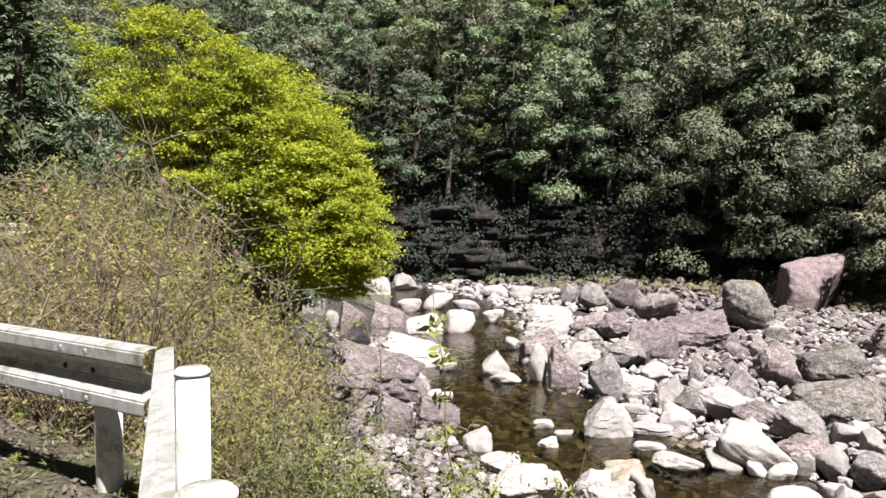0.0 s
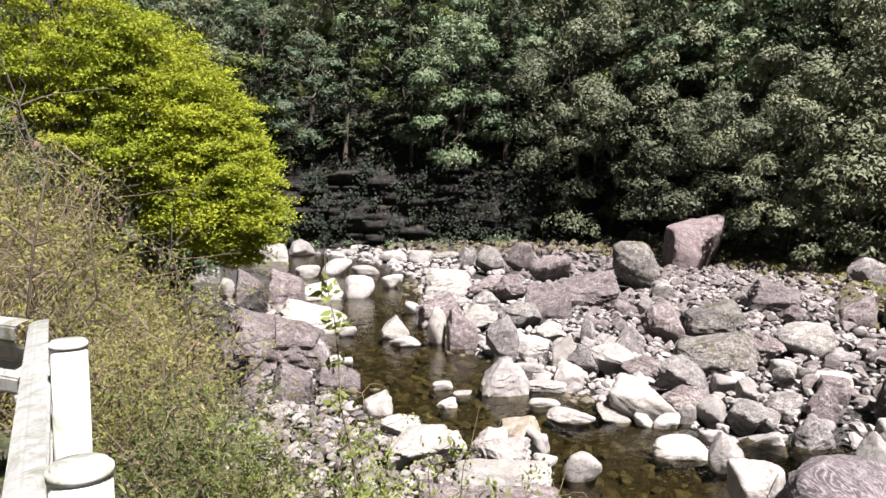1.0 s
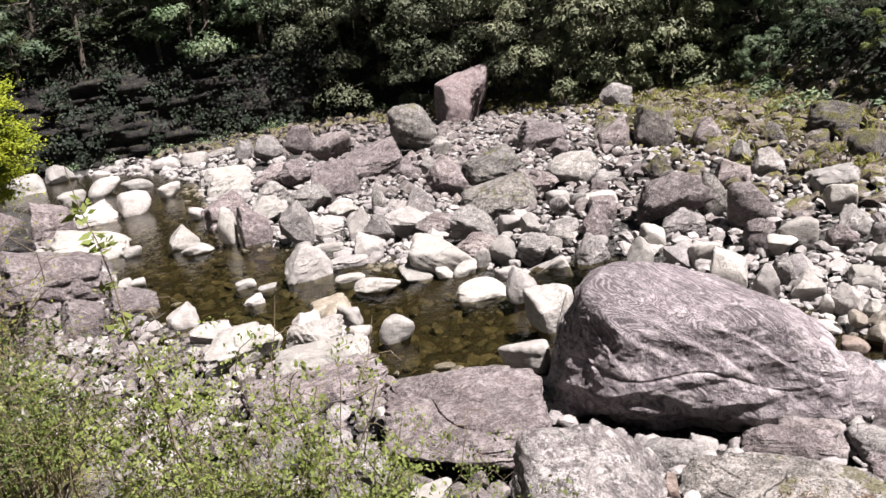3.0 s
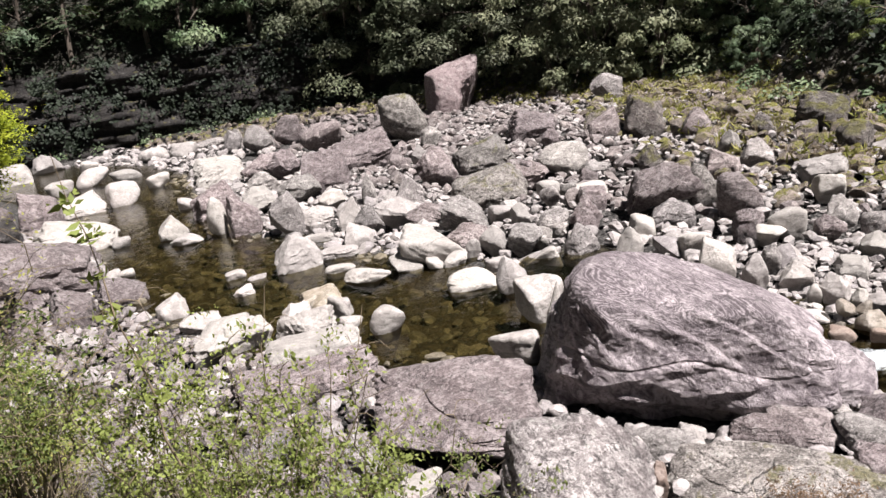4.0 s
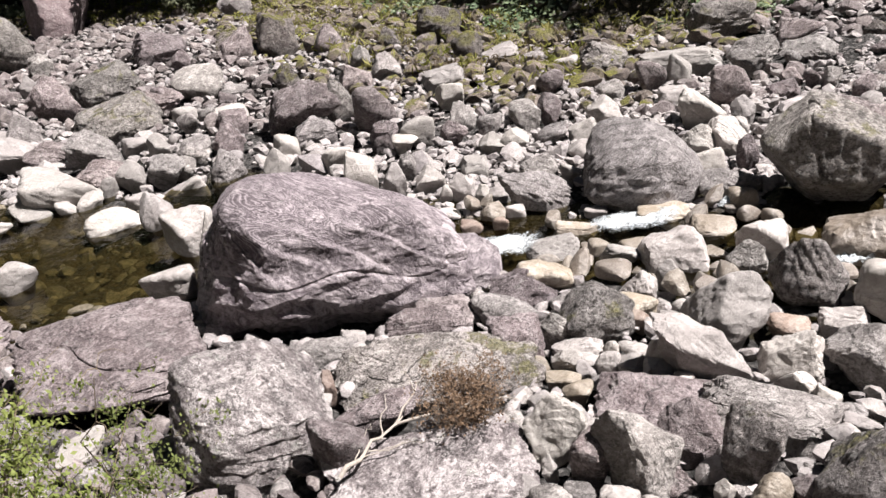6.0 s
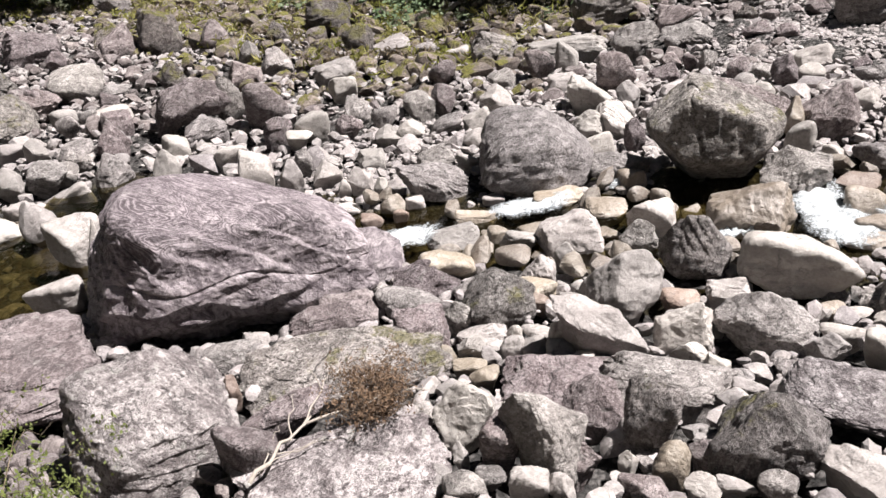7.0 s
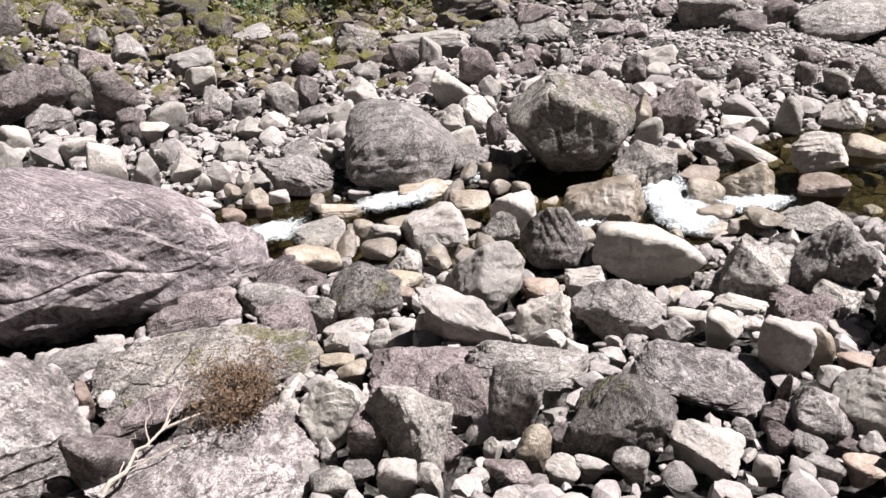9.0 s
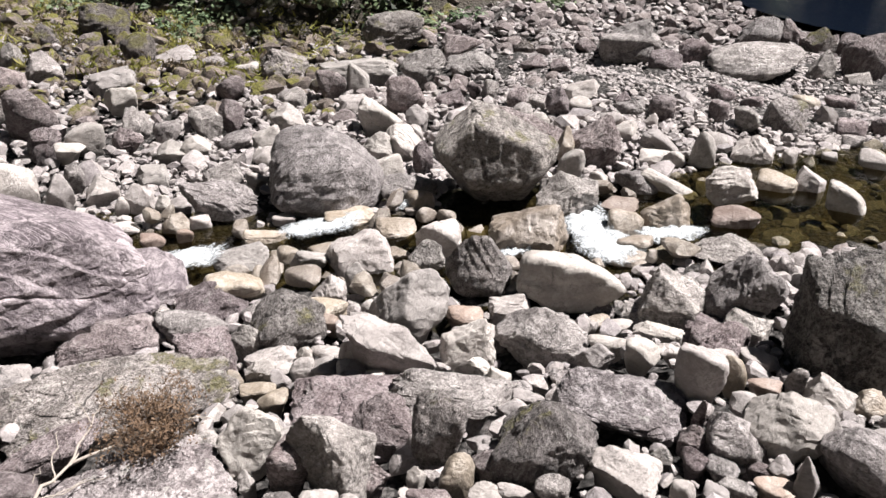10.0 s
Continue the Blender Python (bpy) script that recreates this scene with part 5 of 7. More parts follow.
boulder(7.13, 28.53, -5.05, 1.49, 1.19, 0.81, -14, "pale", 302)
boulder(8.43, 30.86, -5.05, 1.26, 1.00, 0.81, -15, "pale", 303)
boulder(7.97, 27.14, -4.95, 0.92, 0.69, 1.26, -16, "pale", 304, "right")
boulder(9.37, 25.85, -4.92, 1.76, 1.11, 0.85, -20, "pale", 306, tilt=25)
boulder(7.46, 24.78, -5.18, 1.05, 0.84, 0.94, -17, "pale", 310, "left")
boulder(13.79, 33.88, -4.62, 0.84, 0.67, 1.20, -22, "pale", 314)
boulder(5.15, 24.04, -5.08, 1.59, 1.27, 1.31, -12, "pale", 315, "peak")
boulder(6.54, 24.25, -5.41, 1.44, 1.06, 0.41, -15, "pale", 316, "round")
boulder(6.50, 26.56, -5.41, 1.18, 0.47, 0.33, -14, "pale", 317, "round")
boulder(6.39, 20.99, -5.40, 1.39, 1.11, 0.47, -17, "pale", 318, "round")
boulder(8.36, 18.06, -5.39, 1.40, 1.12, 0.49, -25, "pale", 319, "round")
boulder(7.59, 20.91, -5.31, 1.11, 0.88, 0.71, -20, "pale", 320)
boulder(8.01, 21.77, -5.36, 1.10, 0.88, 0.57, -20, "pale", 321, "round")
boulder(8.47, 20.98, -5.14, 2.01, 1.42, 1.09, -22, "pale", 322, "round", tilt=28)
boulder(8.28, 20.25, -5.40, 0.55, 0.44, 0.44, -22, "pale", 324, "round")
boulder(8.87, 20.06, -5.36, 0.84, 0.67, 0.57, -24, "pale", 325)
boulder(9.55, 20.30, -5.26, 0.51, 0.41, 0.63, -25, "pale", 326, "round")
boulder(8.90, 16.79, -5.14, 0.91, 0.73, 1.15, -28, "pale", 327)
boulder(9.38, 18.53, -5.38, 0.62, 0.50, 0.49, -27, "pale", 328, "round")
boulder(10.76, 18.50, -5.55, 1.18, 0.64, 0.49, -30, "pale", 330, "round", tilt=-22)
boulder(10.17, 20.13, -5.10, 0.90, 0.72, 0.89, -27, "pale", 332)
boulder(8.50, 14.78, -5.13, 1.18, 0.94, 1.17, -30, "pale", 333, "round")
boulder(6.92, 13.26, -5.26, 1.07, 0.86, 0.85, -27, "pale", 334, "round")
boulder(8.09, 13.44, -4.98, 0.45, 0.34, 1.56, -31, "pale", 335, "right")
boulder(10.11, 15.80, -5.41, 0.43, 0.34, 0.40, -33, "pale", 336, "round")
boulder(5.45, 16.86, -5.27, 0.88, 0.71, 0.83, -18, "pale", 337, "round")
boulder(4.85, 18.66, -5.29, 0.63, 0.50, 0.77, -14, "pale", 339, "round")
boulder(4.76, 17.65, -5.42, 0.64, 0.51, 0.37, -15, "pale", 340, "round")
boulder(4.56, 17.02, -5.43, 0.40, 0.32, 0.33, -15, "pale", 341, "round")
boulder(3.77, 17.96, -5.23, 1.74, 1.39, 0.91, -12, "pale", 342)
boulder(2.46, 20.19, -5.42, 0.60, 0.48, 0.36, -7, "pale", 343, "round")
boulder(3.22, 24.72, -5.43, 0.67, 0.54, 0.32, -7, "pale", 344, "round")
boulder(3.75, 23.98, -5.46, 0.61, 0.35, 0.18, -9, "pale", 345, "round")
boulder(3.09, 22.72, -5.42, 0.69, 0.55, 0.34, -8, "pale", 346)
boulder(2.25, 32.97, -5.14, 1.22, 0.98, 1.15, -4, "pale", 347, "peak")
boulder(2.54, 31.37, -5.40, 1.31, 1.05, 0.47, -5, "pale", 348, "round")
boulder(0.23, 33.59, -5.38, 0.78, 0.63, 0.53, -0, "pale", 349, "round")
boulder(3.51, 38.68, -5.31, 0.85, 0.68, 0.74, -5, "pale", 350, "round")
boulder(13.95, 22.80, -4.84, 0.95, 0.76, 0.80, -31, "pale", 357, "round")
boulder(14.84, 21.77, -4.90, 1.31, 1.05, 0.51, -34, "pale", 358, "round")
boulder(11.69, 22.42, -5.04, 0.87, 0.70, 0.52, -28, "pale", 361, "round")
boulder(11.84, 21.30, -4.98, 0.72, 0.57, 0.86, -29, "pale", 362)
boulder(-1.51, 35.42, -4.94, 3.81, 3.05, 1.54, 2, "pale", 368, "left")
boulder(-1.36, 44.11, -5.08, 2.91, 2.19, 1.30, 2, "pale", 372, "right")
boulder(1.00, 44.26, -5.02, 1.73, 1.39, 1.45, -1, "pale", 373, "round")
boulder(3.08, 47.75, -5.22, 1.35, 1.08, 0.94, -4, "pale", 374, "round")
boulder(-5.71, 63.77, -4.98, 2.95, 2.36, 1.66, 5, "pale", 375, "flat")
boulder(-3.41, 68.25, -5.00, 2.30, 1.84, 1.62, 3, "pale", 377)
boulder(-2.26, 53.15, -5.21, 1.69, 1.35, 1.00, 2, "pale", 378, "round")
boulder(-0.35, 54.59, -5.09, 2.14, 1.71, 1.30, 0, "pale", 379, "round")
boulder(1.61, 53.82, -5.27, 1.97, 1.58, 0.84, -2, "pale", 380, "round")
boulder(-6.06, 42.48, -4.69, 0.89, 0.71, 1.26, 8, "pale", 381, "round")
boulder(-0.32, 28.44, -5.39, 0.56, 0.45, 0.49, 1, "pale", 384, "round")
boulder(0.08, 28.40, -5.42, 0.60, 0.48, 0.36, -0, "pale", 385, "round")
boulder(1.01, 22.43, -5.27, 0.89, 0.67, 0.83, -3, "pale", 386, "right")
boulder(1.57, 20.60, -5.34, 1.40, 1.12, 0.64, -4, "pale", 390)
boulder(2.70, 18.47, -5.27, 0.73, 0.59, 0.82, -8, "pale", 391)
boulder(3.64, 18.67, -5.29, 1.08, 0.87, 0.78, -11, "pale", 392)
boulder(2.18, 18.40, -5.27, 0.72, 0.58, 0.77, -7, "pale", 393, "round")
boulder(4.82, 18.80, -5.36, 0.66, 0.53, 0.60, -14, "pale", 395, "round")
boulder(6.03, 22.47, -5.44, 0.95, 0.50, 0.27, -15, "pale", 396, "round")
boulder(4.06, 61.31, -5.12, 2.25, 1.80, 0.99, -4, "pale", 399, "round")
boulder(6.07, 59.34, -5.01, 2.15, 1.72, 1.23, -6, "pale", 400, "round")
boulder(-0.41, 63.23, -5.25, 1.38, 1.11, 0.95, 0, "pale", 402, "round")
boulder(2.05, 18.80, -5.21, 2.12, 1.69, 0.93, -6, "pale", 403)
boulder(3.55, 16.67, -5.35, 2.24, 0.90, 0.63, -12, "pale", 404, "flat")
boulder(3.15, 9.44, -4.95, 0.73, 0.58, 0.24, -18, "pale", 409, "round")
boulder(14.71, 4.89, -5.04, 0.64, 0.51, 0.57, -72, "tan", 76, "round")
boulder(17.56, 2.32, -4.39, 0.51, 0.41, 0.87, -82, "tan", 84)
boulder(12.57, 9.44, -5.30, 0.65, 0.52, 0.58, -53, "tan", 119)
boulder(12.62, 7.42, -5.29, 0.88, 0.30, 0.23, -60, "tan", 123, "flat", tilt=8)
boulder(11.97, 6.54, -5.24, 0.46, 0.36, 0.38, -61, "tan", 127, "round")
boulder(12.48, 6.13, -5.25, 0.57, 0.39, 0.17, -64, "tan", 128, "round")
boulder(9.93, 4.74, -4.95, 0.64, 0.51, 0.40, -64, "tan", 132, "round")
boulder(10.35, 6.70, -5.12, 1.01, 0.81, 0.67, -57, "tan", 134, "round")
boulder(13.56, 5.00, -5.15, 0.85, 0.68, 0.26, -70, "tan", 145, "round")
boulder(13.86, 6.13, -5.19, 1.07, 0.72, 0.33, -66, "tan", 147, "round")
boulder(13.44, 2.29, -4.72, 1.52, 1.14, 1.05, -81, "tan", 150, "right")
boulder(14.24, 0.60, -4.77, 0.69, 0.55, 0.58, -88, "tan", 158, "round")
boulder(14.61, -0.11, -4.59, 0.96, 0.72, 0.92, -91, "tan", 159, "right")
boulder(13.67, 0.37, -4.83, 0.69, 0.55, 0.35, -89, "tan", 160, "round")
boulder(13.14, 0.42, -4.88, 0.77, 0.48, 0.22, -88, "tan", 161, "round")
boulder(10.84, 0.64, -4.87, 0.40, 0.32, 0.13, -87, "tan", 164, "round")
boulder(7.86, 5.26, -4.96, 0.38, 0.30, 0.28, -56, "tan", 193, "round")
boulder(7.83, 4.81, -5.00, 0.51, 0.34, 0.16, -58, "tan", 194, "round")
boulder(7.63, 4.46, -4.97, 0.42, 0.33, 0.27, -60, "tan", 195, "round")
boulder(6.68, 1.63, -4.64, 0.40, 0.32, 0.49, -76, "tan", 205, "round")
boulder(22.89, -3.22, -4.33, 0.75, 0.60, 0.43, -98, "tan", 236, "round")
boulder(17.08, -2.23, -4.56, 0.82, 0.66, 0.40, -98, "tan", 248, "round")
boulder(9.13, -1.25, -4.29, 0.31, 0.24, 0.46, -98, "tan", 262, "round")
boulder(9.27, -2.86, -4.46, 0.50, 0.40, 0.30, -108, "tan", 282)
boulder(4.70, 19.53, -5.32, 0.95, 0.72, 0.71, -14, "tan", 338, "right")
boulder(4.71, 20.19, -5.37, 1.20, 0.90, 0.57, -13, "tan", 394, "right")
boulder(11.90, 9.53, -5.36, 0.49, 0.39, 0.33, -51, "rust", 120, "round")
boulder(12.25, 9.02, -5.34, 0.35, 0.28, 0.38, -54, "rust", 121, "round")
boulder(9.63, 4.58, -4.93, 0.43, 0.34, 0.20, -65, "rust", 133, "round")
boulder(10.54, 2.68, -5.03, 0.61, 0.49, 0.22, -76, "rust", 154, "round")
boulder(15.33, 0.82, -4.82, 0.77, 0.62, 0.28, -87, "rust", 157, "round")
boulder(5.66, 7.21, -4.65, 0.26, 0.21, 0.51, -38, "rust", 174)
boulder(15.16, -1.40, -4.69, 0.90, 0.72, 0.34, -95, "rust", 253, "round")
boulder(9.11, -1.61, -4.37, 0.41, 0.27, 0.11, -100, "rust", 264, "round")
boulder(7.37, -1.66, -4.47, 0.44, 0.33, 0.15, -103, "rust", 275, "round")
boulder(20.93, 29.47, -4.19, 1.52, 1.22, 1.44, -35, "mossy", 1)
boulder(22.12, 27.80, -4.07, 1.76, 1.41, 1.99, -38, "mossy", 2, "flat")
boulder(23.32, 22.26, -4.26, 1.03, 0.82, 0.82, -46, "mossy", 4)
boulder(25.68, 21.56, -4.06, 1.97, 1.58, 1.38, -50, "mossy", 5, "round")
boulder(24.09, 21.02, -4.58, 0.91, 0.73, 0.67, -49, "mossy", 6, "round")
boulder(18.04, 22.53, -4.52, 1.14, 0.91, 0.96, -39, "mossy", 19)
boulder(23.04, 18.11, -4.36, 1.33, 1.07, 1.09, -52, "mossy", 44)
boulder(25.61, 5.12, -3.97, 0.74, 0.59, 0.58, -79, "mossy", 106)
boulder(29.37, -4.13, -3.90, 1.17, 0.93, 1.00, -98, "mossy", 223)
boulder(31.32, 53.24, -3.55, 3.19, 2.55, 2.16, -30, "mossy", 364, "peak")
boulder(-4.40, 38.62, -4.75, 1.69, 1.35, 1.19, 6, "dark", 371)
boulder(-4.84, 31.66, -4.56, 1.70, 1.36, 1.95, 9, "dark", 383)


# ---- stones between the boulders ----
rng = np.random.default_rng(11)
KINDS = [rock_shape(2, 40 + k, 26 if k % 4 else 5, 12, (), 0.05) for k in range(14)]
FLAT = [rock_shape(1, 140 + k, 22, 11, (), 0.05) for k in range(14)]
TINY = [rock_shape(0, 160 + k, 14, 8, (), 0.0) for k in range(10)]
SMALL = [rock_shape(1, 80 + k, 14, 8, (), 0.05) for k in range(10)]


def scatter(n, xr, yr, size, keep, seed, gap=0.42, avoid=0.75):
    """Stones strewn over a stretch, the large ones first, none inside another: x, y and width of each."""
    r = np.random.default_rng(seed)
    x, y = r.uniform(*xr, n), r.uniform(*yr, n)
    s = np.sort(size(r, n))[::-1]
    ok = keep(x, y)
    cell, held, out = 1.0, {}, []
    for bx, by, br in BIG:
        held.setdefault((int(bx // cell), int(by // cell)), []).append((bx, by, br * avoid))
    reach = 3
    for a, b, c, k in zip(x, y, s, ok):
        if not k:
            continue
        i, j = int(a // cell), int(b // cell)
        free = True
        for u in range(i - reach, i + reach + 1):
            for v in range(j - reach, j + reach + 1):
                for (p, q, w) in held.get((u, v), ()):
                    if (a - p) ** 2 + (b - q) ** 2 < (w + c * gap) ** 2:
                        free = False
                        break
                if not free:
                    break
            if not free:
                break
        if free:
            held.setdefault((i, j), []).append((a, b, c * gap))
            out.append((a, b, c))
    return np.array(out)


def turned(v, r, size, x, y, z):
    """A stone's vertices, turned at random, flattened and set down."""
    e = Euler((r.uniform(-0.5, 0.5), r.uniform(-0.5, 0.5), r.uniform(0, 6.28))).to_matrix()
    dims = np.array([1.0, r.uniform(0.65, 0.95), r.uniform(0.45, 0.75)]) * size / 2
    return (v * dims) @ np.array(e).T + (x, y, z)


def strew(name, where, shapes, material, label, r, sink=0.12, drop=0.08):
    """All stones of a stretch as one mesh."""
    vs, fs, n = [], [], 0
    z, level = ground(where[:, 0], where[:, 1])
    for (x, y, s), g in zip(where, z):
        v, tri = shapes[r.integers(len(shapes))]
        vs.append(turned(v, r, s, x, y, g + s * sink - drop))
        fs.append(tri + n)
        n += len(v)
    me = mesh_np(name, np.concatenate(vs), np.concatenate(fs), material, True, 30)
    return tagged(new(name, me), label, "stones", kind="stuff")


def shore(x, y):
    d, p = along(STREAM, x, y)
    half = np.interp(p, np.arange(len(STREAM)), STREAM[:, 2])
    return d, np.abs(d) - half


def on_far_bar(x, y):
    d, out = shore(x, y)
    return (d > 0) & (out > 0.1) & (along(FOOT, x, y)[0] < 1.0) & (((x - 42) / 10) ** 2 + ((y + 9) / 6.5) ** 2 > 1.35) & (((x - 11.1) / 1.3) ** 2 + ((y - 17.3) / 1.5) ** 2 > 0.8)


def on_near_bar(x, y):
    d, out = shore(x, y)
    return (d < 0) & (out > 0.15) & (along(EDGE, x, y)[0] > 3.2)


def in_stream(x, y):
    return shore(x, y)[1] < 0.1


def sizes(lo, hi, power):
    return lambda r, n: lo + (hi - lo) * r.random(n) ** power


def coarse(x, y):
    return on_far_bar(x, y) & (((x - 24.3) / 2.6) ** 2 + ((y + 1.2) / 5.4) ** 2 > 1)


far_mid = scatter(13000, (-4, 46), (-14, 70), sizes(0.32, 0.85, 2.0), coarse, 21)
near_mid = scatter(5200, (-6, 20), (-14, 40), sizes(0.25, 0.6, 2.2), on_near_bar, 22)
bank_mid = scatter(5200, (18, 42), (8, 60), sizes(0.3, 1.1, 2.0), lambda x, y: (along(FOOT, x, y)[0] > -8) & (along(FOOT, x, y)[0] < 0.8) & (y > 9), 27, 0.4)
# the stones nearest to the road are things of their own
dist = lambda a: np.hypot(a[:, 0] - 5, a[:, 1] - 3)
everything = np.concatenate([near_mid, far_mid])
order = np.argsort(dist(everything))
single, rest = everything[order[:120]], everything[order[120:]]
protos = [[mesh_np("stone", v * (0.5, 0.5 * k, 0.5 * q), tri, ROCK[tone], True, 28) for (v, tri), k, q in zip(KINDS, deeps, talls)] for tone, deeps, talls in
          (("pale", [0.7 + 0.03 * (i % 9) for i in range(14)], [0.5 + 0.04 * (i % 7) for i in range(14)]),
           ("gray", [0.75 + 0.03 * (i % 8) for i in range(14)], [0.55 + 0.03 * (i % 8) for i in range(14)]),
           ("tan", [0.8] * 14, [0.55] * 14))]
for k, (x, y, s) in enumerate(single):
    d, out = shore(np.array([x]), np.array([y]))
    kind = 2 if out[0] < 0.35 and k % 2 else (0 if rng.random() < 0.6 else 1)
    if kind == 0 and x < 4.6:
        kind = 1
    ob = new("stone", protos[kind][k % 14])
    g = float(ground(x, y)[0])
    ob.matrix_world = pose(x, y, g + 0.16 * s - 0.08, rng.uniform(-22, 22), rng.uniform(-22, 22), rng.uniform(0, 360)) @ Matrix.Diagonal((s, s, s, 1))
    tagged(ob, ("pale rounded river stone", "grey angular river stone", "tan wet river stone")[kind], "stone", "loose stones on the stream bars")
pale_zone = shore(rest[:, 0], rest[:, 1])[1] < 5.5
strew("stones", rest[pale_zone], FLAT, ROCK["stones"], "pale and grey stones heaped along the stream", rng)
mossy_zone = (along(FOOT, rest[:, 0], rest[:, 1])[0] > -10) & (rest[:, 1] > 9)
strew("stones", rest[~pale_zone & ~mossy_zone], FLAT, ROCK["stones_dark"], "grey-brown stones of the upper bar", rng)
strew("stones", rest[~pale_zone & mossy_zone], FLAT, ROCK["stones_mossy"], "mossy stones at the foot of the wood", rng)
strew("stones", bank_mid, FLAT, ROCK["stones_mossy"], "brown and mossy stones below the wooded slope", rng)
fill_far = scatter(24000, (3, 42), (-12, 46), sizes(0.15, 0.42, 1.5), on_far_bar, 23, 0.37, 0.85)
fill_near = scatter(42000, (-7, 18), (-9, 42), sizes(0.1, 0.42, 1.7), on_near_bar, 24, 0.36, 0.72)
strew("gravel", fill_far, TINY, ROCK["stones"], "small stones and gravel between the boulders", rng, 0.2, 0.1)
strew("gravel", fill_near[dist(fill_near) > 11], TINY, ROCK["stones_dark"], "small stones and gravel of the near bar", rng, 0.2, 0.14)
below = (dist(fill_near) <= 11) & (fill_near[:, 0] < 4.8)
strew("gravel", fill_near[below], SMALL, ROCK["stones_dark"], "small grey stones and gravel below the bank", rng, 0.2, 0.08)
strew("gravel", fill_near[(dist(fill_near) <= 11) & ~below], SMALL, ROCK["stones"], "small pale stones and gravel between the boulders", rng, 0.2, 0.08)
fill_mid = scatter(18000, (8, 22), (-6, 13), sizes(0.1, 0.32, 1.6), on_far_bar, 26, 0.34, 0.8)
strew("gravel", fill_mid, TINY, ROCK["stones"], "small stones and gravel along the water", rng, 0.2, 0.09)
fine_far = scatter(15000, (20.5, 28.5), (-8, 5), sizes(0.08, 0.2, 1.5), on_far_bar, 28, 0.34, 0.8)
strew("gravel", fine_far, TINY, ROCK["stones"], "fine pale gravel of the upper bar", rng, 0.2, 0.03)


def in_rapids(x, y):
    d, p = along(STREAM, x, y)
    return (shore(x, y)[1] < 0.3) & (p > 2.75) & (p < 6.2) & np.all([np.hypot(x - a, y - b) > c for a, b, c in RAPIDS], axis=0)


rapid_stones = scatter(2600, (8, 18), (-4, 14), sizes(0.25, 0.65, 1.6), in_rapids, 29, 0.44, 0.8)
strew("stones", rapid_stones, KINDS, ROCK["wet"], "tan and brown wet stones in the running water", rng, 0.3, -0.12)
bed_stones = scatter(16000, (-5, 24), (-14, 50), sizes(0.14, 0.6, 1.8), in_stream, 25, 0.36, 0.9)
strew("bed_stones", bed_stones, SMALL, ROCK["bed"], "brown algae-covered stones under the water", rng, -0.02, 0.0)


# ---- trees ----
def limb(rng, start, end, sag=0.0, n=5, jitter=0.06):
    """Points of a crooked limb."""
    start, end = np.asarray(start, float), np.asarray(end, float)
    u = np.linspace(0, 1, n)[:, None]
    p = start + (end - start) * u
    p[:, 2] += sag * 4 * (u * (1 - u))[:, 0]
    p[1:-1] += rng.normal(0, jitter, (n - 2, 3)) * np.linalg.norm(end - start)
    return p


def broadleaf(seed, height, radius, leaf, clumps, per, size, low=0.25):
    """An evergreen broadleaf tree: trunk with limbs, and a billowing crown of leaf clumps."""
    r = np.random.default_rng(seed)
    root = new("tree")
    wood, green = Soup(), Soup()
    top = np.array([r.normal(0, 0.3), r.normal(0, 0.3), height * 0.85])
    stem = limb(r, (0, 0, -0.6), top, 0, 7, 0.03)
    wood.tube(stem, np.linspace(0.2, 0.04, 7), 6)
    for k in range(clumps):
        a, q = k * 2.4 + r.normal(0, 0.3), (k + r.random()) / clumps
        ring = (0.95 if q < 0.35 else math.sqrt(max(0.03, 1 - ((q - 0.35) / 0.68) ** 2))) * r.uniform(0.7, 1.1)
        c = np.array([math.cos(a) * ring * radius, math.sin(a) * ring * radius, height * (low + (1 - low) * q) - 0.4])
        cr = radius * r.uniform(0.26, 0.44)
        if k % 2 == 0:
            wood.tube(limb(r, stem[2 + k % 4], c, 0.2), np.linspace(0.07, 0.015, 5), 4)
        puffs = r.normal(0, 1, (7, 3))
        puffs /= np.linalg.norm(puffs, axis=1)[:, None]
        puffs[:, 2] = np.abs(puffs[:, 2]) * 0.8
        for d in puffs:
            n = int(per / 6.0 * r.uniform(0.6, 1.3))
            v = r.normal(0, 1, (n, 3)) + 0.7 * d
            v /= np.linalg.norm(v, axis=1)[:, None]
            v[:, 2] = np.where(v[:, 2] < -0.3, -v[:, 2], v[:, 2])
            mid = c + d * cr * 0.72 * (1, 1, 0.8)
            green.flecks(mid + v * (cr * r.uniform(0.38, 0.56) * r.uniform(0.75, 1.1, (n, 1))), v + (0, 0, 0.1), size, r, 0.22)
    part("trunk", wood.mesh("trunk", BARK["brown"], True), root)
    part("crown", green.mesh("crown", LEAF[leaf]), root)
    return root


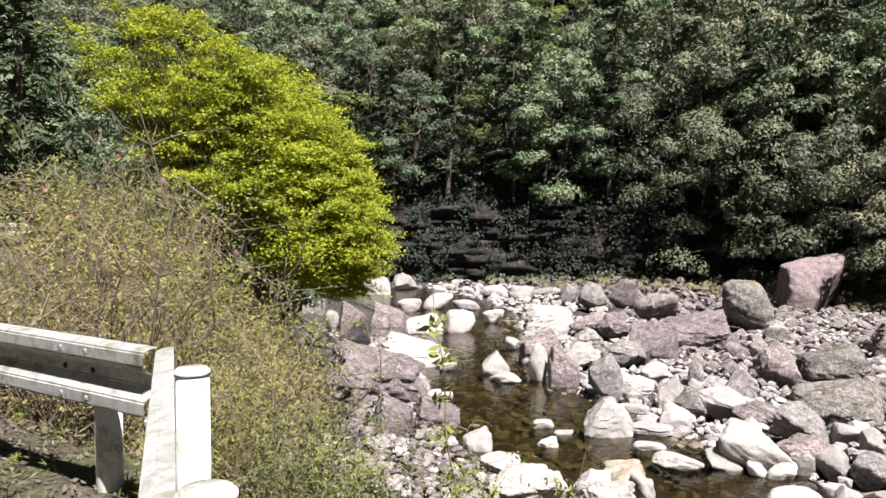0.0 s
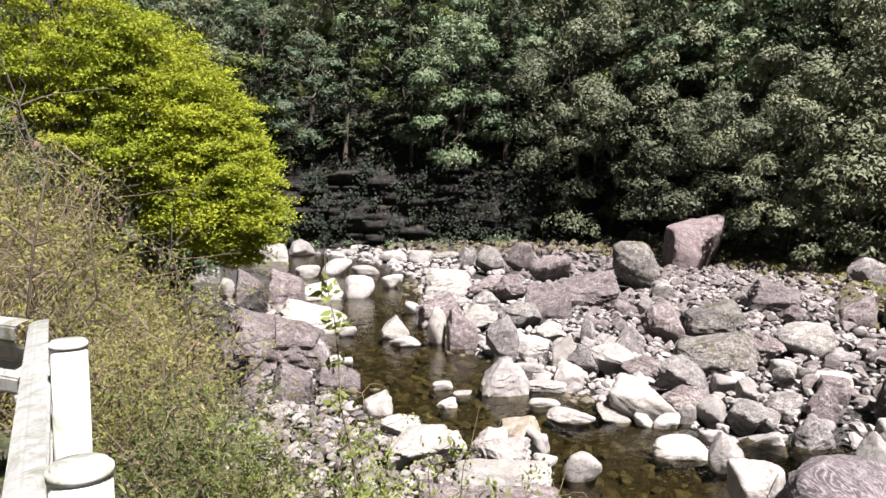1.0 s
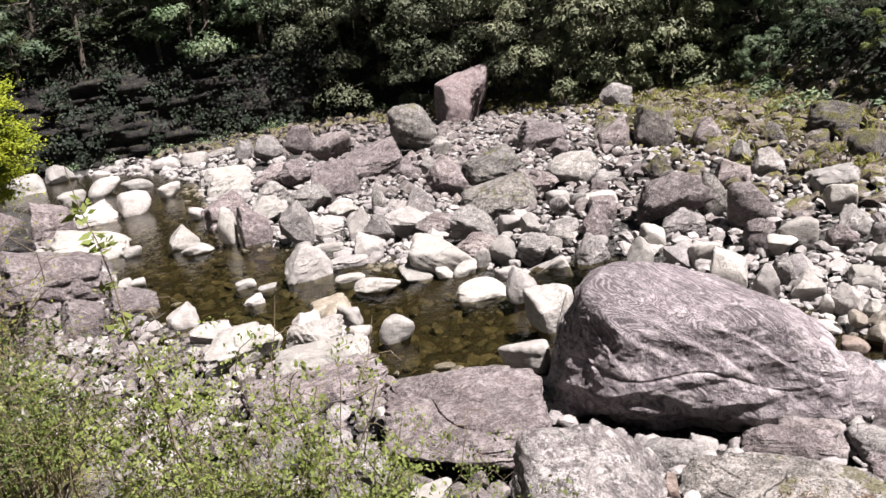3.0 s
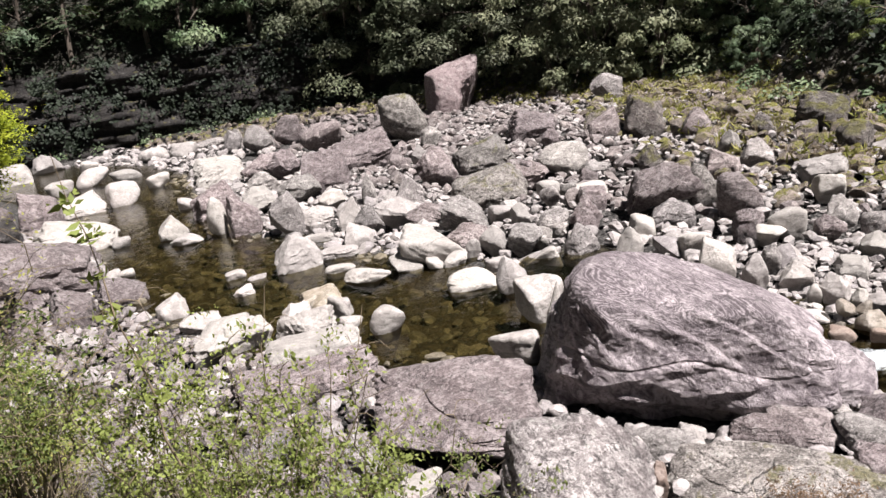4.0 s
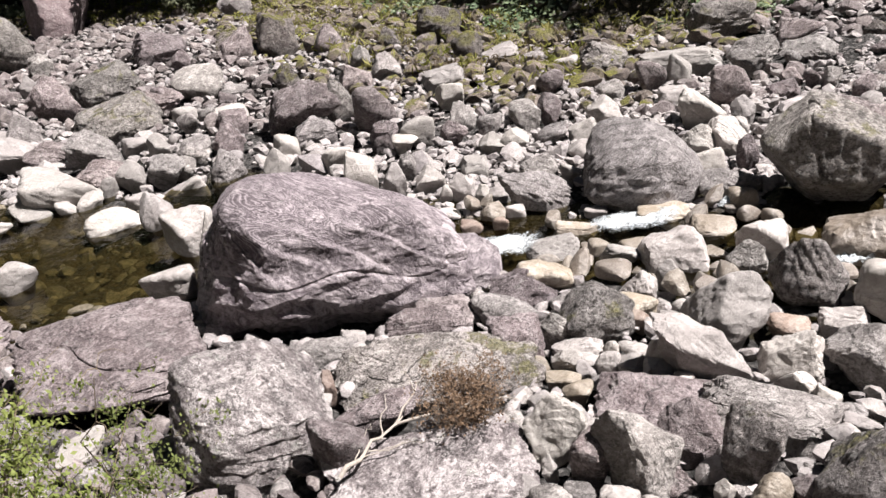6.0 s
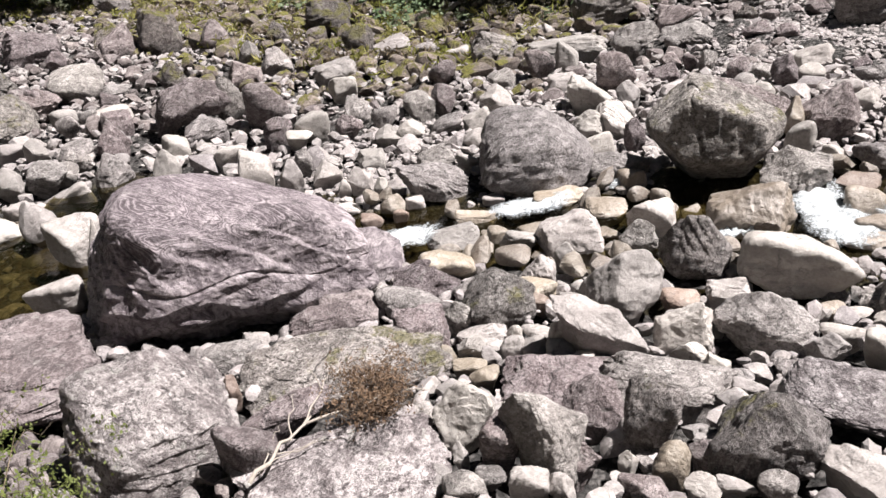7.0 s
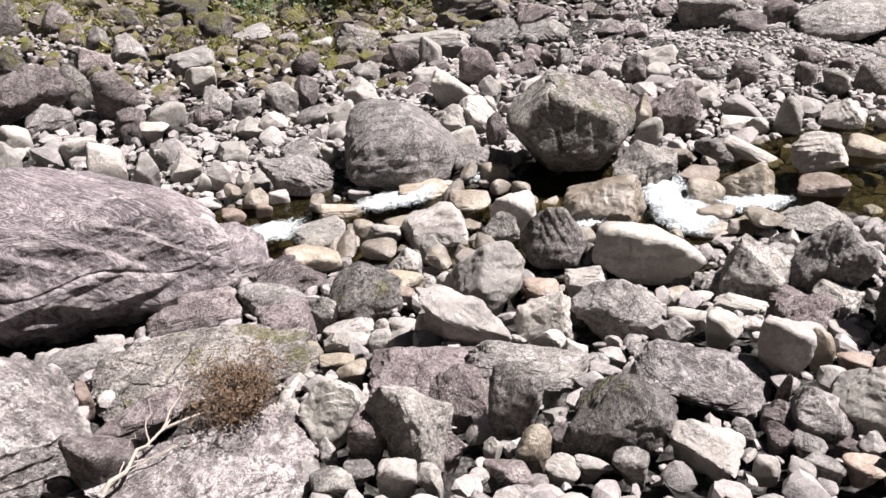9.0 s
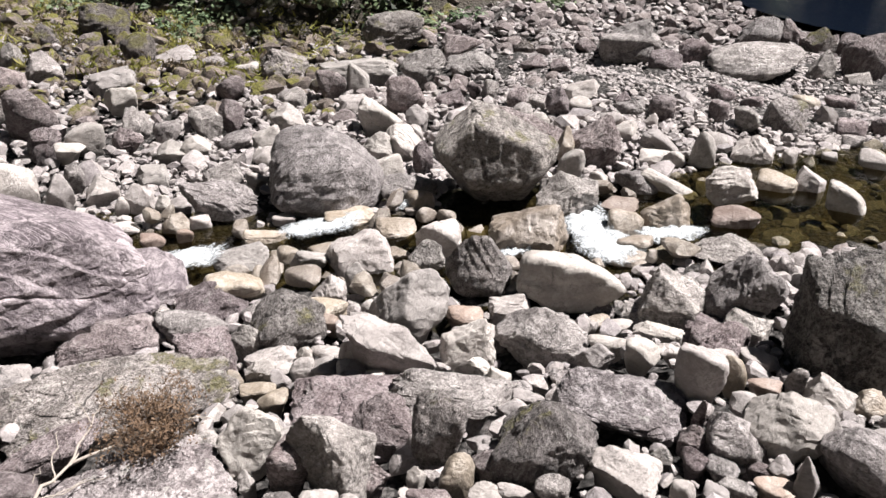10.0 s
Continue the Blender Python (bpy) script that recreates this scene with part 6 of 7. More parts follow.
def conifer(seed, height, radius, per=46):
    """A cypress-like conifer: whorls of drooping, flat boughs."""
    r = np.random.default_rng(seed)
    root = new("tree")
    wood, green = Soup(), Soup()
    wood.tube(limb(r, (0, 0, -0.6), (0, 0, height), 0, 6, 0.005), np.linspace(0.2, 0.02, 6), 6)
    for k in range(15):
        u = k / 14
        z, reach = height * (0.16 + 0.8 * u), radius * (1 - 0.82 * u)
        for m in range(7):
            a = m * 0.9 + k * 1.7 + r.normal(0, 0.2)
            out = np.array([math.cos(a), math.sin(a), 0])
            zb = z + r.normal(0, 0.035) * height
            tip = np.array([0, 0, zb - reach * r.uniform(0.1, 0.4)]) + out * reach * r.uniform(0.75, 1.1)
            wood.tube(limb(r, (0, 0, z), tip, 0.05, 4, 0.02), np.linspace(0.03, 0.008, 4), 3)
            s = r.uniform(0.25, 1.0, per)
            side = np.array([-out[1], out[0], 0])
            c = np.array([0, 0, z]) + (tip - (0, 0, z)) * s[:, None] + side * (r.normal(0, 0.2, per) * reach * (1.15 - s))[:, None]
            c[:, 2] += 0.05 * reach - np.abs(r.normal(0, 0.05, per)) * reach
            green.flecks(c, np.tile((0, 0, 1.0), (per, 1)) + 0.3 * out, 0.34, r, 0.3, 0.6)
    part("trunk", wood.mesh("trunk", BARK["brown"], True), root)
    part("crown", green.mesh("crown", LEAF["conifer"]), root)
    return root


WOOD_WORDS = ["dark glossy evergreen broadleaf tree on the slope", "grey-green billowing evergreen tree on the slope", "olive-tinged evergreen tree on the slope", "dark layered conifer on the slope",
              "young light-green tree among dark evergreens", "low-branched dark evergreen at the foot of the slope"]
KIND, KIND_WORDS = [], []


def kind_of_tree(ob, words):
    tagged(ob, WOOD_WORDS[words], "tree", "trees of the wooded slope")
    KIND.append(ob)


# far trees with few, larger sprays (0 to 6), near ones with fine leaves (7 to 11)
kind_of_tree(broadleaf(1, 11, 4.2, "evergreen", 20, 400, 0.3, 0.0), 0)
kind_of_tree(broadleaf(2, 10, 4.2, "evergreen", 19, 400, 0.29, 0.0), 1)
kind_of_tree(broadleaf(3, 12, 4.6, "olive", 21, 400, 0.3, 0.0), 2)
kind_of_tree(conifer(4, 14, 3.6, 34), 3)
kind_of_tree(broadleaf(5, 10.5, 4.4, "evergreen", 20, 400, 0.29, 0.0), 1)
kind_of_tree(broadleaf(6, 9, 4.6, "evergreen", 22, 380, 0.28, 0.08), 5)
kind_of_tree(broadleaf(7, 7, 3.2, "young", 12, 300, 0.28, 0.0), 4)
kind_of_tree(broadleaf(8, 9, 3.4, "evergreen", 22, 420, 0.21, 0.05), 0)
kind_of_tree(broadleaf(9, 8, 3.3, "olive", 22, 420, 0.21, 0.05), 2)
kind_of_tree(broadleaf(10, 5.5, 2.6, "evergreen", 18, 360, 0.19, 0.0), 5)
kind_of_tree(conifer(11, 12, 2.8, 46), 3)
kind_of_tree(broadleaf(12, 4.5, 2.0, "young", 14, 320, 0.15, 0.04), 4)
kind_of_tree(broadleaf(13, 11, 4.6, "pale", 26, 440, 0.23, 0.0), 2)
trees = []


def plant(kind, x, y, s, turn, sink=0.0):
    z = float(ground(x, y)[0]) - sink
    m = pose(x, y, z, rng.uniform(-5, 5), rng.uniform(-5, 5), turn) @ Matrix.Diagonal((s, s, s * rng.uniform(0.9, 1.12), 1))
    if kind not in trees:
        trees.append(kind)
        KIND[kind].matrix_world = m
    else:
        copy_thing(KIND[kind], m)


def wood(n, xr, yr, keep, gap, seed, kinds, lo=0.8, hi=1.25):
    r = np.random.default_rng(seed)
    put = []
    x, y = r.uniform(*xr, n), r.uniform(*yr, n)
    ok = keep(x, y)
    for a, b in zip(x[ok], y[ok]):
        if all((a - p) ** 2 + (b - q) ** 2 > gap * gap for p, q in put):
            put.append((a, b))
            plant(int(r.choice(kinds)), a, b, r.uniform(lo, hi), r.uniform(0, 360))
    return len(put)


def bearing(x, y):
    return np.degrees(np.arctan2(x, y))


def beyond_foot(x, y):
    return along(FOOT, x, y)[0]


FAR_MIX, NEAR_MIX = [0, 0, 1, 1, 2, 2, 3, 4, 5, 12, 4, 6], [7, 7, 7, 8, 8, 9, 9, 9, 10, 12, 11]
# broad low-skirted trees leaning over the cliff, and on up the far slope
wood(1500, (-45, 40), (48, 100), lambda x, y: (beyond_foot(x, y) > 1.3) & (beyond_foot(x, y) < 3.0) & (y > 50), 3.3, 31, [3, 3, 3, 3, 0], 0.95, 1.15)
wood(6000, (-95, 80), (48, 150), lambda x, y: (beyond_foot(x, y) > 3.2) & (beyond_foot(x, y) < 42) & (bearing(x, y) > -33) & (bearing(x, y) < 42) & (np.hypot(x, y) > 62), 4.8, 32, FAR_MIX, 0.9, 1.25)
# big lit crowns where the far slope meets the nearer one
for kind, x, y, s in ((12, 27.5, 51.5, 0.95), (12, 29.5, 46.5, 0.9), (8, 31, 43.5, 0.95), (12, 33.5, 52, 1.15), (2, 27, 57.5, 0.95), (12, 34.5, 45, 1.2), (12, 37.5, 50, 1.35), (1, 34, 57, 1.2), (12, 40, 44.5, 1.35), (8, 34, 40.5, 0.9), (12, 40, 56, 1.3), (12, 24, 67, 1.0), (2, 26.3, 64.6, 0.95), (12, 27.5, 66.5, 1.2), (12, 22, 70, 1.1)):
    plant(kind, x, y, s, 40 * x)
wood(500, (24, 46), (34, 72), lambda x, y: (beyond_foot(x, y) > 1.5) & (beyond_foot(x, y) < 7), 3.2, 37, [9, 8, 5, 12], 0.7, 1.0)
# the nearer slope across the bar: low fringe, then taller trees
wood(900, (24, 60), (-12, 56), lambda x, y: (beyond_foot(x, y) > 0.4) & (beyond_foot(x, y) < 3.5) & (bearing(x, y) < 98) & (y < 46), 2.4, 34, [9, 9, 8, 11], 0.4, 0.6)
wood(2200, (24, 90), (2, 75), lambda x, y: (beyond_foot(x, y) > 3.2) & (beyond_foot(x, y) < np.where(bearing(x, y) > 48, 24, 34)) & (bearing(x, y) < 86) & (bearing(x, y) > 20) & (np.hypot(x, y) < 62) & (beyond_foot(x, y) > np.where(bearing(x, y) > 41, 14, 8)), 3.7, 35, NEAR_MIX, 0.9, 1.3)
# unseen trees beyond the far pool, added to darken its reflection and shade it
wood(900, (40, 80), (-40, 6), lambda x, y: (beyond_foot(x, y) > 0.5) & (beyond_foot(x, y) < 14) & (bearing(x, y) > 84) & (bearing(x, y) < 116), 4.2, 38, [7, 9, 7, 5], 0.9, 1.2)
# the near bank and the slope above the road, behind the tree in fresh leaf
wood(700, (-50, -6), (27, 72), lambda x, y: (along(EDGE, x, y)[0] > -2) & (shore(x, y)[1] > 5) & (shore(x, y)[0] < 0) & (bearing(x, y) > -40) & (bearing(x, y) < -13), 4.0, 33, [7, 8, 7, 10, 9], 0.8, 1.15)
wood(500, (-80, -14), (20, 110), lambda x, y: (along(EDGE, x, y)[0] < -7.5) & (along(EDGE, x, y)[0] > -45) & (bearing(x, y) > -44) & (bearing(x, y) < -15), 5.0, 36, FAR_MIX, 0.9, 1.3)


def undergrowth():
    """Low leaf mass and fern along the foot of the slope."""
    r = np.random.default_rng(8)
    soup = Soup()
    seg = np.concatenate([[0], np.cumsum(np.hypot(*np.diff(FOOT, axis=0).T))])
    for _ in range(420):
        s = r.uniform(seg[1], seg[-2])
        x, y = np.interp(s, seg, FOOT[:, 0]) + r.normal(0, 1.1), np.interp(s, seg, FOOT[:, 1]) + r.normal(0, 1.1)
        z = float(ground(x, y)[0])
        n, size = 60, r.uniform(0.5, 1.2)
        v = r.normal(0, 1, (n, 3))
        v /= np.linalg.norm(v, axis=1)[:, None]
        v[:, 2] = np.abs(v[:, 2])
        soup.blades(np.array([x, y, z - 0.1]) + v * (size * r.uniform(0.5, 1, (n, 1))), v + (0, 0, 0.5), 0.26, 0.13, r, 0.5)
    tagged(new("undergrowth", soup.mesh("undergrowth", LEAF["evergreen"])), "dark leafy undergrowth at the foot of the wood", "undergrowth", kind="stuff")


def slope_growth():
    """Saplings, fern and fallen boughs that cover the ground of the wood, their dark colour standing in for shade."""
    r = np.random.default_rng(18)
    soup = Soup()
    x, y = r.uniform(-60, 78, 16000), r.uniform(-6, 118, 16000)
    f, az = beyond_foot(x, y), bearing(x, y)
    ok = (f > 0.6) & (f < 36) & (az > -34) & (az < 92)
    x, y = x[ok], y[ok]
    z = ground(x, y)[0]
    for a, b, h in zip(x, y, z):
        n, size = 34, r.uniform(0.6, 1.3)
        v = r.normal(0, 1, (n, 3))
        v /= np.linalg.norm(v, axis=1)[:, None]
        v[:, 2] = np.abs(v[:, 2])
        soup.flecks(np.array([a, b, h]) + v * (size * r.uniform(0.4, 1.1, (n, 1))), v + (0, 0, 0.4), 0.42, r, 0.5)
    tagged(new("undergrowth", soup.mesh("undergrowth", LEAF["shade"])), "saplings and fern under the trees of the slope, coloured dark for shade", "undergrowth", kind="stuff")


undergrowth()
slope_growth()


def spring_tree(x, y, z, turn):
    """A many-stemmed tree in fresh yellow-green leaf: a fan of stems that leans one way, with flat layered sprays on its outside."""
    r = np.random.default_rng(77)
    root = new("tree")
    wood_, green = Soup(), Soup()
    angle = np.radians([-30, -10, 0, 38, 55, 75, 99, 117, 128, 138])
    reach = np.array([3.0, 3.5, 3.6, 3.85, 4.2, 4.8, 5.9, 7.0, 6.7, 4.6])
    heart = np.array([0, 0, 3.7])
    for k in range(16):
        a = radians(-5 + 134 * (k + 0.5) / 16)
        d = r.uniform(-0.5, 0.5)
        tip = heart + np.interp(a, angle, reach) * 0.84 * np.array([math.cos(a) * math.cos(d), 0.6 * math.sin(d), math.sin(a) * math.cos(d)])
        wood_.tube(limb(r, (r.normal(0, 0.25), r.normal(0, 0.2), -0.3), tip, 0.5, 10, 0.018), np.linspace(0.085, 0.012, 10), 6)
    for k in range(1700):
        a = radians(r.uniform(-30, 134))
        d = r.uniform(-1.35, 1.35)
        out = np.interp(a, angle, reach)
        rho = r.uniform(0.6, 1.04) if r.random() < 0.85 else r.uniform(0.35, 0.7)
        if abs(d) > 0.8 and a > 1.4 and r.random() < 0.45:
            continue
        tip = heart + rho * np.array([out * math.cos(a) * math.cos(d), min(out, 3.4) * math.sin(d), out * math.sin(a) * math.cos(d)])
        start = heart + (tip - heart) * 0.72 - (0, 0, 0.25)
        wood_.tube(limb(r, start, tip, 0.08, 5, 0.05), np.linspace(0.02, 0.004, 5), 3)
        n = int(r.uniform(150, 310))
        spray = r.uniform(0.35, 0.7)
        off = r.normal(0, 0.45, (n, 3)) * (spray, spray, 0.13)
        off[:, 2] += r.normal(0, 0.25) * off[:, 0] - 0.1 * np.hypot(off[:, 0], off[:, 1])
        green.flecks(tip + off, np.tile((0, -0.25, 1.0), (n, 1)), 0.082, r, 0.5)
    part("trunk", wood_.mesh("trunk", BARK["brown"], True), root)
    part("crown", green.mesh("crown", LEAF["fresh"]), root)
    root.matrix_world = pose(x, y, z, 0, 0, turn)
    tagged(root, "many-stemmed tree in fresh yellow-green spring leaf", "tree")


spring_tree(-5.3, 21.5, -3.2, 13.9)


# ---- scrub on the bank ----
def shrub(seed, height, spread, stems, leaf, leaves, size, wood_kind="twig", flowers=0, fork=5, thick=0.011, low=0.25):
    """A shrub of arching forked twigs with small leaves along them."""
    r = np.random.default_rng(seed)
    root = new("shrub")
    wood_, green, bloom = Soup(), Soup(), Soup()
    spots = []
    for k in range(stems):
        a, out = r.uniform(0, 2 * np.pi), r.uniform(0.15, 1.0) * spread
        tip = np.array([math.cos(a) * out, math.sin(a) * out, height * r.uniform(0.55, 1.0)])
        p = limb(r, (math.cos(a) * 0.12, math.sin(a) * 0.12, -0.1), tip, 0.14 * height, 7, 0.045)
        wood_.tube(p, np.linspace(thick, thick * 0.25, 7) * (2.2 if k % 9 == 0 else 1), 3)
        for m in range(fork):
            i = r.integers(2, 7)
            d = r.normal(0, 1, 3)
            d[2] = abs(d[2]) * 0.8
            end = p[i] + d / np.linalg.norm(d) * r.uniform(0.2, 0.5) * height * 0.6
            t = limb(r, p[i], end, 0.03, 4, 0.06)
            wood_.tube(t, np.linspace(thick * 0.5, thick * 0.16, 4), 3)
            spots.append(t)
            i2 = r.integers(1, 3)
            t2 = limb(r, t[i2], t[i2] + r.normal(0, 0.13, 3) * height * 0.6, 0, 3, 0.05)
            wood_.tube(t2, np.linspace(thick * 0.3, thick * 0.12, 3), 3)
            spots.append(t2)
        spots.append(p[3:])
    pts = np.concatenate(spots)
    pts = pts[pts[:, 2] > low * height]
    leafy = pts[r.random(len(pts)) < 0.3]
    pick = leafy[r.integers(0, len(leafy), leaves)] + r.normal(0, size * 1.5, (leaves, 3))
    green.flecks(pick, np.tile((0, 0, 0.8), (leaves, 1)), size, r, 0.7, 0.7)
    part("branchwork", wood_.mesh("branchwork", BARK[wood_kind], True), root)
    part("foliage", green.mesh("foliage", LEAF[leaf]), root)
    if flowers:
        pick = pts[r.integers(0, len(pts), flowers)]
        bloom.blades(np.repeat(pick, 4, 0) + r.normal(0, 0.02, (flowers * 4, 3)), r.normal(0, 1, (flowers * 4, 3)), 0.06, 0.05, r, 0.5)
        part("blossom", bloom.mesh("blossom", LEAF["petal"]), root, "faded pink blossoms")
    return root


SCRUB = [shrub(101, 2.3, 1.5, 48, "scrub", 5000, 0.05, flowers=26, thick=0.01), shrub(102, 1.9, 1.4, 46, "scrub", 6000, 0.05, thick=0.009), shrub(103, 2.5, 1.4, 56, "scrub", 1800, 0.048, fork=6, thick=0.011),
         shrub(104, 1.6, 1.3, 42, "young", 4800, 0.05, thick=0.009), shrub(105, 3.6, 1.7, 58, "scrub", 7600, 0.055, fork=6, thick=0.013, flowers=24)]
SCRUB_WORDS = ["tangled grey-brown shrub with sparse leaves and faded blossoms", "dense twiggy shrub with small olive leaves", "mostly bare twiggy shrub with dry leaves", "low shrub with fresh small leaves", "tall tangled shrub with thin twigs and small yellow-green leaves"]
for ob, words in zip(SCRUB, SCRUB_WORDS):
    tagged(ob, words, "shrub", "scrub on the bank")
used = set()


def bush(kind, x, y, s, turn, lift=0.0):
    z = float(ground(x, y)[0]) + lift
    m = pose(x, y, z, 0, 0, turn) @ Matrix.Diagonal((s, s, s, 1))
    if kind not in used:
        used.add(kind)
        SCRUB[kind].matrix_world = m
    else:
        copy_thing(SCRUB[kind], m)


srng = np.random.default_rng(55)
thicket = []
for _ in range(900):
    x, y = srng.uniform(-13, 3.5), srng.uniform(4.3, 24)
    e = float(along(EDGE, np.array([x]), np.array([y]))[0][0])
    az = math.degrees(math.atan2(x, y))
    if 0.35 < e < 6.5 and all((x - a) ** 2 + (y - b) ** 2 > 1.05 for a, b in thicket) and -40 < az < (-17 if y > 8 else -13) and len(thicket) < 70:
        s = srng.uniform(0.85, 1.35)
        if az < -25.5:
            s = min(s, (1.5 - 0.06 * math.hypot(x, y) - float(ground(x, y)[0])) / 2.4)
        if s > 0.4:
            thicket.append((x, y))
            bush(int(srng.choice(4, p=[0.3, 0.3, 0.18, 0.22])), x, y, s, srng.uniform(0, 360), -0.1)
for kind, x, y, s in ((1, -8.6, 20.5, 1.9), (1, -7.4, 19.6, 1.7), (3, -9.3, 21.5, 1.9), (3, -6.0, 17.3, 1.5), (1, -8.0, 22.5, 2.2), (4, -4.3, 9.6, 1.0), (4, -3.6, 8.9, 0.95), (4, -3.2, 9.9, 1.05), (4, -4.9, 11.2, 1.1), (4, -4.3, 12.6, 1.1), (4, -2.5, 8.2, 0.8), (4, -3.4, 12.0, 1.0), (4, -5.6, 13.4, 1.2), (4, -4.2, 15.5, 1.1), (4, -6.6, 15.0, 1.2), (3, -5.5, 12.0, 1.3)):
    bush(kind, x, y, s, 50 * x, -0.1)


def bare_stem(seed, x, y, height, lean):
    """A dark crooked stem of the scrub, with a few bare twigs."""
    r = np.random.default_rng(seed)
    ob = new("sapling")
    stem = Soup()
    p = limb(r, (0, 0, -0.2), (lean, 0.2 * lean, height), 0, 9, 0.03)
    stem.tube(p, np.linspace(0.017, 0.005, 9), 5)
    part("stem", stem.mesh("stem", BARK["brown"], True), ob)
    for k in range(7):
        i, soup = r.integers(3, 9), Soup()
        soup.tube(limb(r, p[i], p[i] + r.normal(0, 0.3, 3) + (0, 0, 0.25), 0.02, 6, 0.05), np.linspace(0.007, 0.002, 6), 4)
        part("twig", soup.mesh("twig", BARK["brown"], True), ob)
    ob.matrix_world = pose(x, y, float(ground(x, y)[0]))
    tagged(ob, "dark crooked bare sapling in the scrub", "sapling", "scrub on the bank")


for k, (x, y, h, lean) in enumerate(((-3.5, 6.9, 2.6, -0.15), (-3.0, 6.6, 2.8, 0.1), (-1.95, 6.1, 3.6, -0.4), (-2.3, 6.4, 2.6, 0.3), (-1.5, 6.4, 2.9, 0.2), (-3.9, 8.3, 3.1, 0.3), (-2.4, 8.5, 3.6, -0.2))):
    bare_stem(200 + k, x, y, h, lean)

for kind, x, y, s, turn in ((3, -0.75, 4.9, 0.65, 40), (3, 0.1, 5.3, 0.6, 160), (1, -1.1, 6.2, 0.7, 250), (3, 0.9, 5.0, 0.5, 300), (0, -0.3, 6.6, 0.55, 90), (1, -1.6, 8.2, 0.6, 20), (3, -0.7, 9.2, 0.5, 200), (0, -2.0, 10.0, 0.6, 130), (1, 0.4, 8.0, 0.42, 310), (2, -1.4, 11.5, 0.55, 60)):
    bush(kind, x, y, s, turn, -0.05)

# leafy shrubs at the edge: a few dark forked stems, bright leaves in small bunches
def leafy_shrub(seed, height, spread, stems, bunches):
    r = np.random.default_rng(seed)
    root = new("shrub")
    wood_, green = Soup(), Soup()
    tips = []
    for k in range(stems):
        a, out = 2.4 * k + r.normal(0, 0.4), r.uniform(0.2, 1.0) * spread
        tip = np.array([math.cos(a) * out, math.sin(a) * out, height * r.uniform(0.6, 1.0)])
        p = limb(r, (math.cos(a) * 0.08, math.sin(a) * 0.08, -0.1), tip, 0.1 * height, 9, 0.03)
        wood_.tube(p, np.linspace(0.008, 0.002, 9), 4)
        for m in range(6):
            i = r.integers(3, 9)
            d = r.normal(0, 1, 3) * (1, 1, 0.5) + (0, 0, 0.5)
            t = limb(r, p[i], p[i] + d / np.linalg.norm(d) * r.uniform(0.15, 0.42), 0.03, 5, 0.06)
            wood_.tube(t, np.linspace(0.003, 0.001, 5), 3)
            tips += list(t[1:])
        tips += list(p[5:])
    tips = np.array(tips)
    for c in tips[r.integers(0, len(tips), bunches)]:
        n = r.integers(10, 26)
        green.blades(c + r.normal(0, 0.05, (n, 3)) * (1, 1, 0.7), r.normal(0, 0.5, (n, 3)) + (0, -0.2, 0.9), 0.03, 0.016, r, 0.5)
    part("branchwork", wood_.mesh("branchwork", BARK["twig"], True), root)
    part("foliage", green.mesh("foliage", LEAF["bright"]), root)
    return tagged(root, "sparse leafy shrub with fresh green leaves at the road's edge", "shrub", "shrubs at the road's edge")


front = leafy_shrub(120, 1.55, 0.7, 10, 135)
for k, (x, y, top, turn) in enumerate(((-0.08, 4.6, 0.4, 20), (-0.56, 4.57, 0.25, 90), (0.32, 4.59, 0.05, 160), (0.68, 4.55, -0.12, 130), (0.96, 4.5, -0.35, 250), (1.27, 4.42, -0.7, 70), (1.75, 4.27, -1.25, 20))):
    foot = float(ground(x, y)[0]) - 0.05
    m = pose(x, y, foot, 0, 0, turn) @ Matrix.Diagonal((0.8 * (top - foot) / 1.7, 0.8 * (top - foot) / 1.7, (top - foot) / 1.8, 1))
    if k:
        copy_thing(front, m)
    else:
        front.matrix_world = m


def shoot():
    """One long upright shoot with leaves up its stem."""
    r = np.random.default_rng(9)
    root = new("shoot")
    wood_, green = Soup(), Soup()
    p = limb(r, (0.16, 0, 0), (-0.04, 0, 1.9), 0, 9, 0.012)
    wood_.tube(p, np.linspace(0.008, 0.002, 9), 4)
    for k in range(80):
        u = r.uniform(0.3, 1.0)
        c = p[int(u * 8)] + r.normal(0, 0.035, 3)
        green.blades(np.array([c]), np.array([[0, 0, 1.0]]), 0.085, 0.035, r, 0.8)
    part("stem", wood_.mesh("stem", BARK["twig"], True), root)
    part("foliage", green.mesh("foliage", LEAF["bright"]), root)
    root.matrix_world = pose(-0.02, 4.4, -0.8)
    tagged(root, "single tall leafy shoot at the road's edge", "shoot")


shoot()


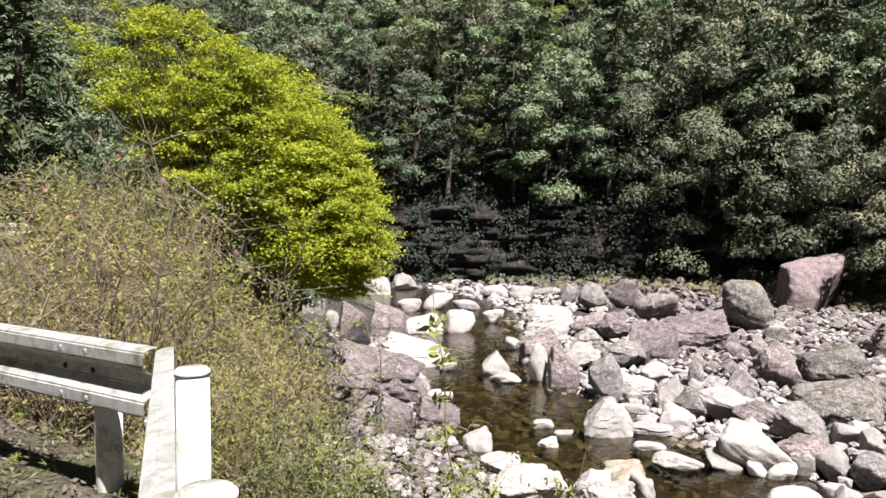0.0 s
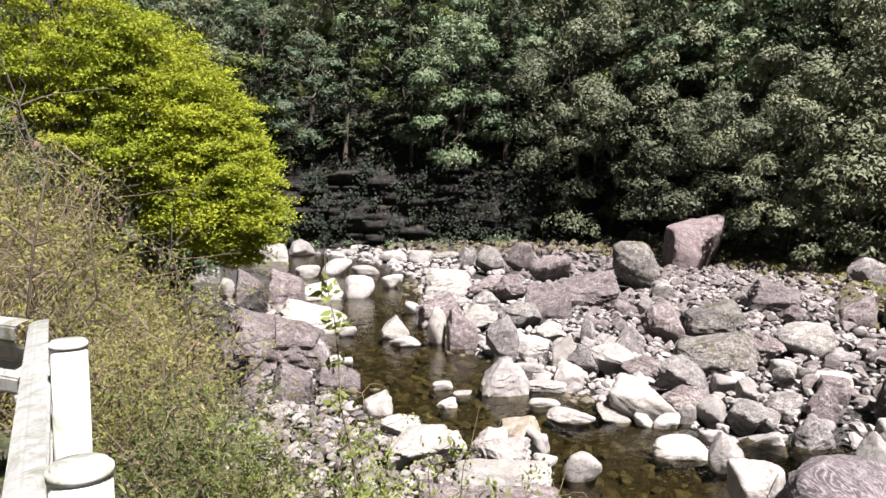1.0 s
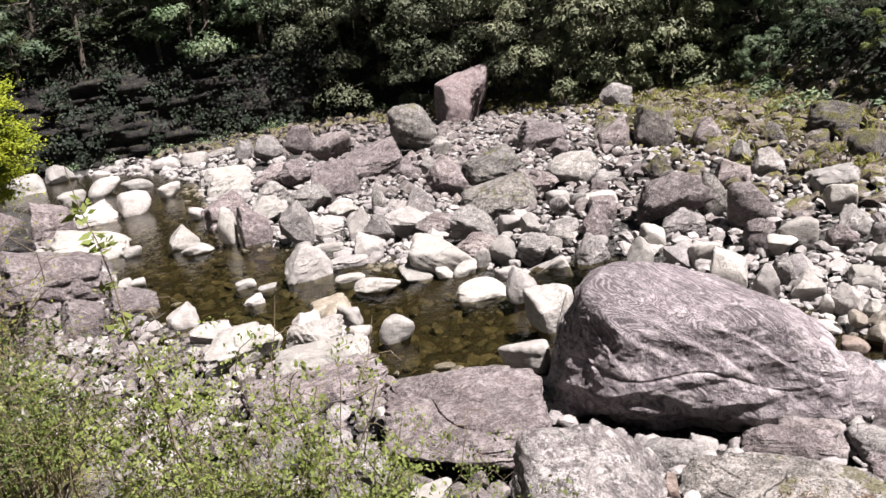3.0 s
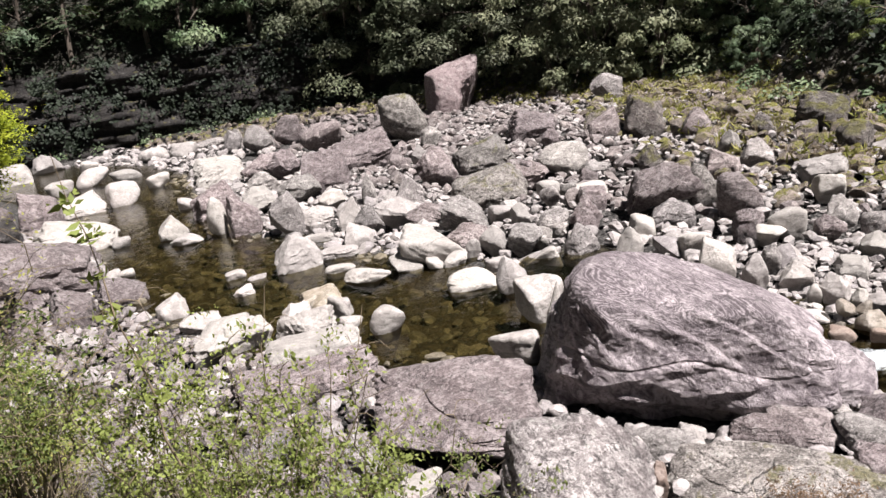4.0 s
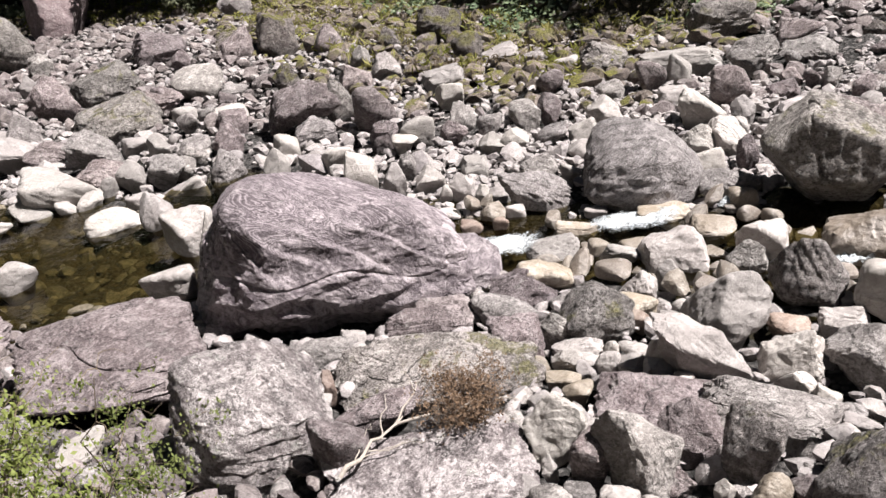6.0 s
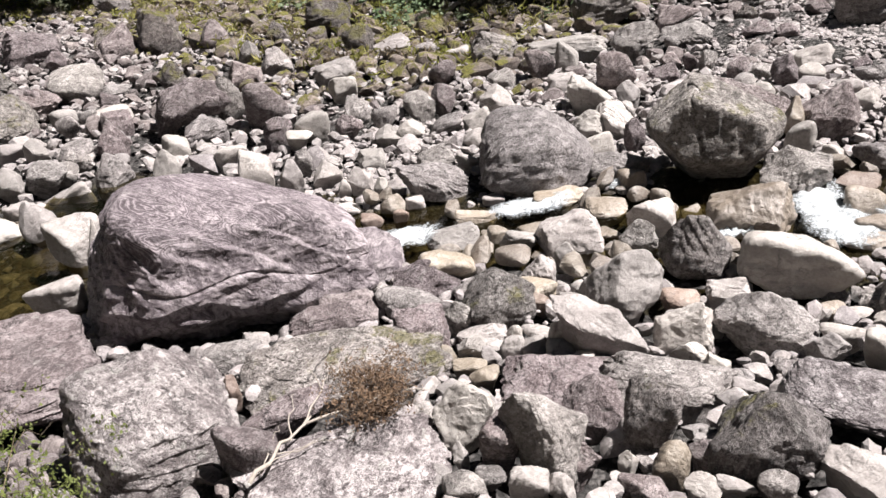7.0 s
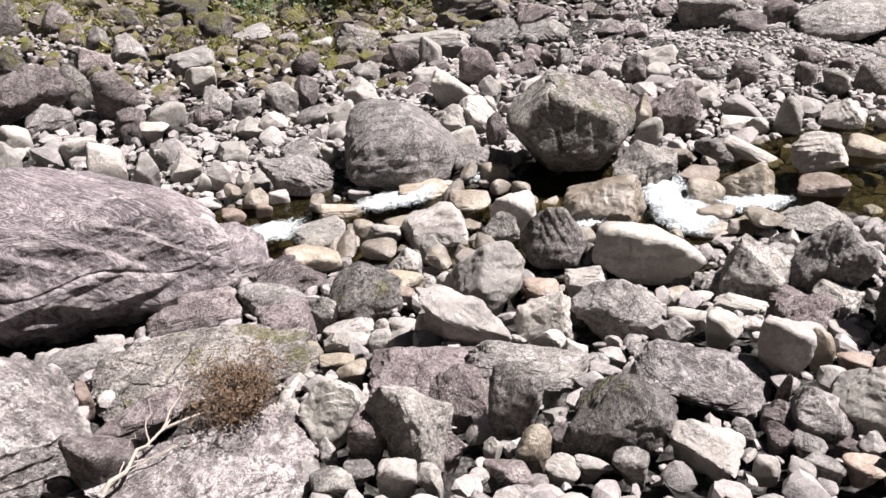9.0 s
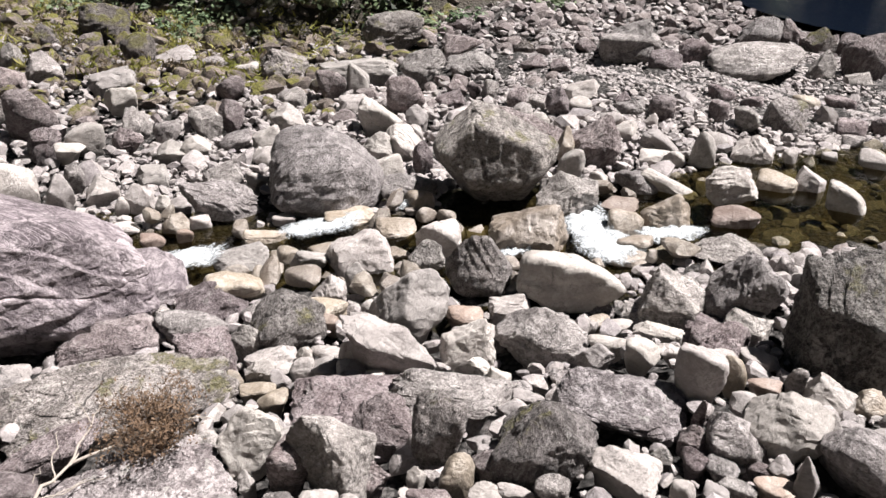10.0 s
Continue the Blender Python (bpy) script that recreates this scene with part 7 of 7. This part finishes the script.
def dead_branch():
    """A bleached, forked branch lying over the boulders."""
    r = np.random.default_rng(4)
    root = new("branch")
    for name, a, b, rad, sag in (("limb", (3.9, 4.97, -3.85), (4.85, 4.95, -3.72), 0.028, 0.03), ("fork", (4.75, 4.93, -3.74), (5.75, 4.08, -3.74), 0.017, 0.06), ("fork", (4.7, 4.95, -3.75), (5.65, 5.2, -3.6), 0.014, 0.05),
                                 ("fork", (4.5, 4.94, -3.78), (4.95, 5.25, -3.6), 0.01, 0.03), ("fork", (4.3, 4.95, -3.8), (4.9, 4.5, -3.9), 0.009, 0.03), ("fork", (5.1, 4.7, -3.75), (5.7, 4.75, -3.65), 0.008, 0.03),
                                 ("fork", (5.2, 5.08, -3.66), (5.45, 5.5, -3.5), 0.008, 0.02), ("fork", (4.1, 4.97, -3.84), (4.6, 5.2, -3.75), 0.009, 0.03), ("fork", (3.95, 5.0, -3.86), (4.7, 4.75, -3.84), 0.01, 0.03)):
        soup = Soup()
        p = limb(r, a, b, sag, 9, 0.025)
        soup.tube(p, np.linspace(rad, rad * 0.3, 9), 6)
        part(name, soup.mesh(name, BARK["bleached"], True), root)
    root.matrix_world = Matrix.Translation((0, 0, -0.15)) @ Matrix.Diagonal((1.1, 1.1, 1.1, 1))
    tagged(root, "bleached forked dead branch lying on the boulders", "branch")
    brush = shrub(130, 0.6, 0.7, 80, "brown", 5200, 0.038, wood_kind="brown", fork=5, thick=0.006, low=0.1)
    brush.matrix_world = pose(5.95, 5.0, -4.52)
    brush.name = "brushwood"
    tagged(brush, "heap of brown dead twigs caught on a boulder", "brushwood")


dead_branch()


def tufts(name, n, keep, xr, yr, height, leaf, label, seed, per=9):
    """Tufts of grass and low growth between the stones."""
    r = np.random.default_rng(seed)
    soup = Soup()
    x, y = r.uniform(*xr, n), r.uniform(*yr, n)
    ok = keep(x, y)
    x, y = x[ok], y[ok]
    z = ground(x, y)[0]
    c = np.repeat(np.stack([x, y, z], 1), per, 0)
    c[:, :2] += r.normal(0, height * 0.45, (len(c), 2))
    c[:, 2] += r.uniform(0.1, 0.9, len(c)) * height
    nm = r.normal(0, 1, (len(c), 3)) * (1, 1, 0.4)
    soup.blades(c, nm, height * 0.8, height * 0.16, r, 0.3)
    tagged(new(name, soup.mesh(name, LEAF[leaf])), label, "plants", kind="stuff")


tufts("bank_growth", 1100, lambda x, y: (beyond_foot(x, y) > -8) & (beyond_foot(x, y) < 1) & (y > 12) & (y < 60), (18, 42), (8, 60), 0.42, "scrub", "moss, fern and dry grass among the stones of the far bank", 61, 14)
tufts("bank_growth", 1300, lambda x, y: (beyond_foot(x, y) > -7) & (beyond_foot(x, y) < 1) & (y > 12) & (y < 60), (18, 42), (8, 60), 0.35, "dry", "brown dry growth among the stones of the far bank", 62, 14)
tufts("verge_grass", 2600, lambda x, y: (along(EDGE, x, y)[0] > -1.2) & (along(EDGE, x, y)[0] < 4.5) & (bearing(x, y) < 60), (-9, 5), (0.8, 14), 0.09, "young", "short grass and weeds on the verge and bank", 63, 8)
tufts("verge_grass", 1800, lambda x, y: (along(EDGE, x, y)[0] > -1.5) & (along(EDGE, x, y)[0] < 4.5) & (bearing(x, y) < 60), (-9, 5), (0.8, 14), 0.09, "dry", "dry stalks and dead leaves on the verge", 64, 8)


def cliff_growth():
    """Ferns and creepers hanging over the rock wall, in leaves darkened for shade."""
    r = np.random.default_rng(19)
    soup = Soup()
    line = np.array([(31, 53), (27, 61), (21.5, 66.2), (15, 67.9), (6, 69.1), (-8, 73.5), (-24, 80.8)], float)
    seg = np.concatenate([[0], np.cumsum(np.hypot(*np.diff(line, axis=0).T))])
    for _ in range(260):
        q = r.uniform(0, seg[-1])
        c = np.array([np.interp(q, seg, line[:, 0]), np.interp(q, seg, line[:, 1]) + r.uniform(-0.4, 0.9), r.uniform(-4.6, 2.2)])
        c[1] += 0.2 * (c[2] + 5.0)
        n, size = int(r.uniform(20, 70)), r.uniform(0.4, 1.3)
        off = r.normal(0, 0.5, (n, 3)) * (size, 0.35 * size, size)
        soup.blades(c + off, np.tile((0, -1.0, 0.6), (n, 1)), 0.34, 0.17, r, 0.5)
    tagged(new("cliff_growth", soup.mesh("cliff_growth", LEAF["shade"])), "ferns and creepers hanging on the rock wall, coloured dark for shade", "plants", kind="stuff")


cliff_growth()


def leaf_litter():
    """Fallen leaves on the verge by the rail."""
    r = np.random.default_rng(71)
    soup = Soup()
    n = 8000
    x, y = r.uniform(-5.5, -0.2, n), r.uniform(2.4, 7.0, n)
    ok = along(EDGE, x, y)[0] < 1.2
    c = np.stack([x, y, ground(x, y)[0] + 0.02], 1)[ok]
    soup.blades(c, np.tile((0, 0, 1.0), (len(c), 1)), 0.042, 0.022, r, 0.35)
    tagged(new("leaf_litter", soup.mesh("leaf_litter", LEAF["dry"])), "dry fallen leaves on the verge", "leaves", kind="stuff")


leaf_litter()
# ---- the road's guard rail ----
def beam_mesh(name, length):
    """A folded steel rail with two ridges, 0.35 m high, along +x from 0."""
    prof = [(0.0, 0.175), (0.05, 0.17), (0.085, 0.155), (0.085, 0.085), (0.02, 0.04), (0.0, 0.03), (0.0, -0.03), (0.02, -0.04), (0.085, -0.085), (0.085, -0.155), (0.05, -0.17), (0.0, -0.175)]
    bm = bmesh.new()
    n = max(2, int(length / 0.25))
    rows = [[bm.verts.new((length * i / n, -y, z)) for y, z in prof] for i in range(n + 1)]
    for a, b in zip(rows, rows[1:]):
        for k in range(len(prof) - 1):
            bm.faces.new((a[k], a[k + 1], b[k + 1], b[k]))
    bmesh.ops.solidify(bm, geom=bm.faces[:], thickness=0.005)
    bmesh.ops.bevel(bm, geom=[e for e in bm.edges if abs(e.verts[0].co.x - e.verts[1].co.x) > 0.05 and len(e.link_faces) == 2 and e.calc_face_angle(0) > 0.3], offset=0.008, segments=2, affect="EDGES")
    return bm_mesh(name, bm, PAINT, False)


def cylinder(name, radius, z0, z1, material, cap=0.0, sides=28):
    bm = bmesh.new()
    bmesh.ops.create_cone(bm, cap_ends=True, segments=sides, radius1=radius, radius2=radius, depth=z1 - z0, matrix=Matrix.Translation((0, 0, (z0 + z1) / 2)))
    if cap:
        top = [e for e in bm.edges if all(abs(v.co.z - z1) < 1e-5 for v in e.verts)]
        bmesh.ops.bevel(bm, geom=top, offset=cap, segments=3, affect="EDGES")
    return bm_mesh(name, bm, material, True)


def bolt_mesh(r=0.014, h=0.012):
    bm = bmesh.new()
    bmesh.ops.create_cone(bm, cap_ends=True, segments=6, radius1=r, radius2=r * 0.9, depth=h)
    return bm_mesh("bolt", bm, GALVANISED)


def block(name, sx, sy, sz, material, bevel=0.006):
    bm = bmesh.new()
    bmesh.ops.create_cube(bm, size=1, matrix=Matrix.Diagonal((sx, sy, sz, 1)))
    bmesh.ops.bevel(bm, geom=bm.edges[:], offset=bevel, segments=2, affect="EDGES")
    return bm_mesh(name, bm, material)


BOLT = bolt_mesh()


def post(x, y, top, base=-0.5, radius=0.0699):
    root = new("guard_rail_post")
    part("tube", cylinder("tube", radius, base, top - 0.012, PAINT), root)
    part("cap", cylinder("cap", radius + 0.003, top - 0.03, top, PAINT, 0.01), root, "shallow domed white cap")
    root.location = (x, y, 0)
    return tagged(root, "white-painted round steel guard rail post", "post", "guard rail posts")


# flat black discs stand in for the shade in empty bolt holes
HOLE = plain("hole_shade_black", (0.02, 0.02, 0.02), 0.9)
_hole = bmesh.new()
bmesh.ops.create_cone(_hole, cap_ends=True, segments=14, radius1=0.016, radius2=0.016, depth=0.006)
HOLE = bm_mesh("bolt_hole", _hole, HOLE)


def rail(x0, y0, x1, y1, mid, bolts, label, posts=(), holes=(), bracket=0.2):
    """A guard rail from one end to the other, its ridged side to the right of its run, on brackets."""
    length, turn = math.hypot(x1 - x0, y1 - y0), math.degrees(math.atan2(y1 - y0, x1 - x0))
    root = new("guard_rail")
    part("beam", beam_mesh("beam", length), root)
    for u, z in bolts:
        b = part("bolt", BOLT, root, "dull steel bolt head")
        b.matrix_local = pose(u, -0.09, z, 90, 0, 0)
    for u in holes:
        hole = part("bolt_hole", HOLE, root, "black disc for the shade in an empty bolt hole")
        hole.matrix_local = pose(u, -0.003, 0.0, 90, 0, 0)
    for u in posts:
        br = part("bracket", block("bracket", 0.06, 0.1, bracket, PAINT), root, "white steel bracket")
        br.location = (u, 0.05, 0)
    root.matrix_world = pose(x0, y0, mid, 0, 0, turn)
    return tagged(root, label, "guard rail", "guard rails of the road")


post(-1.035, 3.2, 0.84)
post(-0.556, 1.81, 0.84)
post(-1.79, 4.14, 0.62)
rail(-5.3, 6.33, -1.38, 3.76, 0.65, [(4.0, 0.12), (4.0, -0.12), (4.22, 0.12), (4.22, -0.12)], "white ridged steel guard rail, stained with lichen", (4.2,), (3.9, 4.15))
rail(-1.31, 3.78, -0.565, 1.62, 0.65, [(1.2, 0.12), (1.2, -0.12)], "white ridged steel guard rail, its end turned to the stream", (0.62,), (), 0.05)
for x, y in ((-11.75, 22.1), (-13.6, 21.3)):
    post(x, y, 1.05)
rail(-16.5, 19.6, -11.6, 22.0, 0.88, [], "white guard rail farther along the road", ())
